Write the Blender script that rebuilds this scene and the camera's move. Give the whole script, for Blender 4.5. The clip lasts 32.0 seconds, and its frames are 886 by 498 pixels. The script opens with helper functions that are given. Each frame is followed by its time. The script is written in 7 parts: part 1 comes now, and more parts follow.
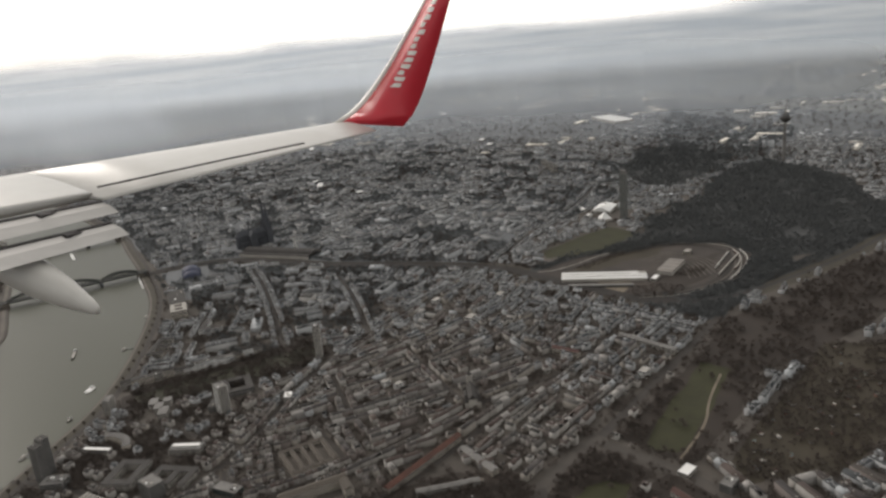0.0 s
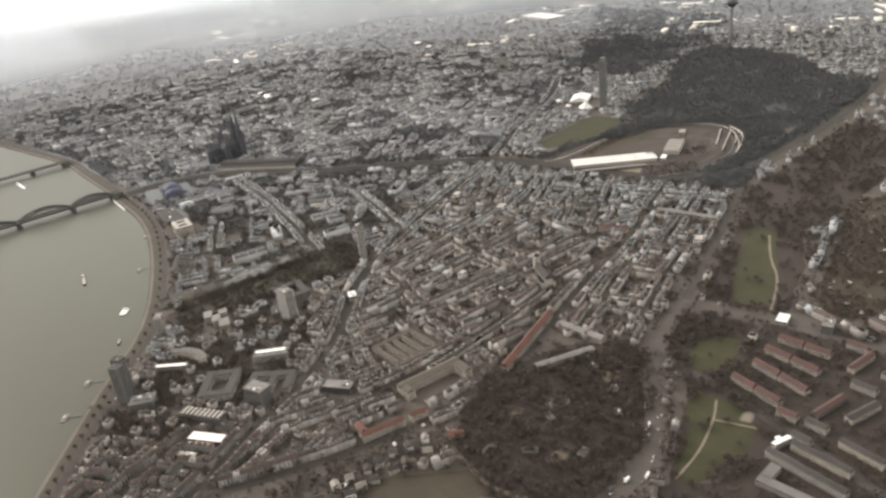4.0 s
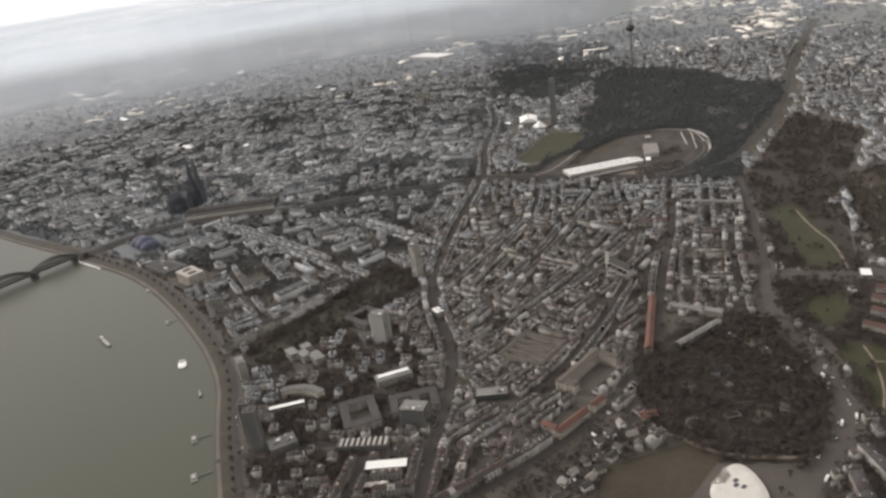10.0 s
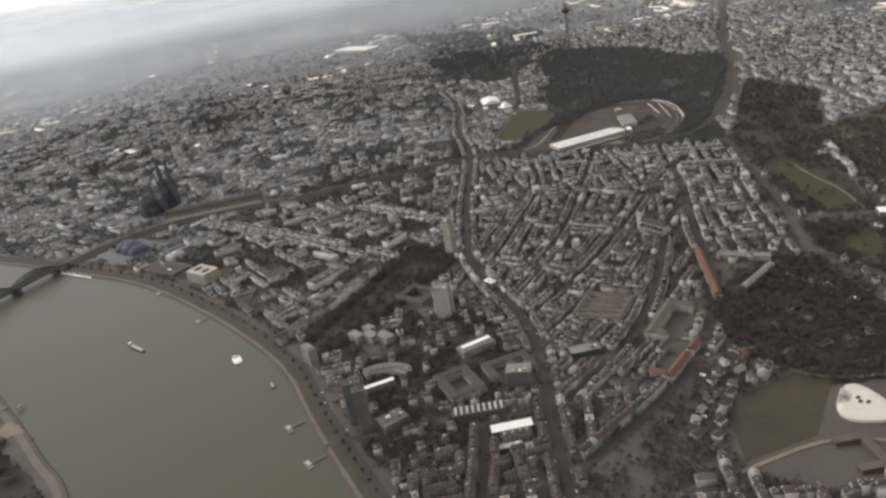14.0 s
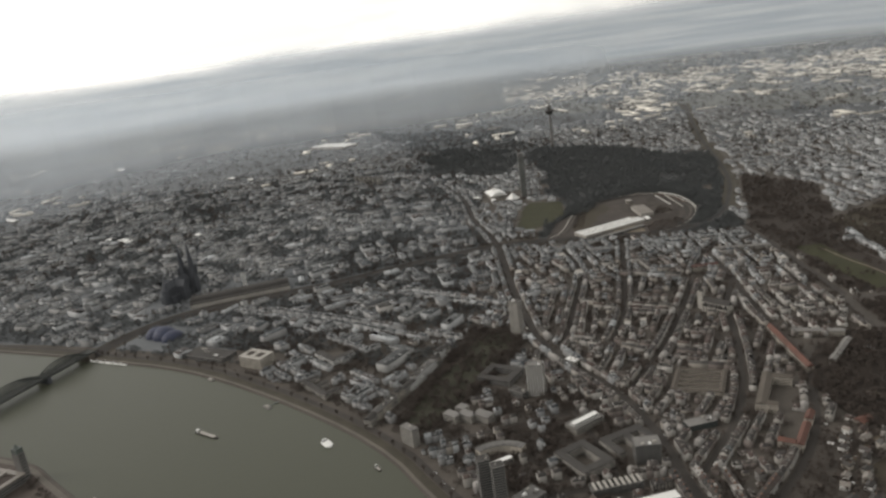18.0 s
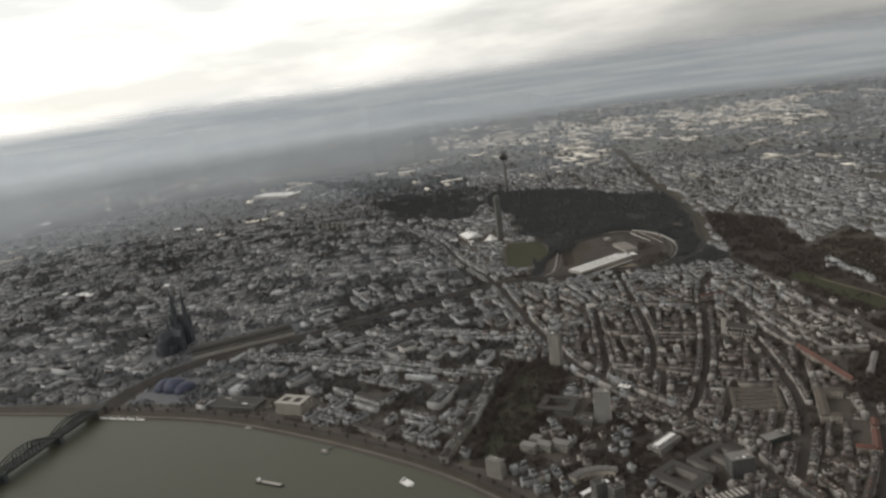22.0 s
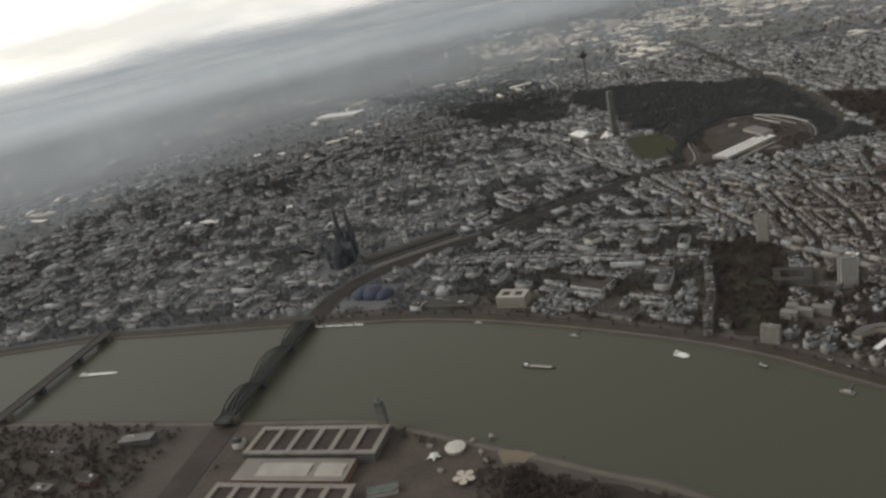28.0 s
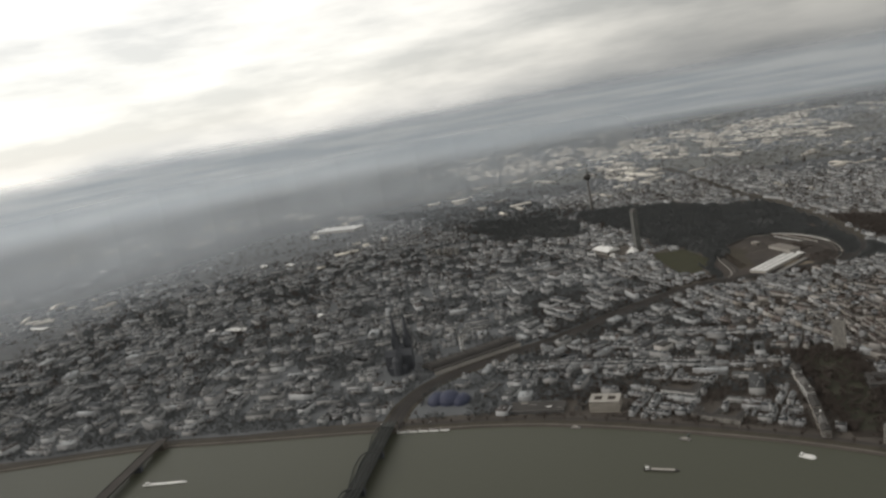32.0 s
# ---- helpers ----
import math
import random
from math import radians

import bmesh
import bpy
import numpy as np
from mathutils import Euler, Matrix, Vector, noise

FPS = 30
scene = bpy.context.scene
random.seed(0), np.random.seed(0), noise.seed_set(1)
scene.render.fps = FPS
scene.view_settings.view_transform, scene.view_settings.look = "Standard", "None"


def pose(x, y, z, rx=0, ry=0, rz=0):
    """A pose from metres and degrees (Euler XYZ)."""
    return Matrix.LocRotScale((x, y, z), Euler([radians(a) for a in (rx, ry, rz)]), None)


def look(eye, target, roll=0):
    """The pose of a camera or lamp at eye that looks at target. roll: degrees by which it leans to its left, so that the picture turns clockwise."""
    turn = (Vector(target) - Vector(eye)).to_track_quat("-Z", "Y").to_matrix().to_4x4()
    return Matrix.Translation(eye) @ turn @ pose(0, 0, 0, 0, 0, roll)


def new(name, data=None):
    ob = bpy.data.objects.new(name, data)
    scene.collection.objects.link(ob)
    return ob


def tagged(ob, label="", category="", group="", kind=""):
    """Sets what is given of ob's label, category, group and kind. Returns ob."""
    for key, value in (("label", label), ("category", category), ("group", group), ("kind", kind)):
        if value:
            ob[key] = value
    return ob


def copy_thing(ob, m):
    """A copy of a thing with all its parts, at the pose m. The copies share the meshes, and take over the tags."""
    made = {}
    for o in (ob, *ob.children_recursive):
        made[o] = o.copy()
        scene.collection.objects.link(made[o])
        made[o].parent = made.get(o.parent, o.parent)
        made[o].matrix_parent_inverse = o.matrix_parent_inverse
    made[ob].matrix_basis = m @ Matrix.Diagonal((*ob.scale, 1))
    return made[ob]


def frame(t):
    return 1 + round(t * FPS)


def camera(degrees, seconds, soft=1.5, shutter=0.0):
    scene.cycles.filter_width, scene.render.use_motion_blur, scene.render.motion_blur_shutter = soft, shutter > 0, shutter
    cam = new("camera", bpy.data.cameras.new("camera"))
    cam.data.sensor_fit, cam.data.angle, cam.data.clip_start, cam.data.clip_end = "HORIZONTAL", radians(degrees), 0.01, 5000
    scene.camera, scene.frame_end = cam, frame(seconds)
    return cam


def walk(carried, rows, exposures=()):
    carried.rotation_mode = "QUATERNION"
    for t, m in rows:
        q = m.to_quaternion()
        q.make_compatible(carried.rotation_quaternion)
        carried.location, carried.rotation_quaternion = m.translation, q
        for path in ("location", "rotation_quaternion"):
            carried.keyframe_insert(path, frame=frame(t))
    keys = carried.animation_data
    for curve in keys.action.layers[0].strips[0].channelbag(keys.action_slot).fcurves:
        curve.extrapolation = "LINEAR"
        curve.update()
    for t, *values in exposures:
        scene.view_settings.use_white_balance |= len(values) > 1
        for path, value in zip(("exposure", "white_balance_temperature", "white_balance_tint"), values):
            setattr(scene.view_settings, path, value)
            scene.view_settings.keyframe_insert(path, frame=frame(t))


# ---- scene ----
FOV = 62.75
PATH = [
    (0, 792.6, 2195.0, 591.7, 146.17, -16.60, -5.29),
    (0.5, 822.4, 2172.2, 587.4, 145.35, -17.65, -5.47),
    (1, 851.5, 2149.2, 583.3, 144.53, -19.07, -5.71),
    (1.5, 879.8, 2126.1, 579.3, 143.63, -20.40, -6.15),
    (2, 907.4, 2102.9, 575.6, 142.95, -21.47, -6.65),
    (2.5, 934.4, 2079.5, 572.0, 141.86, -22.59, -7.24),
    (3, 960.6, 2055.9, 568.7, 139.28, -19.70, -6.57),
    (3.5, 986.1, 2032.2, 565.5, 138.58, -22.38, -6.51),
    (4, 1011.0, 2008.4, 562.5, 138.20, -23.88, -6.92),
    (4.2, 1020.7, 1998.8, 561.4, 138.14, -24.52, -7.22),
    (4.5, 1035.3, 1984.4, 559.7, 139.06, -27.02, -7.72),
    (6.5, 1125.9, 1887.0, 550.3, 135.82, -22.21, -9.11),
    (7, 1147.1, 1862.3, 548.3, 134.41, -20.47, -9.36),
    (7.5, 1167.7, 1837.4, 546.5, 131.75, -20.93, -8.56),
    (8, 1187.7, 1812.4, 544.9, 130.90, -21.69, -8.67),
    (8.5, 1207.1, 1787.2, 543.5, 129.07, -22.31, -8.30),
    (9, 1226.1, 1761.9, 542.2, 127.92, -22.24, -8.83),
    (9.5, 1244.5, 1736.4, 541.0, 126.73, -22.21, -8.71),
    (10, 1262.3, 1710.8, 540.0, 124.98, -21.55, -8.52),
    (10.5, 1279.7, 1685.0, 539.2, 123.83, -21.78, -8.79),
    (11, 1296.6, 1659.0, 538.5, 122.36, -22.07, -9.21),
    (11.5, 1313.0, 1632.9, 537.9, 121.85, -22.52, -10.04),
    (12, 1328.9, 1606.6, 537.5, 119.09, -20.90, -9.06),
    (12.5, 1344.4, 1580.2, 537.2, 117.72, -20.63, -8.97),
    (13, 1359.4, 1553.6, 537.0, 118.14, -22.11, -9.37),
    (13.5, 1374.0, 1526.8, 537.0, 117.41, -22.60, -9.81),
    (15.5, 1428.4, 1418.1, 538.2, 113.73, -22.28, -8.47),
    (16, 1441.1, 1390.6, 538.7, 112.67, -20.11, -8.64),
    (16.5, 1453.4, 1362.8, 539.4, 113.34, -18.53, -8.85),
    (17, 1465.4, 1334.9, 540.2, 111.81, -16.40, -8.40),
    (17.5, 1477.0, 1306.8, 541.2, 110.60, -15.07, -8.03),
    (18, 1488.3, 1278.5, 542.2, 110.17, -15.97, -7.98),
    (18.5, 1499.3, 1250.1, 543.3, 109.14, -14.22, -7.58),
    (19, 1510.0, 1221.4, 544.5, 108.70, -13.45, -7.82),
    (19.5, 1520.4, 1192.7, 545.8, 107.84, -12.49, -7.24),
    (20, 1530.6, 1163.7, 547.3, 106.65, -12.68, -7.09),
    (20.5, 1540.5, 1134.6, 548.8, 105.03, -12.11, -6.85),
    (21, 1550.2, 1105.2, 550.3, 102.43, -13.24, -6.46),
    (21.5, 1559.6, 1075.7, 552.0, 101.31, -13.15, -6.96),
    (22, 1568.9, 1046.1, 553.8, 102.12, -13.04, -7.66),
    (22.5, 1577.9, 1016.2, 555.6, 101.74, -13.11, -7.20),
    (23, 1586.7, 986.2, 557.5, 101.63, -13.99, -7.37),
    (23.5, 1595.3, 956.0, 559.5, 101.46, -14.33, -7.41),
    (24, 1603.8, 925.6, 561.6, 101.01, -14.30, -7.49),
    (24.5, 1612.1, 895.0, 563.7, 100.49, -15.04, -7.45),
    (25, 1620.3, 864.2, 565.9, 100.15, -16.52, -7.69),
    (25.5, 1628.4, 833.3, 568.1, 101.99, -19.10, -8.63),
    (26, 1636.3, 802.1, 570.5, 103.62, -19.43, -9.48),
    (26.5, 1644.1, 770.8, 572.8, 103.01, -19.88, -9.66),
    (28.5, 1674.6, 643.6, 582.8, 104.04, -18.70, -13.29),
    (29, 1682.1, 611.3, 585.4, 102.96, -17.55, -12.90),
    (29.5, 1689.6, 578.8, 588.1, 102.31, -16.47, -12.55),
    (30, 1697.0, 546.2, 590.8, 102.10, -15.76, -12.32),
    (30.5, 1704.4, 513.3, 593.5, 100.32, -15.46, -11.45),
    (31, 1711.9, 480.3, 596.2, 99.01, -13.80, -10.66),
    (31.5, 1719.3, 447.0, 599.0, 98.34, -12.30, -10.34),
    (32, 1726.8, 413.5, 601.8, 98.16, -10.70, -10.18),
]
# One plan unit is half a scene metre: the flight covers too much ground for full size.
K = 0.5

cam = camera(FOV, 32.0, soft=2.6)


def aim(x, y, z, yaw, pitch, roll):
    """A camera pose in plan units: yaw to the left from north, pitch up, roll as look()."""
    a, b = radians(yaw), radians(pitch)
    way = Vector((-math.sin(a) * math.cos(b), math.cos(a) * math.cos(b), math.sin(b)))
    eye = Vector((x, y, z)) * K
    return look(eye, eye + way * 10, roll)


EXPOSURES = [(0, -0.18, 6650, 13), (1, -0.18, 6650, 13), (2, 0.46, 6600, 14), (3, 0.82, 6700, 14), (4, 0.8, 6900, 14), (7, 0.8, 6600, 14), (9, 0.75, 6600, 14), (10, 0.33, 6650, 15), (11, 0.38, 6650, 15), (13, 0.24, 6650, 15), (16, 0.36, 6650, 15), (18, -0.16, 6650, 11), (21, -0.38, 6650, 11), (24, -0.36, 6650, 11), (26, -0.2, 6650, 11), (29, -0.56, 6650, 11), (32, -0.49, 6650, 11)]
walk(cam, [(t, aim(*row)) for t, *row in PATH], EXPOSURES)

# ---- world and sun ----
SUN_YAW, SUN_ELEVATION = 194.0, 30.0
world = bpy.data.worlds.new("sky")
scene.world = world
world.use_nodes = True
wt = world.node_tree
wt.nodes.clear()


def wnode(kind, **values):
    n = wt.nodes.new(kind)
    for key, value in values.items():
        n.inputs[key].default_value = value
    return n


w_out = wnode("ShaderNodeOutputWorld")
w_bg = wnode("ShaderNodeBackground", Strength=1.03)
w_sky = wt.nodes.new("ShaderNodeTexSky")
w_sky.sky_type, w_sky.sun_disc = "NISHITA", False
w_sky.sun_elevation, w_sky.sun_rotation = radians(SUN_ELEVATION), radians(-SUN_YAW)
w_dim = wt.nodes.new("ShaderNodeVectorMath")
w_dim.operation = "SCALE"
w_dim.inputs["Scale"].default_value = 0.09
wt.links.new(w_sky.outputs[0], w_dim.inputs[0])
w_co = wt.nodes.new("ShaderNodeTexCoord")
w_sep = wt.nodes.new("ShaderNodeSeparateXYZ")
wt.links.new(w_co.outputs["Generated"], w_sep.inputs[0])
# cloud deck: streaks that flatten towards the horizon
w_map = wt.nodes.new("ShaderNodeMapping")
w_map.inputs["Scale"].default_value = (2.2, 2.2, 11.0)
wt.links.new(w_co.outputs["Generated"], w_map.inputs["Vector"])
w_noise = wnode("ShaderNodeTexNoise", Scale=1.6, Detail=7.0, Roughness=0.55)
wt.links.new(w_map.outputs[0], w_noise.inputs["Vector"])
w_ramp = wt.nodes.new("ShaderNodeValToRGB")
w_ramp.color_ramp.elements[0].position, w_ramp.color_ramp.elements[0].color = 0.36, (0.66, 0.66, 0.63, 1)
w_ramp.color_ramp.elements[1].position, w_ramp.color_ramp.elements[1].color = 0.62, (1.07, 1.05, 0.98, 1)
wt.links.new(w_noise.outputs["Fac"], w_ramp.inputs[0])
w_mix = wt.nodes.new("ShaderNodeMix")
w_mix.data_type = "RGBA"
w_mix.inputs["Factor"].default_value = 0.85
wt.links.new(w_dim.outputs[0], w_mix.inputs["A"])
wt.links.new(w_ramp.outputs[0], w_mix.inputs["B"])
# far country under the horizon: blue-grey distance that rises into the bright cloud gap
w_hz = wt.nodes.new("ShaderNodeValToRGB")
els = w_hz.color_ramp.elements
els[0].position, els[0].color = 0.0, (0.25, 0.275, 0.295, 1)
els[1].position, els[1].color = 1.0, (0.75, 0.76, 0.735, 1)
w_rng = wnode("ShaderNodeMapRange")
w_rng.inputs["From Min"].default_value, w_rng.inputs["From Max"].default_value = -0.02, 0.08
w_edge = wt.nodes.new("ShaderNodeMath")          # ragged lower edge of the cloud gap
w_edge.operation = "MULTIPLY_ADD"
w_edge.inputs[1].default_value = 0.07
w_lift = wt.nodes.new("ShaderNodeMath")
w_lift.operation = "ADD"
w_lift.inputs[1].default_value = -0.035
wt.links.new(w_sep.outputs["Z"], w_lift.inputs[0])
wt.links.new(w_noise.outputs["Fac"], w_edge.inputs[0])
wt.links.new(w_lift.outputs[0], w_edge.inputs[2])
wt.links.new(w_edge.outputs[0], w_rng.inputs["Value"])
wt.links.new(w_rng.outputs[0], w_hz.inputs[0])
w_up = wnode("ShaderNodeMapRange")
w_up.inputs["From Min"].default_value, w_up.inputs["From Max"].default_value = -0.01, 0.1
wt.links.new(w_edge.outputs[0], w_up.inputs["Value"])
w_all = wt.nodes.new("ShaderNodeMix")
w_all.data_type = "RGBA"
wt.links.new(w_up.outputs[0], w_all.inputs["Factor"])
wt.links.new(w_hz.outputs[0], w_all.inputs["A"])
wt.links.new(w_mix.outputs["Result"], w_all.inputs["B"])
# thin cloud towards the south-west lets more light through
GLOW_YAW, GLOW_UP = 140.0, 9.0
w_dot = wt.nodes.new("ShaderNodeVectorMath")
w_dot.operation = "DOT_PRODUCT"
_a, _b = radians(GLOW_YAW), radians(GLOW_UP)
w_dot.inputs[1].default_value = (-math.sin(_a) * math.cos(_b), math.cos(_a) * math.cos(_b), math.sin(_b))
wt.links.new(w_co.outputs["Generated"], w_dot.inputs[0])
w_gl = wnode("ShaderNodeMapRange")
w_gl.interpolation_type = "SMOOTHSTEP"
w_gl.inputs["From Min"].default_value, w_gl.inputs["From Max"].default_value = 0.35, 1.0
w_gl.inputs["To Min"].default_value, w_gl.inputs["To Max"].default_value = 0.85, 1.9
wt.links.new(w_dot.outputs["Value"], w_gl.inputs["Value"])
w_low = wnode("ShaderNodeMapRange")
for key, value in (("From Min", 0.45), ("From Max", 0.96), ("To Min", 0.1), ("To Max", 0.014)):
    w_low.inputs[key].default_value = value
wt.links.new(w_dot.outputs["Value"], w_low.inputs["Value"])
wt.links.new(w_low.outputs[0], w_rng.inputs["From Max"])
wt.links.new(w_low.outputs[0], w_up.inputs["From Max"])
w_mul = wt.nodes.new("ShaderNodeVectorMath")
w_mul.operation = "SCALE"
wt.links.new(w_all.outputs["Result"], w_mul.inputs[0])
wt.links.new(w_gl.outputs[0], w_mul.inputs["Scale"])
wt.links.new(w_mul.outputs[0], w_bg.inputs["Color"])
wt.links.new(w_bg.outputs[0], w_out.inputs[0])

sun = new("sun", bpy.data.lights.new("sun", "SUN"))
sun.data.energy, sun.data.angle, sun.data.color = 1.4, radians(20), (1.0, 0.95, 0.88)
_a, _b = radians(SUN_YAW), radians(SUN_ELEVATION)
sun.matrix_world = look((-math.sin(_a) * math.cos(_b) * 100, math.cos(_a) * math.cos(_b) * 100, math.sin(_b) * 100), (0, 0, 0))

# ---- materials ----


def material(name, base, dark=None, rough=0.85, scale=0.05, fine=1.0, island=0.0, objrand=0.0, metal=0.0, bump=0.3, spec=0.3, hues=None):
    """A weathered surface: broad stains, fine grain and a tone that differs from piece to piece."""
    m = bpy.data.materials.new(name)
    m.use_nodes = True
    nt = m.node_tree
    b = nt.nodes["Principled BSDF"]
    b.inputs["Roughness"].default_value, b.inputs["Metallic"].default_value = rough, metal
    b.inputs["Specular IOR Level"].default_value = spec
    co = nt.nodes.new("ShaderNodeTexCoord")
    geo = nt.nodes.new("ShaderNodeNewGeometry")
    n1 = nt.nodes.new("ShaderNodeTexNoise")
    n1.inputs["Scale"].default_value, n1.inputs["Detail"].default_value = scale, 5
    n2 = nt.nodes.new("ShaderNodeTexNoise")
    n2.inputs["Scale"].default_value, n2.inputs["Detail"].default_value = fine, 3
    for n in (n1, n2):
        nt.links.new(geo.outputs["Position"], n.inputs["Vector"])
    mix = nt.nodes.new("ShaderNodeMix")
    mix.data_type = "RGBA"
    dark = dark or tuple(c * 0.6 for c in base)
    mix.inputs["A"].default_value, mix.inputs["B"].default_value = (*dark, 1), (*base, 1)
    add = nt.nodes.new("ShaderNodeMath")
    add.operation = "MULTIPLY_ADD"
    nt.links.new(n2.outputs["Fac"], add.inputs[0])
    add.inputs[1].default_value = 0.5
    nt.links.new(n1.outputs["Fac"], add.inputs[2])
    rng = nt.nodes.new("ShaderNodeMapRange")
    rng.inputs["From Min"].default_value, rng.inputs["From Max"].default_value = 0.5, 1.0
    nt.links.new(add.outputs[0], rng.inputs["Value"])
    nt.links.new(rng.outputs[0], mix.inputs["Factor"])
    colour = mix.outputs["Result"]
    if island or objrand or hues:
        if objrand:
            info = nt.nodes.new("ShaderNodeObjectInfo")
            rnd = info.outputs["Random"]
        else:
            rnd = geo.outputs["Random Per Island"]
        if hues:
            ramp = nt.nodes.new("ShaderNodeValToRGB")
            ramp.color_ramp.interpolation = "CONSTANT"
            while len(ramp.color_ramp.elements) < len(hues):
                ramp.color_ramp.elements.new(0.5)
            for k, c in enumerate(hues):
                ramp.color_ramp.elements[k].position = k / len(hues)
                ramp.color_ramp.elements[k].color = (*c, 1)
            nt.links.new(rnd, ramp.inputs[0])
            tint = nt.nodes.new("ShaderNodeMix")
            tint.data_type, tint.blend_type = "RGBA", "MULTIPLY"
            tint.inputs["Factor"].default_value = 1.0
            nt.links.new(colour, tint.inputs["A"])
            nt.links.new(ramp.outputs[0], tint.inputs["B"])
            colour = tint.outputs["Result"]
        else:
            vary = nt.nodes.new("ShaderNodeHueSaturation")
            sc = nt.nodes.new("ShaderNodeMapRange")
            amount = island or objrand
            sc.inputs["To Min"].default_value, sc.inputs["To Max"].default_value = 1 - amount, 1 + amount
            nt.links.new(rnd, sc.inputs["Value"])
            nt.links.new(sc.outputs[0], vary.inputs["Value"])
            nt.links.new(colour, vary.inputs["Color"])
            colour = vary.outputs["Color"]
    nt.links.new(colour, b.inputs["Base Color"])
    if bump:
        bp = nt.nodes.new("ShaderNodeBump")
        bp.inputs["Strength"].default_value, bp.inputs["Distance"].default_value = bump, 0.15
        nt.links.new(n2.outputs["Fac"], bp.inputs["Height"])
        nt.links.new(bp.outputs[0], b.inputs["Normal"])
    return m


W = (1, 1, 1)
WALL_HUES = [(0.301, 0.288, 0.267), (0.354, 0.343, 0.322), (0.245, 0.227, 0.211), (0.47, 0.457, 0.431), (0.316, 0.294, 0.263), (0.195, 0.17, 0.157), (0.339, 0.323, 0.299), (0.272, 0.261, 0.25)]
ROOF_HUES = [(0.074, 0.061, 0.056), (0.063, 0.058, 0.056), (0.085, 0.067, 0.061), (0.066, 0.062, 0.059), (0.09, 0.081, 0.077), (0.057, 0.055, 0.052), (0.081, 0.061, 0.055), (0.105, 0.099, 0.093), (0.063, 0.057, 0.055), (0.077, 0.067, 0.06), (0.07, 0.062, 0.061), (0.066, 0.061, 0.056), (0.097, 0.076, 0.067), (0.347, 0.333, 0.315)]
# cooler, flatter house tones for mid and far town: distance haze put into colour
MID_HAZE_WALLS = [(0.32, 0.328, 0.331), (0.37, 0.378, 0.38), (0.263, 0.27, 0.275), (0.451, 0.464, 0.47), (0.335, 0.336, 0.328), (0.279, 0.284, 0.286), (0.304, 0.303, 0.3), (0.247, 0.247, 0.246)]
MID_HAZE_ROOFS = [(0.067, 0.071, 0.075), (0.057, 0.062, 0.065), (0.08, 0.084, 0.084), (0.063, 0.067, 0.069), (0.094, 0.098, 0.099), (0.057, 0.062, 0.068), (0.078, 0.068, 0.065), (0.106, 0.111, 0.111), (0.066, 0.068, 0.07), (0.085, 0.089, 0.09), (0.06, 0.064, 0.068), (0.401, 0.423, 0.434), (0.069, 0.077, 0.084), (0.081, 0.089, 0.096), (0.062, 0.063, 0.063), (0.195, 0.205, 0.211)]
FAR_HAZE_WALLS = [(0.252, 0.264, 0.274), (0.302, 0.314, 0.324), (0.21, 0.221, 0.233), (0.27, 0.278, 0.287)]
FAR_HAZE_ROOFS = [(0.086, 0.093, 0.103), (0.108, 0.115, 0.123), (0.071, 0.077, 0.084), (0.13, 0.136, 0.141), (0.092, 0.099, 0.108), (0.076, 0.083, 0.092), (0.103, 0.106, 0.111), (0.47, 0.49, 0.503)]
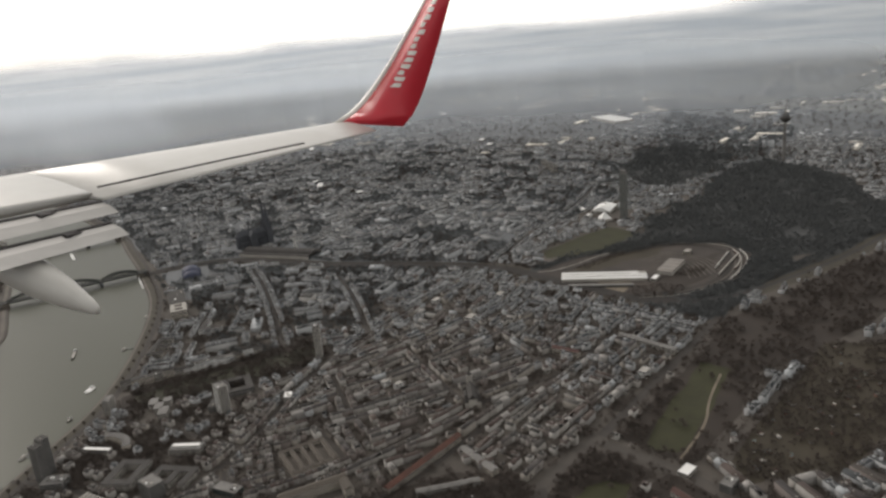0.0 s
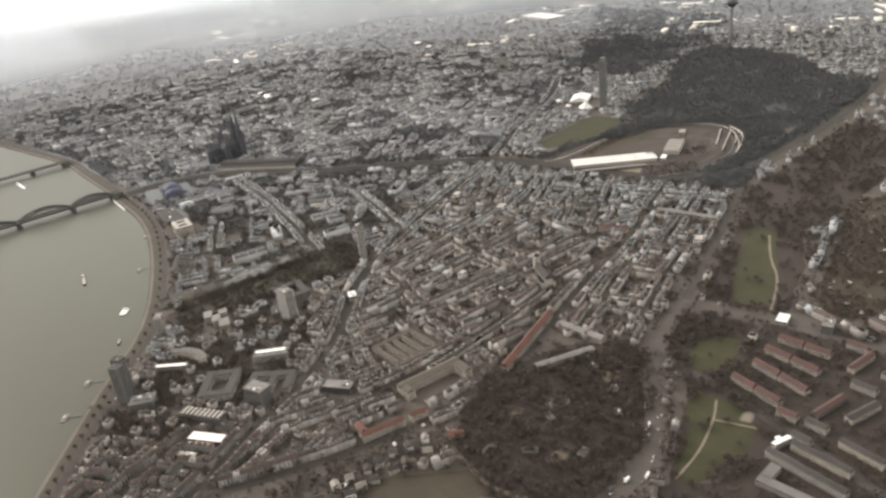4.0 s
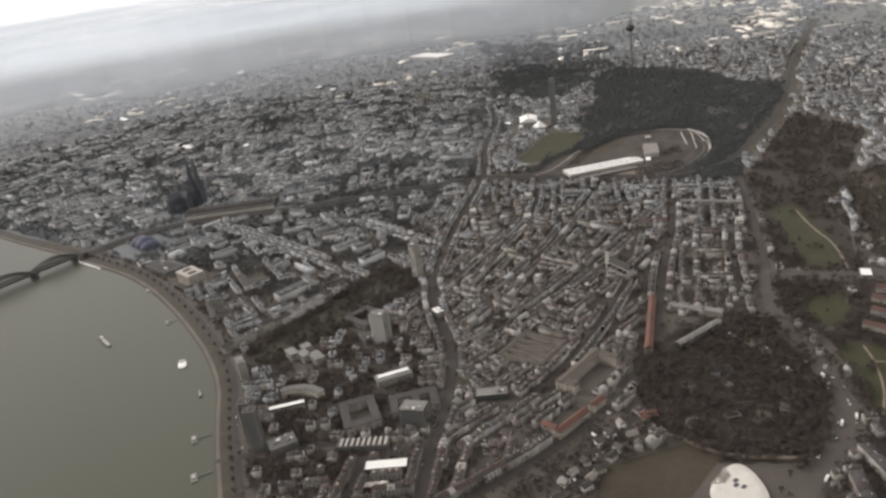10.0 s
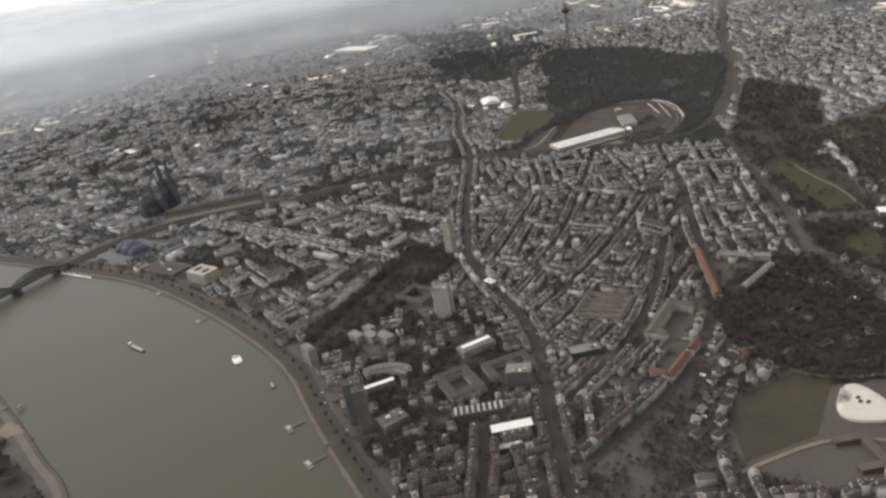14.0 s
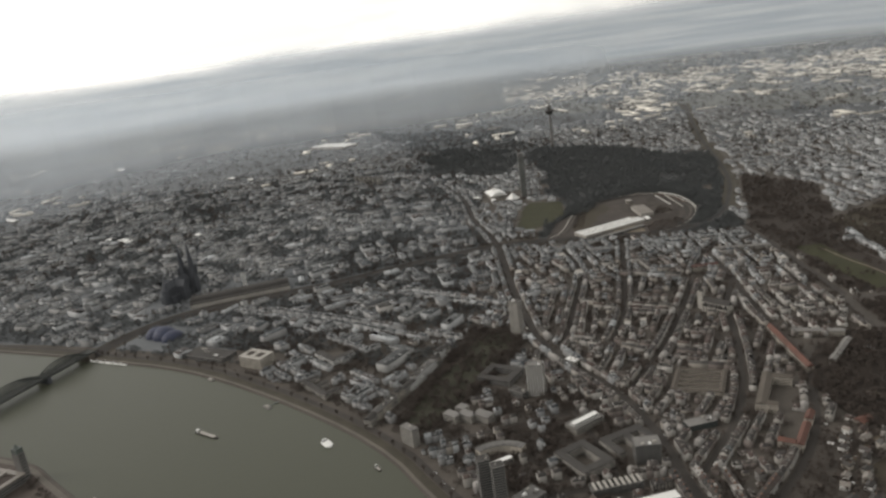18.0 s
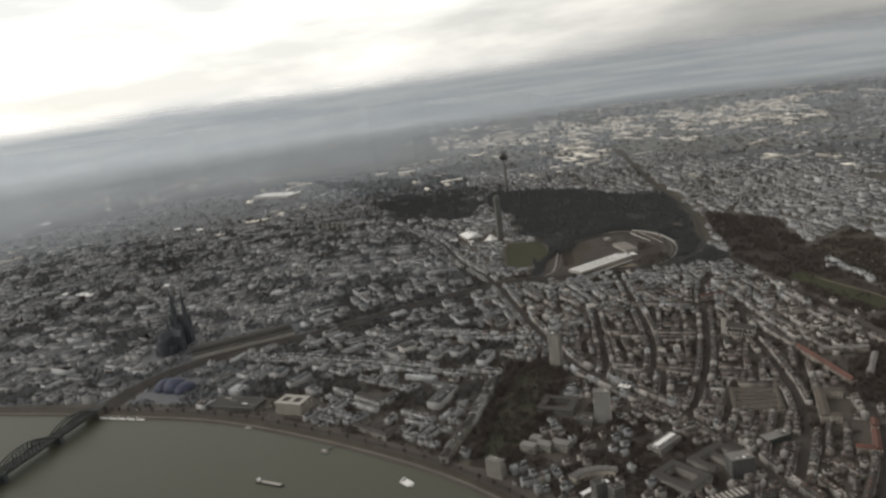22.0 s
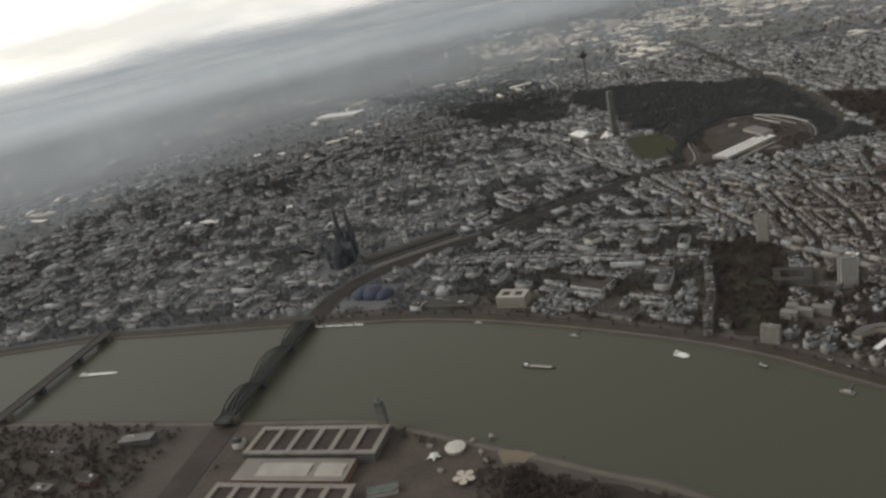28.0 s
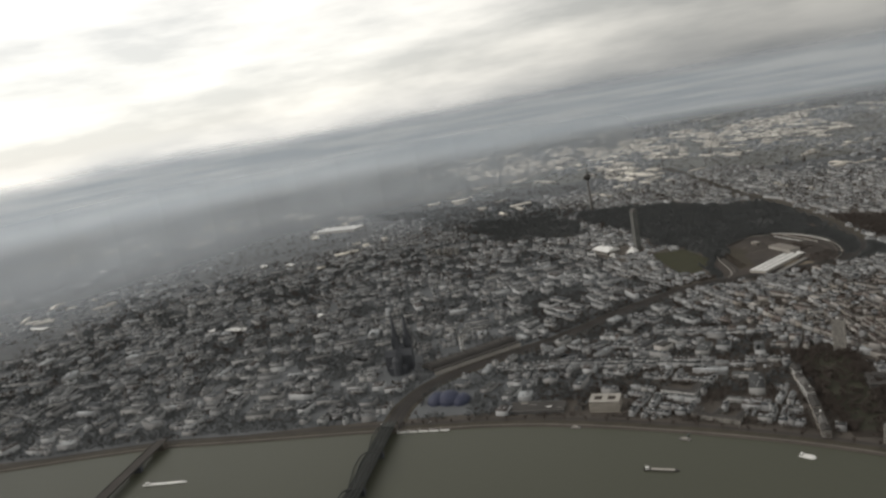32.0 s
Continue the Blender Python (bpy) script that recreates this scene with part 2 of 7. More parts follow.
M = {
    "ground": material("ground_earth_and_paving", (0.1, 0.088, 0.077), (0.066, 0.058, 0.051), scale=0.02, fine=0.35),
    "street": material("street_asphalt", (0.066, 0.059, 0.053), (0.044, 0.039, 0.036), scale=0.05, fine=0.9),
    "main_road": material("worn_light_asphalt", (0.09, 0.08, 0.071), (0.058, 0.052, 0.047), scale=0.05, fine=0.9),
    "rust": material("weathered_red_brown_tiles", (0.105, 0.06, 0.053), (0.07, 0.047, 0.043), scale=0.1),
    "bank": material("dark_bank_slope", (0.07, 0.062, 0.046), (0.042, 0.037, 0.029), scale=0.08),
    "yard": material("oily_yard_ballast", (0.072, 0.06, 0.052), (0.036, 0.031, 0.028), scale=0.03),
    "quay": material("quay_stone", (0.15, 0.135, 0.115), (0.1, 0.09, 0.08), scale=0.04),
    "grass": material("winter_grass", (0.043, 0.044, 0.02), (0.03, 0.03, 0.015), scale=0.06, fine=0.3),
    "olive_turf": material("dull_olive_lawn", (0.05, 0.05, 0.033), (0.036, 0.035, 0.025), scale=0.06, fine=0.3),
    "ochre": material("ochre_thatch", (0.19, 0.14, 0.08), (0.12, 0.09, 0.055), scale=0.1),
    "field": material("brown_field", (0.06, 0.05, 0.035), (0.038, 0.032, 0.023), scale=0.03, fine=0.25),
    "woodfloor": material("leaf_litter", (0.044, 0.035, 0.029), (0.032, 0.026, 0.022), scale=0.04),
    # far wood floor, lifted to blue-grey to paint haze over it
    "woodfloor_haze": material("haze_lifted_wood_floor", (0.062, 0.064, 0.064), (0.048, 0.05, 0.051), scale=0.04),
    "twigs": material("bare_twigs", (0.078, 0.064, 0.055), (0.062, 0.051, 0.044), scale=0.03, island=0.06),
    # paler, bluer twigs: haze over distant trees put into their colour
    "twigs_haze": material("haze_lifted_bare_twigs", (0.1, 0.105, 0.106), (0.082, 0.087, 0.09), scale=0.03, island=0.06),
    "ochre_roof": material("ochre_grey_roof", (0.11, 0.095, 0.08), (0.075, 0.066, 0.057), scale=0.06),
    "bark": material("bark", (0.09, 0.07, 0.055), scale=0.4),
    "ballast": material("rail_ballast", (0.048, 0.044, 0.042), (0.031, 0.029, 0.027), scale=0.03),
    "wall": material("plaster_walls", W, (0.75, 0.75, 0.75), scale=0.05, hues=WALL_HUES),
    "roof": material("tile_and_felt_roofs", W, (0.7, 0.7, 0.7), scale=0.08, hues=ROOF_HUES),
    # walls and roofs that carry the haze in their own hues
    "wall_far": material("haze_toned_suburb_walls", W, (0.75, 0.75, 0.75), scale=0.01, rough=0.6, spec=0.5, hues=FAR_HAZE_WALLS),
    "roof_far": material("haze_toned_suburb_roofs", W, (0.75, 0.75, 0.75), scale=0.01, rough=0.7, spec=0.35, hues=FAR_HAZE_ROOFS),
    "wall_mid": material("haze_toned_town_walls", W, (0.75, 0.75, 0.75), scale=0.05, rough=0.6, spec=0.5, hues=MID_HAZE_WALLS),
    "roof_mid": material("haze_toned_town_roofs", W, (0.7, 0.7, 0.7), scale=0.08, rough=0.75, spec=0.3, hues=MID_HAZE_ROOFS),
    # distant grounds: grey-blue and pale colours stand in for haze
    "paving": material("haze_grey_town_paving", (0.135, 0.143, 0.151), (0.092, 0.099, 0.105), scale=0.02, fine=0.4, rough=0.75, spec=0.35),
    "suburb": material("haze_grey_suburb_ground", (0.098, 0.104, 0.108), (0.062, 0.066, 0.07), scale=0.008, fine=0.08, rough=0.75, spec=0.35),
    "fields": material("haze_pale_winter_fields", (0.17, 0.172, 0.16), (0.09, 0.094, 0.09), scale=0.004, fine=0.03, bump=0, rough=0.75, spec=0.35),
    # pale sheet roofs, coloured bright and warm as if in sun
    "roof_bright": material("sunlit_tone_sheet_roofs", (0.78, 0.74, 0.66), (0.6, 0.57, 0.5), scale=0.02, island=0.35),
    "shell": material("weathered_white_membrane", (0.58, 0.56, 0.52), (0.44, 0.42, 0.39), scale=0.12),
    "white": material("white_sheet_roof", (0.82, 0.82, 0.8), (0.68, 0.68, 0.66), scale=0.05, rough=0.6),
    "pale": material("pale_concrete", (0.42, 0.4, 0.365), (0.31, 0.295, 0.27), scale=0.06),
    "midroof": material("grey_gravel_roof", (0.16, 0.155, 0.148), (0.1, 0.097, 0.093), scale=0.06),
    "grey": material("grey_concrete", (0.22, 0.213, 0.203), (0.145, 0.14, 0.133), scale=0.06),
    "darkroof": material("dark_felt_roof", (0.07, 0.066, 0.062), (0.044, 0.041, 0.039), scale=0.05),
    # sooty stone, its colour raised towards blue to imitate haze before the cathedral
    "stone": material("soot_dark_haze_tinted_stone", (0.095, 0.1, 0.11), (0.06, 0.064, 0.072), scale=0.1),
    "glass": material("dark_window_glass", (0.03, 0.035, 0.04), (0.02, 0.022, 0.026), rough=0.12, bump=0, spec=0.6),
    "steel": material("painted_steel", (0.12, 0.14, 0.13), (0.08, 0.09, 0.085), rough=0.5, scale=0.2),
    "bridge_steel": material("dark_bridge_steel", (0.05, 0.056, 0.052), (0.034, 0.038, 0.036), rough=0.6, scale=0.2),
    "red": material("red_clay_tiles", (0.155, 0.074, 0.058), (0.095, 0.056, 0.046), scale=0.1),
    "brick": material("brown_brick", (0.24, 0.15, 0.11), (0.16, 0.1, 0.08), scale=0.1),
    "yellow": material("cream_plaster", (0.5, 0.46, 0.4), (0.39, 0.36, 0.315), scale=0.07),
    "blue": material("blue_tent_cloth", (0.055, 0.063, 0.105), (0.04, 0.046, 0.075), rough=0.6, scale=0.1),
    "gravel": material("grey_gravel_path", (0.2, 0.17, 0.13), (0.13, 0.11, 0.085), scale=0.06),
    "sand": material("sand_and_gravel", (0.21, 0.18, 0.14), (0.15, 0.128, 0.1), scale=0.06),
    "fair": material("worn_brown_paving", (0.1, 0.082, 0.071), (0.06, 0.05, 0.044), scale=0.05, fine=0.4),
    "court": material("courtyard_paving", (0.062, 0.048, 0.042), (0.045, 0.036, 0.032), scale=0.06),
    "lightroof": material("light_roof_glass", (0.24, 0.218, 0.195), (0.175, 0.16, 0.145), scale=0.06, rough=0.5),
}
water = bpy.data.materials.new("river_water")
water.use_nodes = True
nt = water.node_tree
wb = nt.nodes["Principled BSDF"]
wb.inputs["Base Color"].default_value = (0.076, 0.079, 0.06, 1)
wb.inputs["Roughness"].default_value = 0.35
wb.inputs["Specular IOR Level"].default_value = 0.09
geo = nt.nodes.new("ShaderNodeNewGeometry")
wn = nt.nodes.new("ShaderNodeTexNoise")
wn.inputs["Scale"].default_value, wn.inputs["Detail"].default_value = 0.25, 6
wp = nt.nodes.new("ShaderNodeBump")
wp.inputs["Strength"].default_value, wp.inputs["Distance"].default_value = 0.25, 0.3
nt.links.new(geo.outputs["Position"], wn.inputs["Vector"])
nt.links.new(wn.outputs["Fac"], wp.inputs["Height"])
nt.links.new(wp.outputs[0], wb.inputs["Normal"])
M["water"] = water

# ---- haze ----
# haze imitated by two see-through shells round the town, over the far suburbs, clear at the ground and at the top
HAZE_AT = (500, 600)
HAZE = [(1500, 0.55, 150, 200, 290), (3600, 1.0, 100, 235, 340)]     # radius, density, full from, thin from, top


def haze_material(density, full, thin, top):
    m = bpy.data.materials.new("haze_shell")
    m.use_nodes = True
    t = m.node_tree
    t.nodes.clear()
    out, veil, mist = (t.nodes.new("ShaderNode" + k) for k in ("OutputMaterial", "MixShader", "MixShader"))
    # outer shell: streaks in its colour imitate far land seen through haze
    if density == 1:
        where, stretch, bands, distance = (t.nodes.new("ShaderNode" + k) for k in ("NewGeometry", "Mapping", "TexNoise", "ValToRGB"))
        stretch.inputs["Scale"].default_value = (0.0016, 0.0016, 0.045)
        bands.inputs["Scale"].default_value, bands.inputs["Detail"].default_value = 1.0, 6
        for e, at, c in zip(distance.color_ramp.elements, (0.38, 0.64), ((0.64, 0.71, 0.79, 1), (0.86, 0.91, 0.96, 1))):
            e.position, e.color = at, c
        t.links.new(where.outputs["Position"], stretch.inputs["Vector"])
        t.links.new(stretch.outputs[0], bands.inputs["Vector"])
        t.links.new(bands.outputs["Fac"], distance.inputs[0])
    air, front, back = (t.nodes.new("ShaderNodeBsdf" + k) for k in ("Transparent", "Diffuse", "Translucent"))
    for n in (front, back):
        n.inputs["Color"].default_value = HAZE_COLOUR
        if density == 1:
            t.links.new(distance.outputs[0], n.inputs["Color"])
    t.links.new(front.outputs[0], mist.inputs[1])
    t.links.new(back.outputs[0], mist.inputs[2])
    mist.inputs[0].default_value = 0.7
    geo, sep = t.nodes.new("ShaderNodeNewGeometry"), t.nodes.new("ShaderNodeSeparateXYZ")
    t.links.new(geo.outputs["Position"], sep.inputs[0])
    drift = t.nodes.new("ShaderNodeTexNoise")
    drift.inputs["Scale"].default_value, drift.inputs["Detail"].default_value = 0.0022, 3
    t.links.new(geo.outputs["Position"], drift.inputs["Vector"])
    # opacity by height and place stands in for depth of air
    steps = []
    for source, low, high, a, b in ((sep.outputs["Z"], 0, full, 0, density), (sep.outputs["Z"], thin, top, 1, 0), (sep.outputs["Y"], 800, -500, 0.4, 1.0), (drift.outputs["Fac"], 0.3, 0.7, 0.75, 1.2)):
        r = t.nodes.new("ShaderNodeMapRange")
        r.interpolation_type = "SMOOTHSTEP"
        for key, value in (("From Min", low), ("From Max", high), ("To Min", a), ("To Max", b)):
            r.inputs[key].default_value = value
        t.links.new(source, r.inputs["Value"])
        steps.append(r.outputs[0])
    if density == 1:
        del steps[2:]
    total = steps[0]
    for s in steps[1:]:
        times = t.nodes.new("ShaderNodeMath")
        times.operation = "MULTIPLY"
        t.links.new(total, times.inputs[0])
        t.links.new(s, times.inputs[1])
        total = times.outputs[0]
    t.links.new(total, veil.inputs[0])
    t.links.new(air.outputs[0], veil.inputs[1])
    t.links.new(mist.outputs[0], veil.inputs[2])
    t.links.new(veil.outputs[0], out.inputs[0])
    return m


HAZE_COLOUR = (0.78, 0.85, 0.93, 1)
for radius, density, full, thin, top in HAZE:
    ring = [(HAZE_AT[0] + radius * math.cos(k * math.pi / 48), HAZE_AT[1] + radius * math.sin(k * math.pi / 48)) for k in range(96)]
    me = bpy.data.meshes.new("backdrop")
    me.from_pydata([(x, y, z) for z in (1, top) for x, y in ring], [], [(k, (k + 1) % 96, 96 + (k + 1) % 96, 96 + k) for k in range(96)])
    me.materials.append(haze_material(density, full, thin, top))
    tagged(new("backdrop", me), "see-through shell imitating grey-blue haze over the far suburbs", "haze", kind="structure")

# ---- building tools ----


def raw(name, verts, faces, mats, index=None, parent=None, label=""):
    """One mesh from plan coordinates."""
    me = bpy.data.meshes.new(name)
    me.from_pydata([(x * K, y * K, z * K) for x, y, z in verts], [], faces)
    for m in mats:
        me.materials.append(m)
    if index is not None:
        me.polygons.foreach_set("material_index", index)
    me.update()
    ob = new(name, me)
    if parent:
        ob.parent = parent
    if label:
        ob["label"] = label
    return ob


def tris(name, verts, faces, mats, index):
    """A large joined mesh of triangles from arrays in plan coordinates."""
    me = bpy.data.meshes.new(name)
    verts, faces = np.asarray(verts, np.float32) * K, np.asarray(faces, np.int32)
    me.vertices.add(len(verts))
    me.vertices.foreach_set("co", verts.ravel())
    me.loops.add(len(faces) * 3)
    me.loops.foreach_set("vertex_index", faces.ravel())
    me.polygons.add(len(faces))
    me.polygons.foreach_set("loop_start", np.arange(0, len(faces) * 3, 3, dtype=np.int32))
    me.polygons.foreach_set("material_index", np.asarray(index, np.int32))
    for m in mats:
        me.materials.append(m)
    me.update(calc_edges=True)
    me.validate()
    return new(name, me)


def thing(name, x, y, z=0.0, turn=0.0, label="", category="", group="", kind=""):
    ob = new(name)
    ob.matrix_basis = pose(x * K, y * K, z * K, 0, 0, turn)
    ob.empty_display_size = 0.5
    return tagged(ob, label, category, group, kind)


def part(name, bm, mat, parent, label=""):
    """A bmesh in plan units, in its parent's own space, linked as one mesh under it."""
    me = bpy.data.meshes.new(name)
    bmesh.ops.scale(bm, vec=(K, K, K), verts=bm.verts)
    bm.to_mesh(me)
    bm.free()
    me.materials.append(M[mat] if isinstance(mat, str) else mat)
    ob = new(name, me)
    ob.parent = parent
    if label:
        ob["label"] = label
    return ob


def box(bm, x0, x1, y0, y1, z0, z1):
    m = Matrix.Translation(((x0 + x1) / 2, (y0 + y1) / 2, (z0 + z1) / 2)) @ Matrix.Diagonal((x1 - x0, y1 - y0, z1 - z0, 1))
    bmesh.ops.create_cube(bm, size=1, matrix=m)
    return bm


def boxes(*rows):
    bm = bmesh.new()
    for row in rows:
        box(bm, *row)
    return bm


def cone(bm, x, y, z0, z1, r0, r1, n=12):
    m = Matrix.Translation((x, y, (z0 + z1) / 2))
    bmesh.ops.create_cone(bm, cap_ends=True, segments=n, radius1=r0, radius2=r1, depth=z1 - z0, matrix=m)
    return bm


def cones(*rows, n=12):
    bm = bmesh.new()
    for row in rows:
        cone(bm, *row, n=n)
    return bm


def gable(x0, x1, y0, y1, z0, z1, over=0.4):
    """A pitched roof over a rectangle, ridge along its longer side."""
    bm = bmesh.new()
    x0, x1, y0, y1 = x0 - over, x1 + over, y0 - over, y1 + over
    if x1 - x0 >= y1 - y0:
        ends = [(x0, (y0 + y1) / 2), (x1, (y0 + y1) / 2)]
    else:
        ends = [((x0 + x1) / 2, y0), ((x0 + x1) / 2, y1)]
    v = [bm.verts.new(p) for p in [(x0, y0, z0), (x1, y0, z0), (x1, y1, z0), (x0, y1, z0), (*ends[0], z1), (*ends[1], z1)]]
    if x1 - x0 >= y1 - y0:
        rows = [(0, 1, 5, 4), (2, 3, 4, 5), (1, 2, 5), (3, 0, 4), (3, 2, 1, 0)]
    else:
        rows = [(1, 2, 5, 4), (3, 0, 4, 5), (0, 1, 4), (2, 3, 5), (3, 2, 1, 0)]
    for r in rows:
        bm.faces.new([v[i] for i in r])
    return bm


# ---- plan ----
WEST = [(700, -3200), (560, -2400), (430, -1500), (375, -838), (345, -479), (369, -300), (396, 20), (410, 80), (440, 330), (534, 583), (661, 837), (786, 968), (883, 1085), (975, 1195), (1120, 1340), (1320, 1540), (1600, 1800), (2300, 2500), (3600, 3500)]
EAST = [(1060, -3200), (900, -2400), (760, -1500), (665, -838), (672, -479), (694, -300), (736, 10), (752, 180), (766, 300), (798, 360), (890, 570), (925, 640), (950, 710), (1040, 830), (1190, 1010), (1420, 1260), (1960, 1800), (2660, 2450), (3900, 3400)]

# name, width, points
ROADS = [
    ("inner_canal_road", 20, [(94, 1522), (212, 1545), (273, 1571), (338, 1611), (377, 1638), (421, 1662), (462, 1675), (510, 1675), (582, 1656), (700, 1640), (860, 1640)]),
    ("crossing_road", 20, [(108, 1532), (83, 1662), (86, 1760), (95, 1900)]),
    ("belt_road", 13, [(248, 1560), (264, 1618), (274, 1680), (300, 1735), (313, 1785), (340, 1850), (370, 1920)]),
    ("riehl_road", 13, [(272, 985), (373, 1050), (486, 1160), (600, 1222), (690, 1252), (800, 1300), (980, 1380)]),
    ("ring_road", 13, [(-1133, 350), (-874, 518), (-551, 639), (-420, 718), (-274, 788), (39, 892), (180, 950), (272, 985)]),
    ("north_street", 8, [(486, 1172), (339, 1216), (190, 1242), (-50, 1270), (-149, 1284), (-259, 1319)]),
    ("middle_street", 9, [(679, 1276), (600, 1304), (530, 1326), (416, 1338), (228, 1330), (139, 1320), (-20, 1345)]),
    ("zoo_street", 11, [(800, 1318), (718, 1358), (643, 1393), (533, 1421), (374, 1429), (261, 1400), (130, 1366), (-42, 1335), (-200, 1290)]),
    ("second_street", 7, [(365, 1118), (270, 1136), (160, 1143), (-67, 1122), (-200, 1108), (-280, 1100)]),
    ("first_street", 7, [(340, 1040), (280, 1050), (131, 1041), (-16, 1036), (-120, 1012), (-240, 960)]),
    ("cross_street", 6, [(300, 1058), (315, 1120), (345, 1212)]),
    ("cross_street", 6, [(130, 1050), (150, 1140), (170, 1238), (180, 1322)]),
    ("cross_street", 6, [(-40, 1040), (-30, 1120), (-10, 1262), (0, 1340)]),
    ("cross_street", 6, [(400, 1212), (412, 1330)]),
    ("cross_street", 6, [(560, 1215), (590, 1300)]),
    ("market_street", 9, [(648, 925), (600, 1010), (560, 1080), (520, 1165)]),
    ("station_street", 8, [(150, 930), (60, 700), (10, 520)]),
    ("bank_street", 8, [(310, 850), (240, 640), (180, 420), (150, 260)]),
    ("mill_street", 8, [(820, 1010), (740, 1110), (700, 1235)]),
    ("mill_street", 8, [(545, 1095), (640, 1150), (690, 1170), (800, 1210), (900, 1240)]),
    ("west_road", 15, [(-396, 1384), (-190, 1446), (94, 1526)]),
]


def offset(points, left, right):
    """The two edges of a band along a line of points."""
    out = []
    for k, (x, y) in enumerate(points):
        ax, ay = points[max(k - 1, 0)]
        bx, by = points[min(k + 1, len(points) - 1)]
        d = math.hypot(bx - ax, by - ay)
        nx, ny = -(by - ay) / d, (bx - ax) / d
        out.append(((x + nx * left, y + ny * left), (x + nx * right, y + ny * right)))
    return out


def smooth(points, times=2):
    """Rounds off a line by cutting its corners."""
    for _ in range(times):
        out = [points[0]]
        for (ax, ay), (bx, by) in zip(points, points[1:]):
            out += [(ax * 0.75 + bx * 0.25, ay * 0.75 + by * 0.25), (ax * 0.25 + bx * 0.75, ay * 0.25 + by * 0.75)]
        points = out + [points[-1]]
    return points


def ribbon(name, points, left, right, z, mat, parent=None, **tags):
    edge = offset(points, left, right)
    verts = [(x, y, z) for pair in edge for x, y in pair]
    faces = [(2 * k + 1, 2 * k + 3, 2 * k + 2, 2 * k) for k in range(len(points) - 1)]
    return tagged(raw(name, verts, faces, [M[mat]], parent=parent), **tags)


def sheet(name, points, z, mat, **tags):
    area = sum(a[0] * b[1] - b[0] * a[1] for a, b in zip(points, points[1:] + points[:1]))
    pts = points if area > 0 else points[::-1]
    return tagged(raw(name, [(x, y, z) for x, y in pts], [list(range(len(pts)))], [M[mat]]), **tags)


# what is taken, on a raster of 4 units
RX, RY, RN = -3200, -3400, 4
taken = np.zeros((1520, 1280), bool)      # rows y, columns x


def inside(poly, x, y):
    hit = np.zeros(x.shape, bool)
    for (ax, ay), (bx, by) in zip(poly, poly[1:] + poly[:1]):
        if ay != by:
            hit ^= ((ay > y) != (by > y)) & (x < (bx - ax) * (y - ay) / (by - ay) + ax)
    return hit


GX, GY = np.meshgrid(RX + RN * (np.arange(taken.shape[1]) + 0.5), RY + RN * (np.arange(taken.shape[0]) + 0.5))


def take(poly):
    xs, ys = [p[0] for p in poly], [p[1] for p in poly]
    c0, c1 = max(int((min(xs) - RX) / RN) - 1, 0), min(int((max(xs) - RX) / RN) + 2, taken.shape[1])
    r0, r1 = max(int((min(ys) - RY) / RN) - 1, 0), min(int((max(ys) - RY) / RN) + 2, taken.shape[0])
    if c1 > c0 and r1 > r0:
        taken[r0:r1, c0:c1] |= inside(poly, GX[r0:r1, c0:c1], GY[r0:r1, c0:c1])


def take_band(points, left, right):
    e = offset(points, left, right)
    for a, b in zip(e, e[1:]):
        take([a[0], b[0], b[1], a[1]])


def on(mask, x, y):
    return mask[((y - RY) / RN).astype(int), ((x - RX) / RN).astype(int)]


def is_taken(x, y):
    c, r = ((np.asarray(x) - RX) / RN).astype(int), ((np.asarray(y) - RY) / RN).astype(int)
    ok = (c >= 0) & (c < taken.shape[1]) & (r >= 0) & (r < taken.shape[0])
    return np.where(ok, taken[r.clip(0, taken.shape[0] - 1), c.clip(0, taken.shape[1] - 1)], False)


# ---- ground, river ----
west, east = smooth(WEST), smooth(EAST)
FAR_W, FAR_E, SOUTH, NORTH = -16000, 9000, -16000, 12000
verts, faces = [], []
STEPS = [1.0, 0.6, 0.34, 0.19, 0.1, 0.05, 0.02, 0.0]


def land(bank, far, side):
    """Land from far off to the bank, then down to the river bed."""
    base = len(verts)
    bank = [(bank[0][0], SOUTH)] + bank + [(bank[-1][0], NORTH)]
    for x, y in bank:
        row = [(x + (far - x) * q, y, 0) for q in STEPS] + [(x + side * 5, y, -5), (x + side * 60, y, -8)]
        verts.extend(row)
    m = len(STEPS) + 2
    for k in range(len(bank) - 1):
        for j in range(m - 1):
            p = base + m * k + j
            quad = (p, p + 1, p + 1 + m, p + m)
            faces.append(quad if side > 0 else quad[::-1])
    return base, m


(wb0, m), (eb0, _) = land(west, FAR_W, 1), land(east, FAR_E, -1)
nw = len(west)
for k in range(nw + 1):
    faces.append((wb0 + m * k + m - 1, eb0 + m * k + m - 1, eb0 + m * k + 2 * m - 1, wb0 + m * k + 2 * m - 1))
ground = tagged(raw("ground", verts, faces, [M["ground"]]), "grey-brown town ground with paving and gardens", "ground", kind="structure")
wl = offset(west, 0, 0)
rv = [(x, y, -2.5) for x, y in ((p[0][0] - 3, p[0][1]) for p in wl)] + [(x + 3, y, -2.5) for x, y in east]
rf = [(k, nw + k, nw + k + 1, k + 1) for k in range(nw - 1)]
tagged(raw("water", rv, rf, [M["water"]]), "wide grey-green river with a calm surface", "river", kind="structure")
take(WEST + EAST[::-1])
ribbon("ground", west, 6, 19, 0.15, "bank", label="dark planted slope behind the quay", category="bank", kind="structure")
ribbon("pavement", west, 1, 6, 0.2, "quay", label="pale stone quay along the river bank", category="quay", kind="structure")
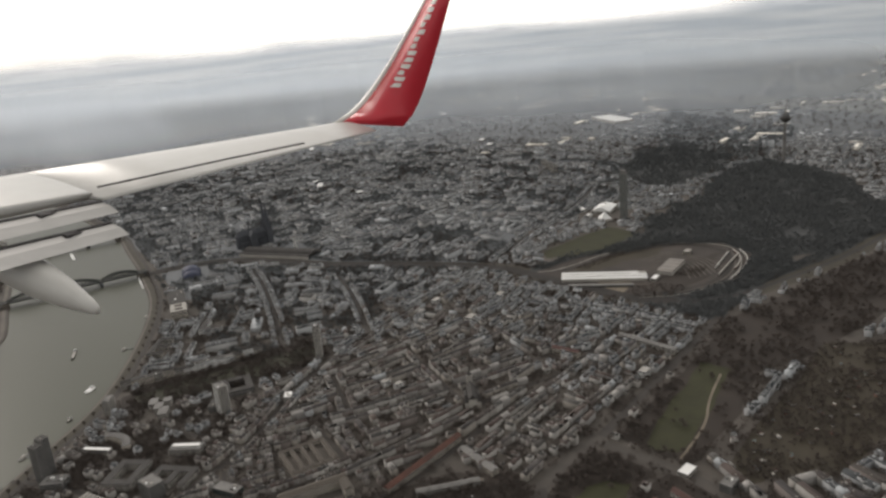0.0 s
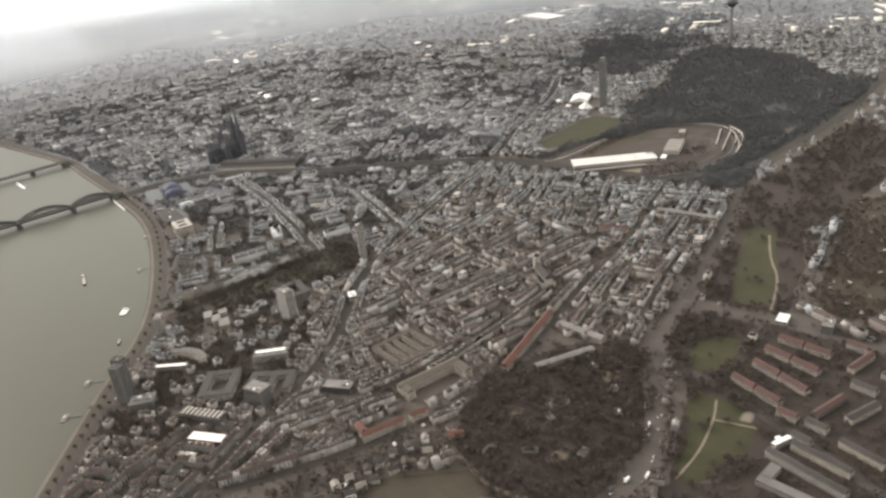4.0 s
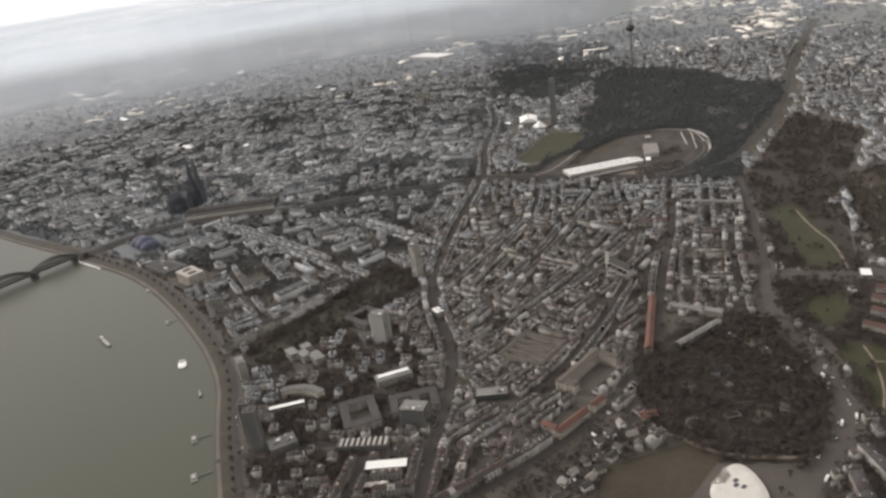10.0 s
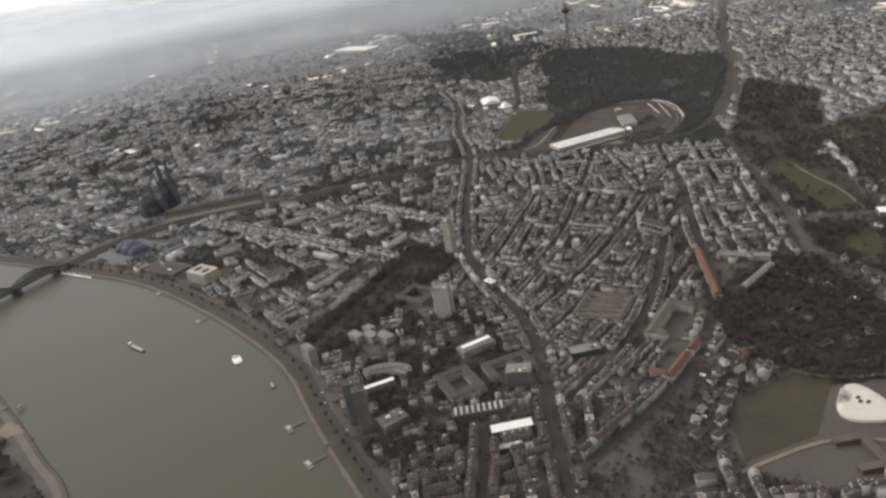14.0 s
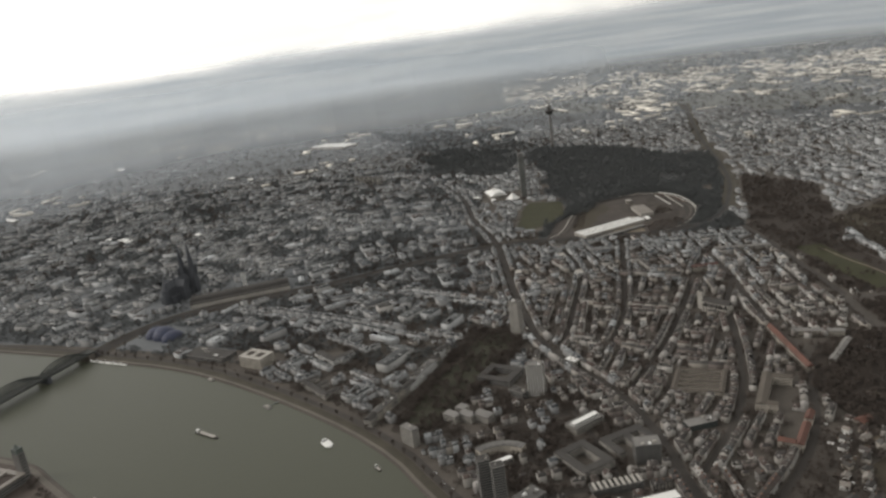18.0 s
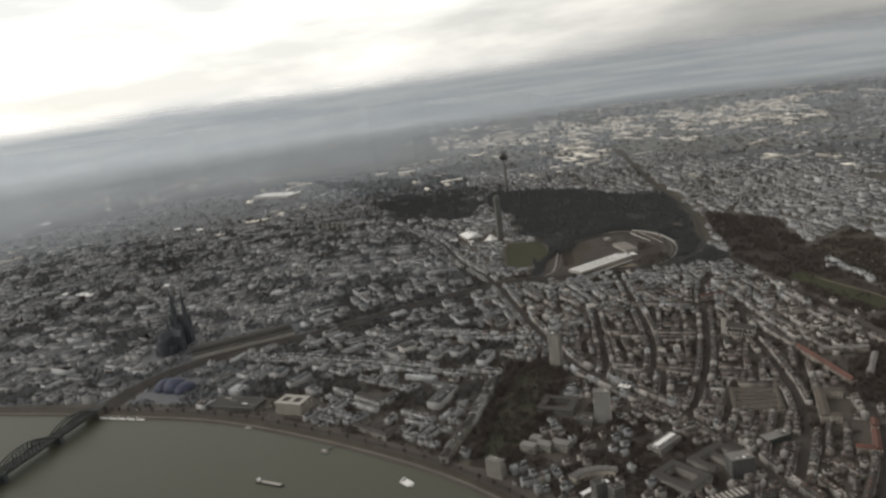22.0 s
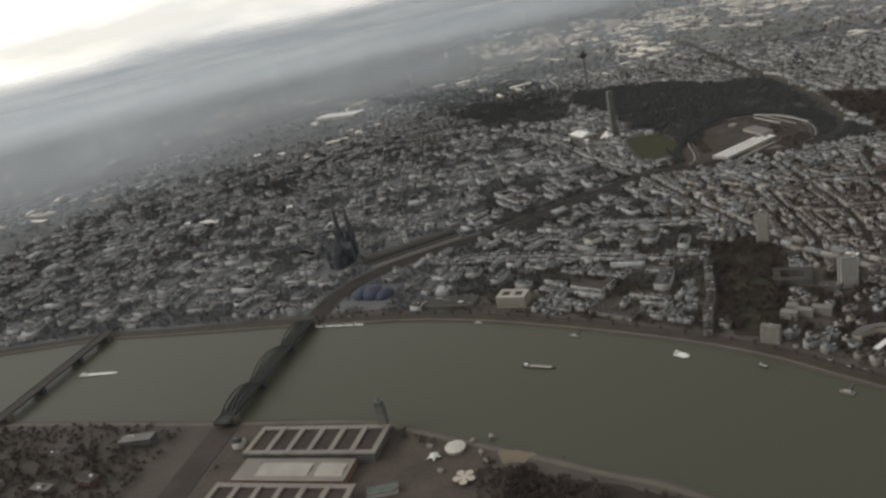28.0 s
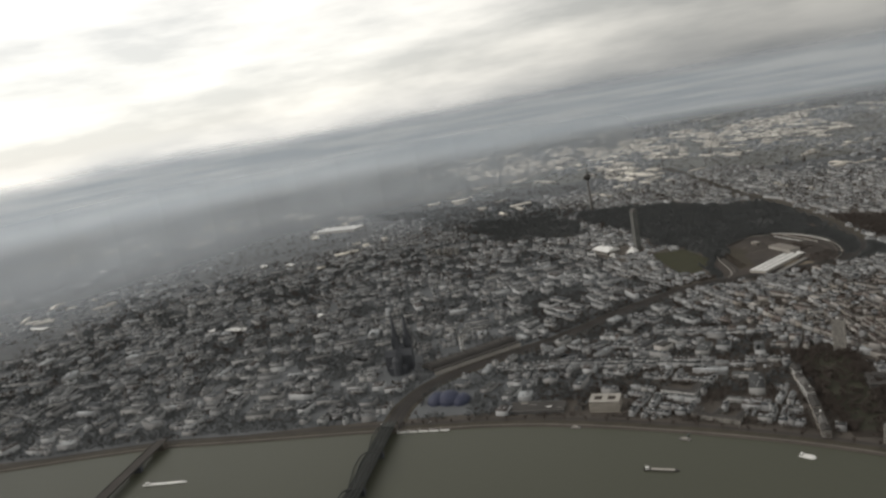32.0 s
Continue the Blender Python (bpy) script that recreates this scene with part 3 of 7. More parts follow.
ribbon("road", west, 20, 31, 0.3, "street", label="riverside asphalt road behind the quay", category="road", kind="structure")
take_band(west, 0, 36)
ribbon("pavement", east, -14, -5, 0.2, "quay", label="sandy bank path on the far river side", category="path", kind="structure")
take_band(east, -60, 0)
layer = 0.0
for name, width, pts in ROADS:
    line = smooth(pts)
    layer += 0.012
    ribbon("road", line, width / 2, -width / 2, 0.3 + layer, "main_road" if width >= 20 else "street", label="grey asphalt " + name.replace("_", " ") + " between houses", category="road", kind="structure")
    take_band(line, width / 2 + 1.5, -width / 2 - 1.5)

# railway: from the bridge past the station to the yard
RAIL = smooth([(402, 56), (330, 58), (264, 72), (156, 125), (50, 290), (-23, 423), (-180, 600), (-313, 800), (-330, 930), (-345, 1080), (-372, 1231), (-472, 1342), (-760, 1372), (-949, 1380), (-1300, 1352), (-1750, 1300), (-3000, 1230)])
ribbon("ground", RAIL, 27, -27, 0.1, "bank", label="dark planted slopes beside the railway", category="bank", kind="structure")
ribbon("railway", RAIL[:44], 18, -18, 0.6, "ballast", label="dark ballast railway line with many tracks", category="railway", kind="structure")
ribbon("railway", RAIL[43:], 6, -6, 0.6, "ballast", label="narrow double track railway line in a cutting", category="railway", kind="structure")
take_band(RAIL[:44], 26, -26)
take_band(RAIL[43:], 12, -12)
RAIL = RAIL[:44]

RAIL_TAKEN = taken.copy()
# parks, woods, meadows
WOODS = [
    ("zoo", [(424, 1412), (304, 1455), (247, 1512), (262, 1560), (300, 1592), (352, 1625), (420, 1655), (500, 1662), (570, 1645), (600, 1566), (560, 1485)]),
    ("west_park", [(-1830, 590), (-1800, 760), (-1600, 1050), (-1300, 1330), (-640, 1318), (-792, 1215), (-842, 1110), (-760, 985), (-571, 945), (-548, 898), (-780, 880), (-1000, 800), (-1300, 700), (-1600, 590)]),
    ("avenue_park", [(243, 862), (250, 962), (343, 972), (500, 944), (642, 905), (622, 838), (480, 838)]),
    ("canal_park", [(-980, 1420), (-400, 1402), (-190, 1470), (75, 1545), (70, 1660), (40, 1660), (-240, 1570), (-520, 1600), (-775, 1610)]),
    ("belt_park", [(125, 1545), (230, 1570), (300, 1640), (470, 1710), (400, 1760), (300, 1770), (280, 1690), (230, 1660), (110, 1640)]),
    ("rail_park", [(-640, 1322), (-640, 1345), (-949, 1362), (-1400, 1330), (-1500, 1210), (-1246, 1335)]),
    ("outer_park", [(-3036, -753), (-2621, 240), (-1813, 600), (-1500, 200), (-2069, -126)]),
    ("yard_wood", [(-330, 880), (-520, 862), (-740, 945), (-872, 1085), (-862, 1240), (-760, 1330), (-480, 1372), (-380, 1400), (-345, 1260), (-360, 1180)]),
    ("ring_park", [(-2080, -15), (-1849, 480), (-1500, 560), (-1240, 600), (-1280, 420), (-1400, 205), (-1700, 60)]),
    ("east_bank_park", [(905, 520), (945, 620), (980, 710), (1080, 840), (1250, 1020), (1400, 980), (1250, 640), (1060, 500)]),
]


def rough(poly, amp, rounds=4, seed=3):
    g = random.Random(seed)
    for _ in range(rounds):
        out = []
        for (ax, ay), (bx, by) in zip(poly, poly[1:] + poly[:1]):
            d = math.hypot(bx - ax, by - ay)
            k = min(amp, d * 0.2) * g.uniform(-1, 1)
            out += [(ax, ay), ((ax + bx) / 2 - (by - ay) / (d + 1e-6) * k, (ay + by) / 2 + (bx - ax) / (d + 1e-6) * k)]
        poly, amp = out, amp * 0.55
    return poly


WOODS = [(name, rough(poly, {"west_park": 90, "outer_park": 120, "ring_park": 80, "canal_park": 14}.get(name, 7))) for name, poly in WOODS]
for k, (name, poly) in enumerate(WOODS):
    if name == "outer_park":
        continue
    sheet("ground", poly, 0.12 + 0.012 * k, "woodfloor_haze" if name in ("west_park", "yard_wood", "ring_park", "rail_park") else "woodfloor", label="dark leaf-strewn floor of the " + name.replace("_", " "), category="park ground", kind="structure")
    take(poly)
GRASS = [
    [(-205, 1480), (-214, 1537), (42, 1630), (70, 1590)],
    [(181, 1603), (150, 1632), (214, 1655), (264, 1630), (230, 1605)],
    [(299, 1647), (295, 1690), (324, 1738), (429, 1735), (455, 1711), (380, 1682)],
    [(-755, 765), (-762, 870), (-560, 910), (-440, 840), (-480, 790)],
]
GRASS = [rough(poly, 9, 4, 5) for poly in GRASS]
for poly in GRASS:
    sheet("ground", poly, 0.24, "grass", label="dull green winter lawn in the park", category="lawn", kind="structure")
    take(poly)
AVENUE_LAWN = rough([(268, 884), (276, 946), (345, 952), (500, 926), (612, 892), (604, 856), (480, 858)], 9, 4, 5)
sheet("ground", AVENUE_LAWN, 0.25, "olive_turf", label="dull olive lawn under the avenue trees", category="lawn", kind="structure")
sheet("ground", [(655, 1450), (562, 1540), (585, 1565), (694, 1545), (750, 1478)], 0.2, "field", label="bare brown field beside the zoo", category="field", kind="structure")
take([(655, 1450), (540, 1560), (585, 1640), (700, 1640), (780, 1560), (760, 1470)])
YARD = [(-330, 900), (-493, 900), (-700, 985), (-815, 1100), (-776, 1215), (-606, 1285), (-438, 1262), (-372, 1180)]
sheet("ground", YARD, 0.3, "yard", label="railway yard ground of grey ballast", category="rail yard", kind="structure")
take(YARD)

ALLOTMENTS = [(-420, 1585), (20, 1690), (40, 1735), (-60, 1800), (-600, 1760)]
take(ALLOTMENTS)
sheet("ground", rough(ALLOTMENTS, 12, 4, 11), 0.27, "field", label="dark garden soil of the allotments", category="allotments", kind="structure")
EMBANKMENT = [(742, 75), (742, -40), (1500, -70), (1500, 60)]
take(EMBANKMENT)
FAIR = [(748, 62), (772, 300), (800, 352), (905, 545), (1090, 560), (1075, 62)]
sheet("ground", rough(FAIR, 5, 3, 6), 0.14, "fair", label="brown-grey paving of the exhibition grounds", category="paving", kind="structure")
DEUTZ = [(700, -900), (712, -300), (748, -40), (1000, -60), (1400, -120), (1400, -900)]
take(DEUTZ)
sheet("ground", [(92, 1650), (285, 1650), (300, 1745), (430, 1745), (470, 1700), (640, 1690), (640, 2200), (60, 2200)], 0.09, "woodfloor", label="dark brown garden ground between the house rows", category="gardens", kind="structure")
# ground sheets whose colour imitates haze over the distance
sheet("ground", [(-60, 840), (230, 620), (380, 350), (340, -100), (330, -1500), (-1500, -1500), (-1500, 500), (-560, 610)], 0.05, "paving", label="paved ground of the inner town in haze-grey colour", category="paving", kind="structure")
sheet("ground", rough([(-1350, 700), (-1250, -300), (-700, -1100), (250, -1500), (300, -6000), (-9000, -9000), (-9000, 6000), (-1700, 4000), (-1500, 1500), (-2000, 1100)], 160, 5, 8), 0.04, "suburb", label="mixed ground of the outer town in haze-grey colour", category="ground", kind="structure")
sheet("ground", rough([(-2700, -6000), (-15000, -15500), (-15800, 6000), (-2700, 4000), (-2500, 1500), (-3000, 600), (-3400, -900)], 260, 5, 9), 0.055, "fields", label="winter fields and yards far out, coloured pale as if hazy", category="fields", kind="structure")
sheet("ground", rough([(-2700, -6000), (-15000, -15500), (200, -15500), (150, -3000), (-1400, -2700)], 260, 5, 10), 0.065, "fields", label="winter fields and yards in the south, coloured pale as if hazy", category="fields", kind="structure")

# footprints kept free for single buildings: x, y, half sizes, turn


def free(x, y, a, b, turn=0.0):
    c, s = math.cos(radians(turn)), math.sin(radians(turn))
    take([(x + c * u - s * v, y + s * u + c * v) for u, v in ((-a, -b), (a, -b), (a, b), (-a, b))])


PARK_ROW = [(616, 800), (558, 810), (483, 826), (351, 842)]
take_band(PARK_ROW, 11, -11)
FREE_ROWS = [
    (166, 1305, 34, 14, 58), (-66, 1290, 30, 8, 108), (-99, 1445, 12, 10, 15), (-53, 887, 14, 9, 20), (-175, 967, 14, 10, 26), (243, 1153, 10, 8, 4), (232, 1180, 10, 8, 4), (-45, 1027, 16, 10, 24),
    (50, 20, 80, 45, 0), (414, 480, 36, 38, 76), (452, 970, 42, 36, 76), (500, 1022, 22, 26, 60), (485, 1372, 50, 23, -10), (450, 1273, 39, 39, -6), (747, 1225, 27, 10, 119),
    (585, 1120, 29, 14, 140), (659, 1208, 19, 15, 107), (-2500, -800, 190, 90, 60), (300, 160, 52, 60, 80), (276, 955, 14, 14, 60), (35, 195, 44, 126, 33),
    (870, 215, 100, 125, -6), (970, 215, 70, 125, -6), (910, 420, 70, 90, 0), (779, 1028, 16, 38, 30), (698, 1019, 27, 10, 133), (767, 1078, 20, 15, 147),
    (677, 1131, 33, 25, 47), (727, 1176, 34, 10, 116), (652, 883, 20, 10, 52), (583, 950, 36, 26, 66), (381, 628, 34, 24, 57),
    (505, 664, 44, 20, 57), (626, 1183, 34, 24, 132), (580, 1394, 46, 12, -16), (608, 1376, 9, 12, -16), (573, 1272, 22, 13, 119), (658, 1015, 28, 12, 106), (331, 1408, 82, 9, 15),
    (299, 1462, 42, 10, 94), (385, 367, 30, 58, -11), (82, 1675, 34, 26, 0), (72, 1720, 16, 12, 0), (-195, 1371, 62, 9, 97), (-870, 660, 70, 60, 10),
    (-860, 732, 24, 24, 0), (-1850, 660, 30, 30, 0), (-25, 150, 30, 40, 0), (205, 1716, 84, 46, 0),
]
NORTH = [(100, 1660), (280, 1668), (300, 1690), (330, 1745), (430, 1745), (470, 1712), (540, 1720), (560, 1800), (440, 1930), (200, 1930), (96, 1850)]
take(NORTH)
VILLAS = [(830, 1332), (643, 1412), (545, 1440), (560, 1480), (660, 1462), (745, 1450), (880, 1390)]
take(VILLAS)
for row in FREE_ROWS:
    free(*row)

# ---- town fabric ----
rng = np.random.default_rng(7)
# centre, turn of its streets, block length and depth
DISTRICTS = [
    (540, 1320, -18, 95, 62), (330, 1270, -10, 90, 60), (160, 1190, -5, 85, 60), (220, 1090, 4, 80, 55), (60, 1440, 15, 100, 60), (-150, 1330, 15, 95, 62),
    (-120, 1130, 24, 80, 58), (760, 1150, 122, 84, 44), (620, 1060, 118, 80, 48), (880, 1260, 120, 84, 46), (700, 1340, 20, 90, 60),
    (470, 720, 62, 90, 56), (360, 600, 60, 80, 52), (260, 760, 66, 85, 56), (100, 760, 24, 80, 55), (-100, 900, 26, 80, 55),
    (250, 350, 72, 80, 50), (60, 560, 45, 80, 52), (-160, 420, 40, 80, 52), (-330, 620, 22, 80, 55), (-560, 420, 20, 85, 56),
    (-250, 120, 5, 70, 48), (200, -120, 80, 70, 46), (100, -420, 82, 70, 48), (-300, -300, 8, 75, 50), (-700, 0, 12, 80, 54),
    (-800, -500, 30, 85, 56), (-200, -800, 5, 85, 56), (-1100, 300, 35, 90, 60), (-1300, -200, 10, 90, 60), (250, -900, 75, 80, 55),
    (200, 1830, 12, 90, 40), (380, 1860, 20, 90, 44), (0, 1780, 70, 80, 45), (-300, 1620, 14, 90, 50), (-700, 1560, 20, 100, 60), (520, 1800, 30, 90, 50),
    (1150, 120, 80, 90, 60), (-1300, 1500, 10, 100, 60), (-1900, 1150, 15, 100, 60),
]
CX = np.array([d[0] for d in DISTRICTS], float)
CY = np.array([d[1] for d in DISTRICTS], float)


def owner(x, y):
    return np.argmin((x[:, None] - CX) ** 2 + (y[:, None] - CY) ** 2, 1)


houses = []       # x, y, turn, width, depth, eaves, ridge, kind
greens = []       # yard trees: x, y
LINED = ("north_street", "middle_street", "zoo_street", "second_street", "first_street", "cross_street", "riehl_road", "market_street", "mill_street", "station_street", "bank_street", "ring_road")
rows_along = []
for name, width, pts in ROADS:
    if name not in LINED:
        continue
    for side in (1, -1):
        line = smooth(pts)
        if name == "zoo_street" and side < 0:
            line = [p for p in line if p[0] < 520]
        base = rng.uniform(8, 10.5)
        row_dep = rng.uniform(9, 10.5)
        for (ax, ay), (bx, by) in zip(line, line[1:]):
            run, a = math.hypot(bx - ax, by - ay), math.atan2(by - ay, bx - ax)
            count = max(1, round(run / (9 if math.hypot(ax - 830, ay - 1290) < 400 else 24)))
            for k in range(count):
                q, dep = (k + 0.5) / count, row_dep
                off = side * (width / 2 + 3.2 + dep / 2)
                flat = rng.random() < 0.1
                rows_along.append((ax + (bx - ax) * q - math.sin(a) * off, ay + (by - ay) * q + math.cos(a) * off, math.degrees(a), run / count, dep,
                                   base + rng.uniform(-0.7, 0.7) + (1.8 if rng.random() < 0.08 else 0), 0.0 if flat else 3.2, -1))
for n, (cx, cy, turn, L, D) in enumerate(DISTRICTS):
    c, s = math.cos(radians(turn)), math.sin(radians(turn))
    for bu in np.arange(-520, 520, L + 13):
        shift = rng.uniform(-18, 18)
        for bv in np.arange(-520, 520, D + 13):
            tall = rng.uniform(7.5, 11) if n <= 14 else rng.uniform(7, 14)
            far_in = n > 14
            lean = rng.normal(0, 7) if far_in else rng.normal(0, 2)
            lc, ls = math.cos(radians(lean)), math.sin(radians(lean))
            nudge = rng.normal(0, 12) if far_in else 0.0
            flat = rng.random() < (0.62 if far_in else 0.25)
            for side in range(4):
                run = L if side < 2 else D - 21
                side_dep = rng.uniform(8.8, 10.6) if not far_in else rng.uniform(9, 15)
                side_rise = rng.uniform(2.6, 3.6)
                p = 0.0
                while p < run - 5:
                    w = rng.choice([13.0, 20.0, 30.0, 44.0] if far_in else [10.0, 15.0, 22.0, 32.0]) if far_in or math.hypot(cx + c * bu - s * bv - 830, cy + s * bu + c * bv - 1290) > 420 else rng.uniform(6.5, 12.5)
                    w = min(w, run - p)
                    mid = p + w / 2 - run / 2
                    dep = side_dep + rng.choice([0, 0, 0, 0.8])
                    if side < 2:
                        u, v, a = mid, (D / 2 - dep / 2) * (1 if side else -1), turn
                    else:
                        u, v, a = (L / 2 - dep / 2) * (1 if side == 3 else -1), mid, turn + 90
                    u, v, a = u * lc - v * ls, u * ls + v * lc + nudge, a + lean
                    x, y = cx + c * (bu + shift + u) - s * (bv + v), cy + s * (bu + shift + u) + c * (bv + v)
                    h = tall + rng.uniform(-0.7, 0.7) + (2.2 if rng.random() < 0.08 else 0)
                    k = 0 if rng.random() > (0.8 if flat else 0.12) else 1
                    if rng.random() > (0.2 if far_in else 0.06):
                        houses.append((x, y, a, w, dep, h, side_rise if k == 0 else 0.0, n))
                    p += w
            for _ in range(rng.integers(4, 10)):
                u, v = rng.uniform(-L / 2 + 14, L / 2 - 14), rng.uniform(-D / 2 + 14, D / 2 - 14)
                x, y = cx + c * (bu + shift + u) - s * (bv + v), cy + s * (bu + shift + u) + c * (bv + v)
                if rng.random() < 0.4:
                    houses.append((x, y, turn + 90 * rng.integers(0, 2), rng.uniform(5, 14), rng.uniform(4, 8), rng.uniform(2.5, 6), rng.choice([0.0, 1.6]), n))
                else:
                    greens.append((x, y, n))
H = np.array(houses)
R_ = np.array(rows_along)
H = H[owner(H[:, 0], H[:, 1]) == H[:, 7].astype(int)]


def clear(a):
    """Keeps houses of which neither the middle nor a corner stands on what is taken."""
    t, bad = np.radians(a[:, 2]), is_taken(a[:, 0], a[:, 1])
    for u, v in ((-1, -1), (1, -1), (1, 1), (-1, 1)):
        x = a[:, 0] + np.cos(t) * u * a[:, 3] / 2 - np.sin(t) * v * a[:, 4] / 2
        y = a[:, 1] + np.sin(t) * u * a[:, 3] / 2 + np.cos(t) * v * a[:, 4] / 2
        bad |= is_taken(x, y)
    return a[~bad]


R_ = clear(R_)
# a row at a corner gives way to the row set before it
kept = []
for row in R_:
    x, y, a, w, d = row[:5]
    if not is_taken(np.array([x]), np.array([y]))[0]:
        kept.append(row)
        c, s = math.cos(radians(a)), math.sin(radians(a))
        take([(x + c * u * (w / 2 - 2.5) - s * v * d / 2, y + s * u * (w / 2 - 2.5) + c * v * d / 2) for u, v in ((-1, -1), (1, -1), (1, 1), (-1, 1))])
# inner town: tree-grown squares and large flat-roofed blocks among the rows
def patch(x, y):
    return np.array([noise.noise((p / 110, q / 110, 4.4)) + 0.5 * noise.noise((p / 45, q / 45, 1.4)) for p, q in zip(x, y)])


large = []
for x in np.arange(-1500, 420, 46.0):
    for y in np.arange(-1500, 840, 46.0):
        px, py = x + rng.uniform(-20, 20), y + rng.uniform(-20, 20)
        if rng.random() < 0.5 and py < 800 + 0.3 * px:
            turn = DISTRICTS[int(owner(np.array([px]), np.array([py]))[0])][2] + rng.choice([0, 90]) + rng.normal(0, 6)
            row = np.array([[px, py, turn, rng.uniform(22, 66), rng.uniform(14, 34), rng.uniform(7, 16), 0.0 if rng.random() < 0.7 else 3.5, -1]])
            if len(clear(row)):
                large.append(row[0])
                c, s = math.cos(radians(turn)), math.sin(radians(turn))
                w, d = row[0][3] + 9, row[0][4] + 9
                take([(px + c * u * w / 2 - s * v * d / 2, py + s * u * w / 2 + c * v * d / 2) for u, v in ((-1, -1), (1, -1), (1, 1), (-1, 1))])
H = clear(H)
in_town = (H[:, 1] < 840 + 0.3 * H[:, 0]) & (H[:, 0] < 420)
H = H[~in_town | (patch(H[:, 0], H[:, 1]) > 0.0)]
sx, sy = np.meshgrid(np.arange(-1500, 420, 11.0), np.arange(-1500, 860, 11.0))
sx, sy = sx.ravel() + rng.uniform(-5, 5, sx.size), sy.ravel() + rng.uniform(-5, 5, sx.size)
SQUARES = np.c_[sx, sy][(patch(sx, sy) < 0.02 + rng.uniform(-0.12, 0.12, len(sx))) & ~is_taken(sx, sy) & (sy < 840 + 0.3 * sx)]
H = np.concatenate([np.array(kept), H, np.array(large)])
# rear buildings and side wings on the open ground of the near blocks
solid = taken.copy()
for x, y, a, w, d in H[(H[:, 0] > -420) & (H[:, 1] > 840) & (H[:, 1] < 2000)][:, :5]:
    c, s = math.cos(radians(a)), math.sin(radians(a))
    take([(x + c * u - s * v, y + s * u + c * v) for u, v in ((-w / 2 - 1, -d / 2 - 2), (w / 2 + 1, -d / 2 - 2), (w / 2 + 1, d / 2 + 2), (-w / 2 - 1, d / 2 + 2))])
rear = []
for x in np.arange(-400, 960, 11.0):
    for y in np.arange(850, 1960, 11.0):
        px, py = x + rng.uniform(-4, 4), y + rng.uniform(-4, 4)
        turn = DISTRICTS[int(owner(np.array([px]), np.array([py]))[0])][2] + 90 * rng.integers(0, 2)
        if py > 1480 and px < 60:
            continue
        if math.hypot(px - 830, py - 1290) > 400 and rng.random() < 0.6:
            continue
        low = rng.random() < 0.35
        row = np.array([[px, py, turn, rng.uniform(9, 22), rng.uniform(7.5, 10.5), rng.uniform(3, 5) if low else rng.uniform(7, 10), 0.0 if low or rng.random() < 0.25 else 2.9, -1]])
        if len(clear(row)):
            rear.append(row[0])
            c, s = math.cos(radians(turn)), math.sin(radians(turn))
            w, d = row[0][3] + 5, row[0][4] + 7
            take([(px + c * u * w / 2 - s * v * d / 2, py + s * u * w / 2 + c * v * d / 2) for u, v in ((-1, -1), (1, -1), (1, 1), (-1, 1))])
taken[:] = solid
H = np.concatenate([H, np.array(rear)])
# leafy quarter by the river: fewer houses, more garden trees
LEAFY = [(430, 1010), (520, 985), (640, 925), (860, 1085), (770, 1190), (680, 1190), (600, 1170), (520, 1130)]
H = H[~inside(LEAFY, H[:, 0], H[:, 1]) | (rng.random(len(H)) < 0.36)]
G = np.array(greens)
G = G[owner(G[:, 0], G[:, 1]) == G[:, 2].astype(int)]
G = G[~is_taken(G[:, 0], G[:, 1])]

# outer town: larger, looser houses to the horizon
N = 60000
r = 900 + 9500 * rng.random(N) ** 0.75
th = np.radians(rng.uniform(55, 205, N))
th[-14000:] = np.radians(rng.uniform(205, 415, 14000))
r[-14000:] = 500 + 3600 * rng.random(14000) ** 0.6
ox, oy = 700 - np.sin(th) * r, 900 + np.cos(th) * r
clump = np.array([noise.noise((x / 700, y / 700, 3.1)) + 0.6 * noise.noise((x / 220, y / 220, 9.7)) for x, y in zip(ox, oy)])
near = np.min((ox[:, None] - CX) ** 2 + (oy[:, None] - CY) ** 2, 1) < 330 ** 2
R_ALL, CLUMP = r.copy(), clump
rough_river = [(x - 40, y + 40) for x, y in WEST] + [(x + 60, y - 50) for x, y in EAST[::-1]]
keep = (clump > 0.02) & ~near & ~is_taken(ox, oy) & ~inside(rough_river, ox, oy)
ox, oy, r = ox[keep], oy[keep], r[keep]
grow = 1 + r / 6000
cell = np.round(ox / 400) * 7.3 + np.round(oy / 400) * 13.7
O = np.c_[ox, oy, (cell * 37) % 90 + 90 * rng.integers(0, 2, len(ox)), rng.uniform(9, 30, len(ox)) * grow, rng.uniform(8, 13, len(ox)) * grow,
          rng.uniform(4, 10, len(ox)) + np.where(rng.random(len(ox)) < 0.04, rng.uniform(10, 30, len(ox)), 0), np.where(rng.random(len(ox)) < 0.5, 3.0, 0.0), np.zeros(len(ox))]
O = clear(O)


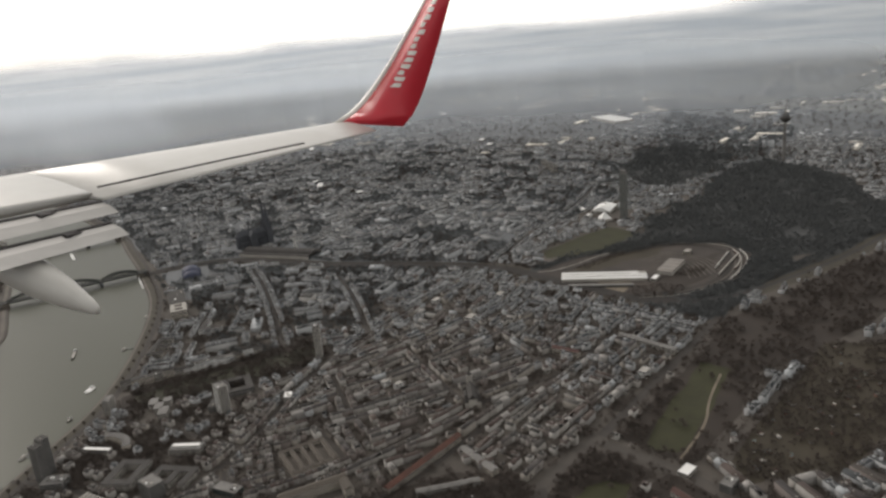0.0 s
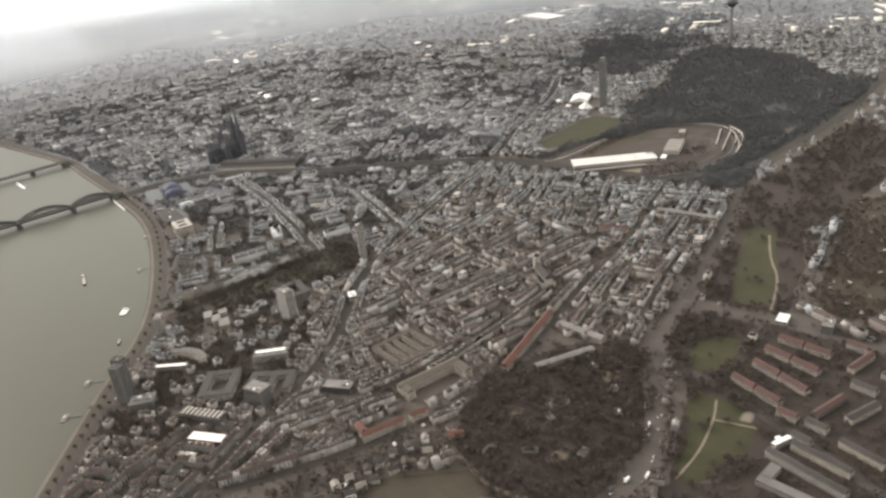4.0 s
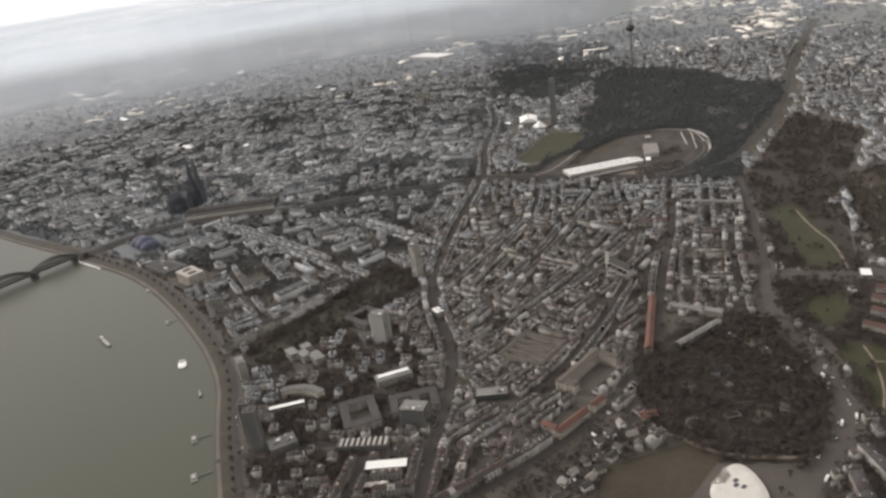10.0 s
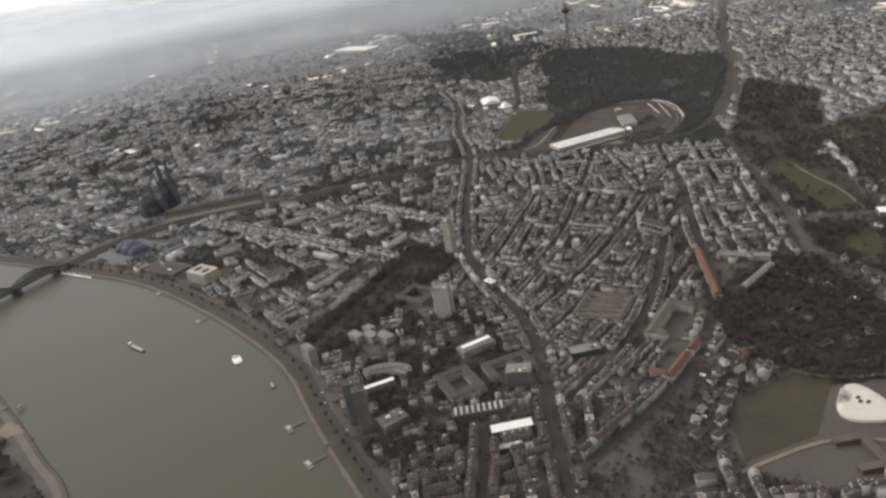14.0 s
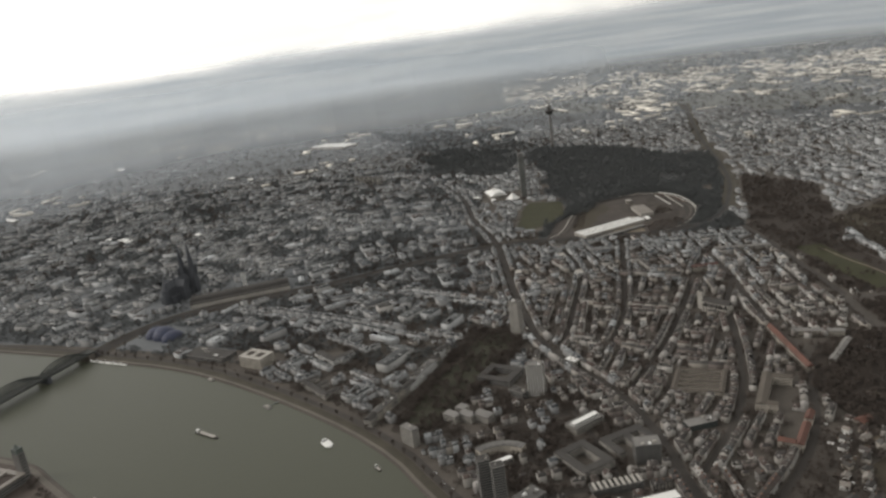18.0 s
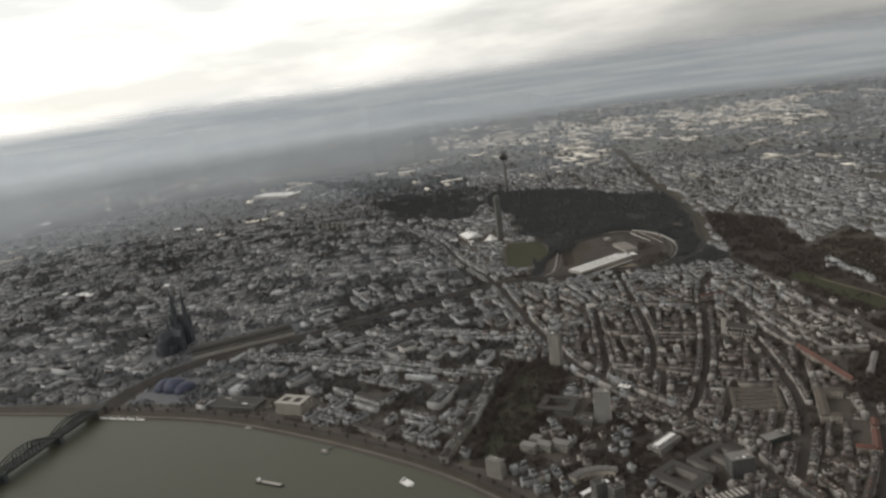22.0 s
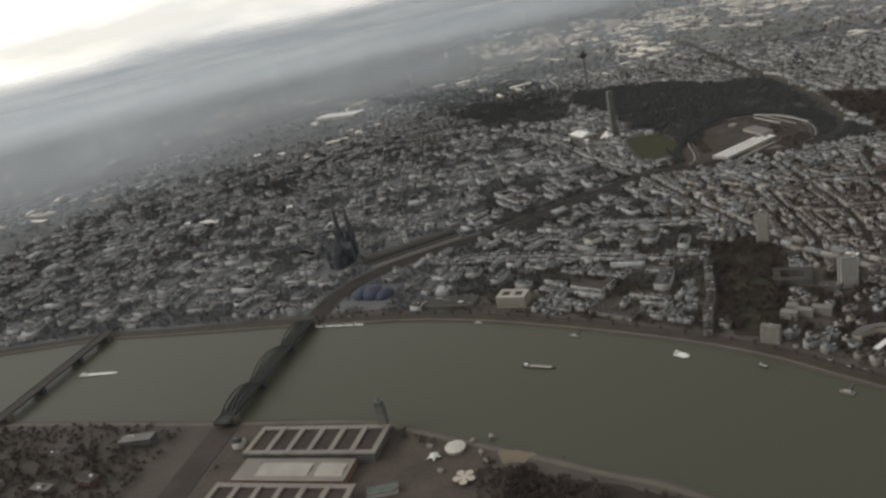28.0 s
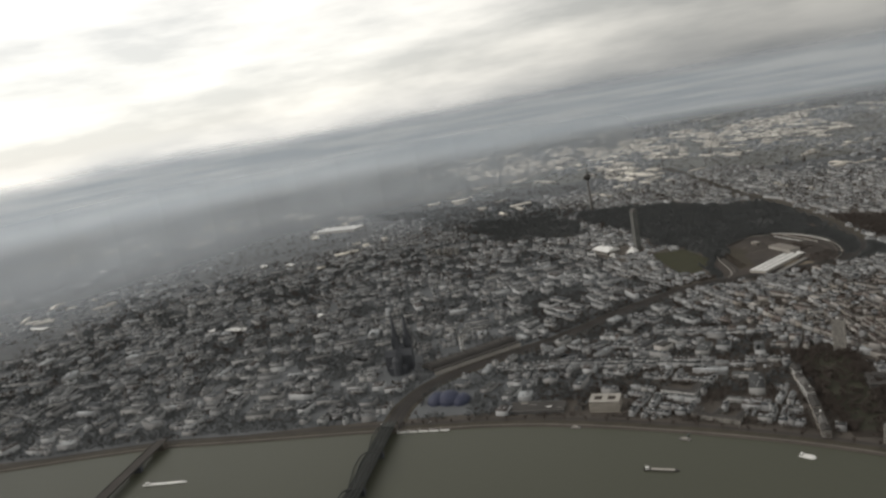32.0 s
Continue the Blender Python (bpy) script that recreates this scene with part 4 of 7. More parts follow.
def house_mesh(name, a, mats):
    t, n = np.radians(a[:, 2]), len(a)
    w, d, h, rh = a[:, 3] / 2, a[:, 4] / 2, a[:, 5], a[:, 6]
    local = []
    for u, v in ((-1, -1), (1, -1), (1, 1), (-1, 1)):
        local.append((u * w, v * d, 0 * h))
    for u, v in ((-1, -1), (1, -1), (1, 1), (-1, 1)):
        local.append((u * w, v * d, h))
    for u in (-1, 1):
        local.append((u * w, 0 * d, h + rh))
    P = np.array(local)                                   # 10, 3, n
    x = a[:, 0] + np.cos(t) * P[:, 0] - np.sin(t) * P[:, 1]
    y = a[:, 1] + np.sin(t) * P[:, 0] + np.cos(t) * P[:, 1]
    V = np.stack([x, y, P[:, 2]], -1).transpose(1, 0, 2)    # n, 10, 3
    F = np.array([(0, 1, 5), (0, 5, 4), (1, 2, 6), (1, 6, 5), (2, 3, 7), (2, 7, 6), (3, 0, 4), (3, 4, 7), (5, 6, 9), (7, 4, 8),
                  (4, 5, 9), (4, 9, 8), (6, 7, 8), (6, 8, 9)])
    idx = np.array([0] * 10 + [1] * 4)
    faces = (F[None] + 10 * np.arange(n)[:, None, None]).reshape(-1, 3)
    return tris(name, V.reshape(-1, 3), faces, mats, np.tile(idx, n))


# the houses that the flight passes nearest become things of their own further down
dist = (H[:, 0] - 830) ** 2 + (H[:, 1] - 1290) ** 2 + np.where(H[:, 5] < 6.5, 1e9, 0) + np.where(np.abs(H[:, 4] - 9.7) > 1.5, 1e9, 0)
order = np.argsort(dist)
NEAR, H = H[order[:220]], H[order[220:]]
drift = rng.normal(0, 130, len(H))          # ragged border between the warm near tones and the cool haze tones
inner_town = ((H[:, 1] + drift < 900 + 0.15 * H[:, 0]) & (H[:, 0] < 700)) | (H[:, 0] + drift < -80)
tagged(house_mesh("inner_town_houses", H[inner_town], [M["wall_mid"], M["roof_mid"]]), "crowded grey, haze-toned houses of the inner town", "houses", kind="stuff")
tagged(house_mesh("row_houses", H[~inner_town], [M["wall"], M["roof"]]), "dense rows of plastered town houses with dark roofs", "houses", kind="stuff")
# lift heads, stair heads and chimneys that break the roof lines
def roof_boxes(a, count, low, high, seed):
    g = np.random.default_rng(seed)
    a = np.repeat(a, count, 0)
    t, n = np.radians(a[:, 2]), len(a)
    u, v = g.uniform(-0.42, 0.42, n) * a[:, 3], g.uniform(-0.3, 0.3, n) * a[:, 4]
    w, d = g.uniform(low, high, n), g.uniform(low, high, n) * 0.8
    z = a[:, 5] + a[:, 6] * (1 - 2 * np.abs(v) / a[:, 4]) + g.uniform(0.8, 2.6, n)
    return np.c_[a[:, 0] + np.cos(t) * u - np.sin(t) * v, a[:, 1] + np.sin(t) * u + np.cos(t) * v, a[:, 2], w, d, z, 0 * z, 0 * z]


town = H[inner_town]
tagged(house_mesh("roof_structures", np.concatenate([roof_boxes(town, 2, 1.6, 5.0, 71), roof_boxes(town[town[:, 3] > 18], 3, 2.0, 7.0, 72)]), [M["wall_mid"], M["roof_mid"]]), "lift heads and chimneys on the inner town roofs", "roof structures", kind="stuff")
tagged(house_mesh("chimneys", roof_boxes(H[~inner_town], 2, 0.9, 2.4, 73), [M["wall"], M["roof"]]), "chimneys and dormers on the house rows", "chimneys", kind="stuff")
# large pale halls of the industrial belt in the west, with its sunlit strip put into the roof colour
nh = 4200
hx, hy = rng.uniform(-7600, -2400, nh), rng.uniform(-1000, 3600, nh)
BELT = [(-6600, -700), (-5600, 1300), (-5600, 3300), (-3600, 2600), (-2900, 1380), (-2650, 900), (-3872, -25)]
belt = inside(BELT, hx, hy) & (np.array([noise.noise((x / 600, y / 300, 5.2)) for x, y in zip(hx, hy)]) > -0.1)
HL = np.c_[hx, hy, 20 + 12 * rng.integers(0, 2, nh), rng.uniform(30, 150, nh), rng.uniform(16, 46, nh), rng.uniform(5, 11, nh), rng.choice([0.0, 2.5], nh), np.zeros(nh)][belt]
tagged(house_mesh("industrial_halls", clear(HL), [M["pale"], M["roof_bright"]]), "wide industrial halls in the west with pale, sunlit-toned roofs", "halls", kind="stuff")
nf = 1500
fr, fa = 2300 + 6500 * rng.random(nf) ** 0.8, np.radians(rng.uniform(60, 150, nf))
fx, fy = 700 - np.sin(fa) * fr, 900 + np.cos(fa) * fr
some = np.array([noise.noise((x / 800, y / 400, 8.8)) for x, y in zip(fx, fy)]) > 0.12
FH = np.c_[fx, fy, 20 + 90 * rng.integers(0, 2, nf), rng.uniform(30, 130, nf), rng.uniform(16, 45, nf), rng.uniform(6, 14, nf), np.zeros(nf), np.zeros(nf)][some]
tagged(house_mesh("far_halls", clear(FH), [M["pale"], M["roof_bright"]]), "wide pale-roofed halls far out in the suburbs", "halls", kind="stuff")
# nearer suburbs take the mid haze tones, the rest the far ones
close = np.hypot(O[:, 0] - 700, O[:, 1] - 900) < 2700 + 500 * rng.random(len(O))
tagged(house_mesh("suburb_houses", O[close], [M["wall_mid"], M["roof_mid"]]), "grey, haze-toned houses and flats of the inner suburbs", "houses", kind="stuff")
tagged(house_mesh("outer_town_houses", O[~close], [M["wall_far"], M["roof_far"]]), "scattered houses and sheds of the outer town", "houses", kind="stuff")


# ---- trees ----
# courtyards, gardens and street edges that stay open
built = taken.copy()
for x, y, a, w, d in np.concatenate([H, NEAR])[:, :5]:
    if -400 < x < 1000 and 350 < y < 1900:
        c, s = math.cos(radians(a)), math.sin(radians(a))
        n0, n1 = max(2, int(w / 3)), max(2, int(d / 3))
        u, v = np.meshgrid(np.linspace(-w / 2, w / 2, n0 + 1), np.linspace(-d / 2, d / 2, n1 + 1))
        px, py = x + c * u - s * v, y + s * u + c * v
        built[((py - RY) / RN).astype(int), ((px - RX) / RN).astype(int)] = True
open_r, open_c = np.nonzero(~built[int((350 - RY) / RN):int((1900 - RY) / RN), int((-400 - RX) / RN):int((960 - RX) / RN)])
dense = np.where(inside(LEAFY, -400 + RN * open_c, 350 + RN * open_r), 4.5, 1.0)
pick = rng.random(len(open_r)) < dense * np.where(np.array([noise.noise((c / 9, r / 9, 1.7)) for r, c in zip(open_r, open_c)]) > 0.0, 0.36, 0.1)
GARDEN = np.c_[-400 + RN * (open_c[pick] + rng.random(pick.sum())), 350 + RN * (open_r[pick] + rng.random(pick.sum()))]
kerb = []
for name, width, pts in ROADS:
    if width >= 7:
        line = smooth(pts)
        for (ax, ay), (bx, by) in zip(line, line[1:]):
            run = math.hypot(bx - ax, by - ay)
            for k in range(int(run / 9)):
                q, side = (k + rng.random()) / max(1, int(run / 9)), rng.choice([-1, 1])
                o = side * (width / 2 + 1.5)
                if rng.random() < 0.7:
                    kerb.append((ax + (bx - ax) * q - (by - ay) / run * o, ay + (by - ay) * q + (bx - ax) / run * o))
KERB = np.array(kerb)
def tree_cloud(name, xy, size, seed, shards=40, mat="twigs"):
    """Bare winter trees: a thin trunk and a crown of small twig clumps with gaps."""
    g = np.random.default_rng(seed)
    n = len(xy)
    sz = size * g.uniform(0.6, 1.25, n)
    cen = g.normal(0, 1, (n, shards, 3))
    cen /= np.linalg.norm(cen, axis=2, keepdims=True)
    cen *= g.random((n, shards, 1)) ** 0.45 * np.array([0.55, 0.55, 0.42])
    cen[:, :, 2] += 0.62
    a = g.normal(0, 0.13 * min(1, math.sqrt(44 / shards)), (n, shards, 3, 3))
    V = (cen[:, :, None] + a) * sz[:, None, None, None]
    V[..., 2] = np.maximum(V[..., 2], 0.8)
    V[..., :2] += xy[:, None, None, :2]
    V = V.reshape(-1, 3)
    F = np.arange(len(V)).reshape(-1, 3)
    return tris(name, V, F, [M[mat]], np.zeros(len(F)))


def scatter(poly, step, seed, thin=0.12):
    g = np.random.default_rng(seed)
    xs, ys = [p[0] for p in poly], [p[1] for p in poly]
    x, y = np.meshgrid(np.arange(min(xs), max(xs), step), np.arange(min(ys), max(ys), step))
    x, y = x.ravel() + g.uniform(-step / 2, step / 2, x.size), y.ravel() + g.uniform(-step / 2, step / 2, y.size)
    k = inside(poly, x, y)
    for lawn in GRASS:
        k &= ~(inside(lawn, x, y) & (g.random(len(x)) > 0.1))
    k &= ~(inside(AVENUE_LAWN, x, y) & (g.random(len(x)) > 0.5))
    clumps = np.array([noise.noise((p / 90, q / 90, 2.3)) + 0.5 * noise.noise((p / 30, q / 30, 7.7)) for p, q in zip(x, y)])
    k &= g.random(len(x)) > thin + np.clip(-0.25 - clumps, 0, 0.6) * 1.6
    return np.c_[x, y][k]


for k, (name, poly) in enumerate(WOODS):
    far = name in ("west_park", "outer_park", "rail_park", "ring_park")
    stand = scatter(poly, 12 if far else 7.5, k, {"zoo": 0.28, "belt_park": 0.35, "east_bank_park": 0.3, "avenue_park": 0.12, "canal_park": 0.62, "outer_park": 0.6, "ring_park": 0.3, "west_park": 0.05}.get(name, 0.12))
    if name == "yard_wood":
        stand = stand[~inside(YARD, stand[:, 0], stand[:, 1]) & ~on(RAIL_TAKEN, stand[:, 0], stand[:, 1])]
    tagged(tree_cloud("woodland", stand, 12 if far else 10 if name == "avenue_park" else 9, k, 64 if far else 100, mat="twigs_haze" if far or name == "yard_wood" else "twigs"), "bare brown winter trees of the " + name.replace("_", " "), "trees", kind="stuff")
tagged(tree_cloud("allotment_trees", scatter(ALLOTMENTS, 6.5, 61, 0.3), 6, 61), "low bare fruit trees of the allotments", "trees", kind="stuff")
tagged(tree_cloud("bank_trees", scatter(DEUTZ, 11, 62, 0.35), 10, 62), "bare brown trees on the far bank", "trees", kind="stuff")
FAIR_TREES = np.concatenate([scatter(p, 6.5, 70 + k, 0.35) for k, p in enumerate(([(800, 330), (815, 325), (848, 395), (842, 415)], [(880, 470), (960, 470), (1080, 550), (905, 545)], [(990, 330), (1075, 330), (1080, 460), (960, 440)]))])
tagged(tree_cloud("fair_trees", FAIR_TREES, 7, 70, 60), "bare trees round the exhibition grounds", "trees", kind="stuff")
tagged(tree_cloud("square_trees", SQUARES, 10, 54, 30, mat="twigs_haze"), "bare dark trees on the squares of the inner town", "trees", kind="stuff")
T = scatter(NORTH, 7.5, 65, 0.25)
T = T[~inside([(296, 1722), (310, 1700), (330, 1740), (318, 1750)], T[:, 0], T[:, 1])]
NORTH_FREE = [((360, 1764), (377, 1850)), ((333, 1780), (344, 1843)), ((316, 1773), (320, 1794)), ((283, 1728), (286, 1766)), ((285, 1776), (289, 1800)), ((299, 1817), (311, 1864)), ((183, 1790), (188, 1818)), ((257, 1820), (213, 1835)),
              ((269, 1788), (217, 1801)), ((98, 1756), (102, 1782)), ((156, 1788), (111, 1797)), ((149, 1824), (109, 1834)), ((400, 1778), (398, 1824)), ((412, 1774), (380, 1776)), ((348, 1766), (324, 1775)), ((274, 1680), (300, 1735)), ((300, 1735), (340, 1850)),
              ((248, 1673), (276, 1760)), ((203, 1680), (230, 1758)), ((164, 1678), (182, 1753)), ((130, 1681), (136, 1751)), ((396, 1850), (412, 1910)), ((466, 1770), (486, 1840))]
for (ax, ay), (bx, by) in NORTH_FREE:
    q = np.clip(((T[:, 0] - ax) * (bx - ax) + (T[:, 1] - ay) * (by - ay)) / ((bx - ax) ** 2 + (by - ay) ** 2), 0, 1)
    T = T[np.hypot(T[:, 0] - ax - q * (bx - ax), T[:, 1] - ay - q * (by - ay)) > 9.5]
tagged(tree_cloud("garden_trees", T, 6, 65, 40), "bare brown garden trees between the northern rows", "trees", kind="stuff")
ROWS_AT = [((248, 1673), (276, 1760)), ((203, 1680), (230, 1758)), ((164, 1678), (182, 1753)), ((130, 1681), (136, 1751))]
T = scatter([(112, 1668), (300, 1660), (305, 1775), (112, 1770)], 7, 64, 0.3)
for (ax, ay), (bx, by) in ROWS_AT:
    q = np.clip(((T[:, 0] - ax) * (bx - ax) + (T[:, 1] - ay) * (by - ay)) / ((bx - ax) ** 2 + (by - ay) ** 2), 0, 1)
    T = T[np.hypot(T[:, 0] - ax - q * (bx - ax), T[:, 1] - ay - q * (by - ay)) > 9.5]
T = T[~is_taken(T[:, 0], T[:, 1]) | inside([(121, 1670), (289, 1670), (289, 1762), (121, 1762)], T[:, 0], T[:, 1])]
tagged(tree_cloud("hedge_trees", T, 5.5, 64, 26), "bare hedges and small trees between the house rows", "trees", kind="stuff")
tagged(tree_cloud("villa_trees", scatter(VILLAS, 6.5, 63, 0.2), 7, 63), "bare dark trees in the villa gardens", "trees", kind="stuff")
tagged(tree_cloud("garden_trees", GARDEN, 7.5, 51, 26), "bare garden trees and shrubs between the houses", "trees", kind="stuff")
tagged(tree_cloud("street_trees", KERB, 7, 52, 26), "bare trees along the kerbs of the streets", "trees", kind="stuff")
# dark copses in the open country
cx_, cy_ = 700 - np.sin(th) * R_ALL, 900 + np.cos(th) * R_ALL
copse = (CLUMP < 0.02) & (R_ALL > 1600) & ~is_taken(cx_, cy_)
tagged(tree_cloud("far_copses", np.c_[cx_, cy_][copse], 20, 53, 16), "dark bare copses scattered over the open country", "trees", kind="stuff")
tagged(tree_cloud("yard_trees", G, 8, 50), "bare trees in courtyards between the houses", "trees", kind="stuff")


# ---- single buildings ----
def slab_windows(parent, L, W, h, storeys, base=1.0, sides=4, mat="glass", strip=0.38):
    """One band of panes for each storey and side, a little proud of the wall."""
    step = (h - base) / storeys
    for k in range(storeys):
        z0 = base + step * (k + 0.3)
        z1 = z0 + step * strip
        rows = [(-L / 2 + 0.8, L / 2 - 0.8, -W / 2 - 0.12, -W / 2 + 0.05, z0, z1), (-L / 2 + 0.8, L / 2 - 0.8, W / 2 - 0.05, W / 2 + 0.12, z0, z1),
                (-L / 2 - 0.12, -L / 2 + 0.05, -W / 2 + 0.8, W / 2 - 0.8, z0, z1), (L / 2 - 0.05, L / 2 + 0.12, -W / 2 + 0.8, W / 2 - 0.8, z0, z1)]
        for row in rows[:sides]:
            part("window", boxes(row), mat, parent)


def flat_roof(parent, L, W, h, mat="darkroof", rim="grey", units=2, seed=0):
    g = random.Random(seed)
    part("roof", boxes((-L / 2 + 0.4, L / 2 - 0.4, -W / 2 + 0.4, W / 2 - 0.4, h, h + 0.35)), mat, parent)
    bm = boxes((-L / 2 - 0.15, L / 2 + 0.15, -W / 2 - 0.15, -W / 2 + 0.4, h, h + 0.9), (-L / 2 - 0.15, L / 2 + 0.15, W / 2 - 0.4, W / 2 + 0.15, h, h + 0.9),
               (-L / 2 - 0.15, -L / 2 + 0.4, -W / 2 + 0.4, W / 2 - 0.4, h, h + 0.9), (L / 2 - 0.4, L / 2 + 0.15, -W / 2 + 0.4, W / 2 - 0.4, h, h + 0.9))
    part("parapet", bm, rim, parent)
    for _ in range(units):
        a, b, c = g.uniform(2, max(2.5, L / 6)), g.uniform(1.5, max(2, W / 5)), g.uniform(1.2, 3)
        x, y = g.uniform(-L / 2 + a, L / 2 - a), g.uniform(-W / 2 + b, W / 2 - b)
        part("roof_unit", boxes((x - a / 2, x + a / 2, y - b / 2, y + b / 2, h + 0.3, h + c)), g.choice(["pale", "grey", "white"]), parent)


def block(name, label, x, y, turn, L, W, h, wall="pale", roof="darkroof", storeys=5, category="building", units=3, pitched=0.0, group=""):
    h = h * 0.72 if h < 25 else h
    e = thing(name, x, y, 0, turn, label, category, group)
    part("wall", boxes((-L / 2, L / 2, -W / 2, W / 2, 0, h)), wall, e)
    if pitched:
        part("roof", gable(-L / 2, L / 2, -W / 2, W / 2, h, h + pitched), roof, e)
    else:
        flat_roof(e, L, W, h, roof, units=units, seed=int(abs(x) + abs(y)))
    slab_windows(e, L, W, h, storeys)
    return e


def wings(name, label, x, y, turn, bars, h, wall, roof, storeys=4, pitched=3.5, category="building"):
    """A building of several wings round a yard; bars are x0, x1, y0, y1."""
    h, pitched = h * 0.72, pitched * 0.75
    e = thing(name, x, y, 0, turn, label, category)
    for x0, x1, y0, y1 in bars:
        w = part("wall", boxes((x0, x1, y0, y1, 0, h)), wall, e)
        if pitched:
            part("roof", gable(x0, x1, y0, y1, h, h + pitched), roof, w)
        else:
            part("roof", boxes((x0 - 0.3, x1 + 0.3, y0 - 0.3, y1 + 0.3, h, h + 0.8)), roof, w)
        step = h / storeys
        for k in range(storeys):
            z0 = step * (k + 0.35)
            part("window", boxes((x0 + 1, x1 - 1, y0 - 0.12, y1 + 0.12, z0, z0 + step * 0.34)), "glass", w)
            part("window", boxes((x0 - 0.12, x1 + 0.12, y0 + 1, y1 - 1, z0, z0 + step * 0.34)), "glass", w)
    return e


# cathedral: twin openwork spires on the west front, long nave, choir to the east
dom = thing("cathedral", 37, 20, 0, 0, "huge soot-dark gothic cathedral with twin spires", "cathedral")
part("nave", boxes((-32, 62, -11, 11, 0, 42)), "stone", dom)
part("roof", gable(-32, 62, -11, 11, 42, 58), "stone", dom, "grey lead nave roof")
part("aisle", boxes((-30, 66, -24, -11, 0, 20)), "stone", dom)
part("aisle", boxes((-30, 66, 11, 24, 0, 20)), "stone", dom)
part("transept", boxes((12, 34, -38, 38, 0, 41)), "stone", dom)
part("roof", gable(12, 34, -38, 38, 41, 57), "stone", dom, "grey lead transept roof")
bm = cones((64, 0, 0, 40, 13, 13), (64, 0, 40, 56, 13.5, 1), n=10)
part("choir", bm, "stone", dom)
part("ridge_turret", cones((23, 0, 56, 70, 3, 2.5), (23, 0, 70, 98, 2.6, 0.1), n=8), "stone", dom)
for side in (-1, 1):
    tw = part("tower", boxes((-52, -32, side * 17 - 10, side * 17 + 10, 0, 48), (-50.5, -33.5, side * 17 - 8.5, side * 17 + 8.5, 48, 72)), "stone", dom)
    part("belfry", cones((-42, side * 17, 72, 94, 8, 7), n=8), "stone", tw)
    part("spire", cones((-42, side * 17, 94, 146, 7, 0.4), (-42, side * 17, 146, 150, 1.4, 1.4), n=8), "stone", tw)
    for sx in (-51, -33):
        for sy in (-9, 9):
            part("pinnacle", cones((sx, side * 17 + sy, 48, 66, 2.2, 2), (sx, side * 17 + sy, 66, 84, 2.1, 0.1), n=6), "stone", tw)
    for k in range(8):
        x = -24 + 11 * k
        if not 10 < x < 36:
            part("buttress", boxes((x - 0.8, x + 0.8, min(side * 24, side * 28), max(side * 24, side * 28), 0, 26)), "stone", dom)
            part("pinnacle", cones((x, side * 26, 26, 37, 1.6, 0.1), n=6), "stone", dom)

dom.scale = (0.88, 0.88, 0.92)

# television tower
tv = thing("television_tower", -1848, 659, 0, 0, "slender grey concrete television tower with round pod", "tower")
part("shaft", cones((0, 0, 0, 165, 7, 4.2), n=16), "grey", tv)
part("pod", cones((0, 0, 150, 160, 9, 20), (0, 0, 160, 166, 20, 20), (0, 0, 166, 172, 20, 12), n=20), "darkroof", tv)
part("platform", cones((0, 0, 176, 178, 13, 13), n=16), "darkroof", tv)
part("platform", cones((0, 0, 184, 186, 10, 10), n=16), "darkroof", tv)
part("mast", cones((0, 0, 172, 205, 3, 2), (0, 0, 205, 235, 1.2, 0.5), n=10), "grey", tv)

# glass office tower in the west park
kt = thing("office_tower", -860, 732, 0, 20, "tall slim glass office tower beside the park", "tower")
part("wall", boxes((-10, 10, -9, 9, 0, 140)), "grey", kt)
for k in range(24):
    part("window", boxes((-10.2, 10.2, -9.2, 9.2, 5.7 * k + 2, 5.7 * k + 4.4)), "steel", kt)
part("roof", boxes((-8, 8, -7, 7, 140, 148)), "grey", kt)

block("apartment_tower", "tall pale concrete apartment slab above the ring", 276, 957, 60, 22, 13, 68, "pale", "darkroof", 18, "tower")
hotel = block("insurance_tower", "pale concrete office tower with ribbed facade", 497, 1036, 91, 24, 17, 52, "pale", "grey", 14, "tower")
for k in range(7):
    part("rib", boxes((-12 + 4 * k - 0.4, -12 + 4 * k + 0.4, -8.9, -8.5, 0, 52)), "white", hotel)
    part("rib", boxes((-12 + 4 * k - 0.4, -12 + 4 * k + 0.4, 8.5, 8.9, 0, 52)), "white", hotel)
wings("office_block", "low pale office wings round an inner court", 447, 965, 76, [(-30, 30, -26, -14), (-30, 30, 14, 26), (-30, -18, -14, 14), (18, 30, -14, 14)], 13, "grey", "darkroof", 3, 0)
block("office_block", "low dark office wing beside the tower", 505, 1008, 60, 30, 14, 14, "grey", "darkroof", 3)
block("office_block", "white-topped office pavilion on the ring", 395, 1075, 60, 22, 14, 14, "pale", "white", 3)

museum = thing("railway_office", 414, 480, 0, 76, "cream stone office block with two roof courts", "building")
part("wall", boxes((-28, 28, -18, 18, 0, 20)), "yellow", museum)
part("roof", boxes((-28.4, 28.4, -18.4, -9, 20, 21.5), (-28.4, 28.4, 9, 18.4, 20, 21.5), (-28.4, -20, -9, 9, 20, 21.5), (20, 28.4, -9, 9, 20, 21.5), (-5, 5, -9, 9, 20, 21.5)), "pale", museum)
for x in (-12.5, 12.5):
    part("light_court", boxes((x - 7.4, x + 7.4, -8.9, 8.9, 20.02, 20.3)), "court", museum)
slab_windows(museum, 56, 36, 20, 5)
block("office_block", "long dark flat-roofed office hall near the river", 385, 350, 79, 108, 42, 10, "grey", "darkroof", 2, units=5)
wings("apartment_block", "white apartment building in an L shape", 381, 628, 57, [(-33, 33, -24, -12), (21, 33, -12, 26)], 15, "white", "darkroof", 4, 0)
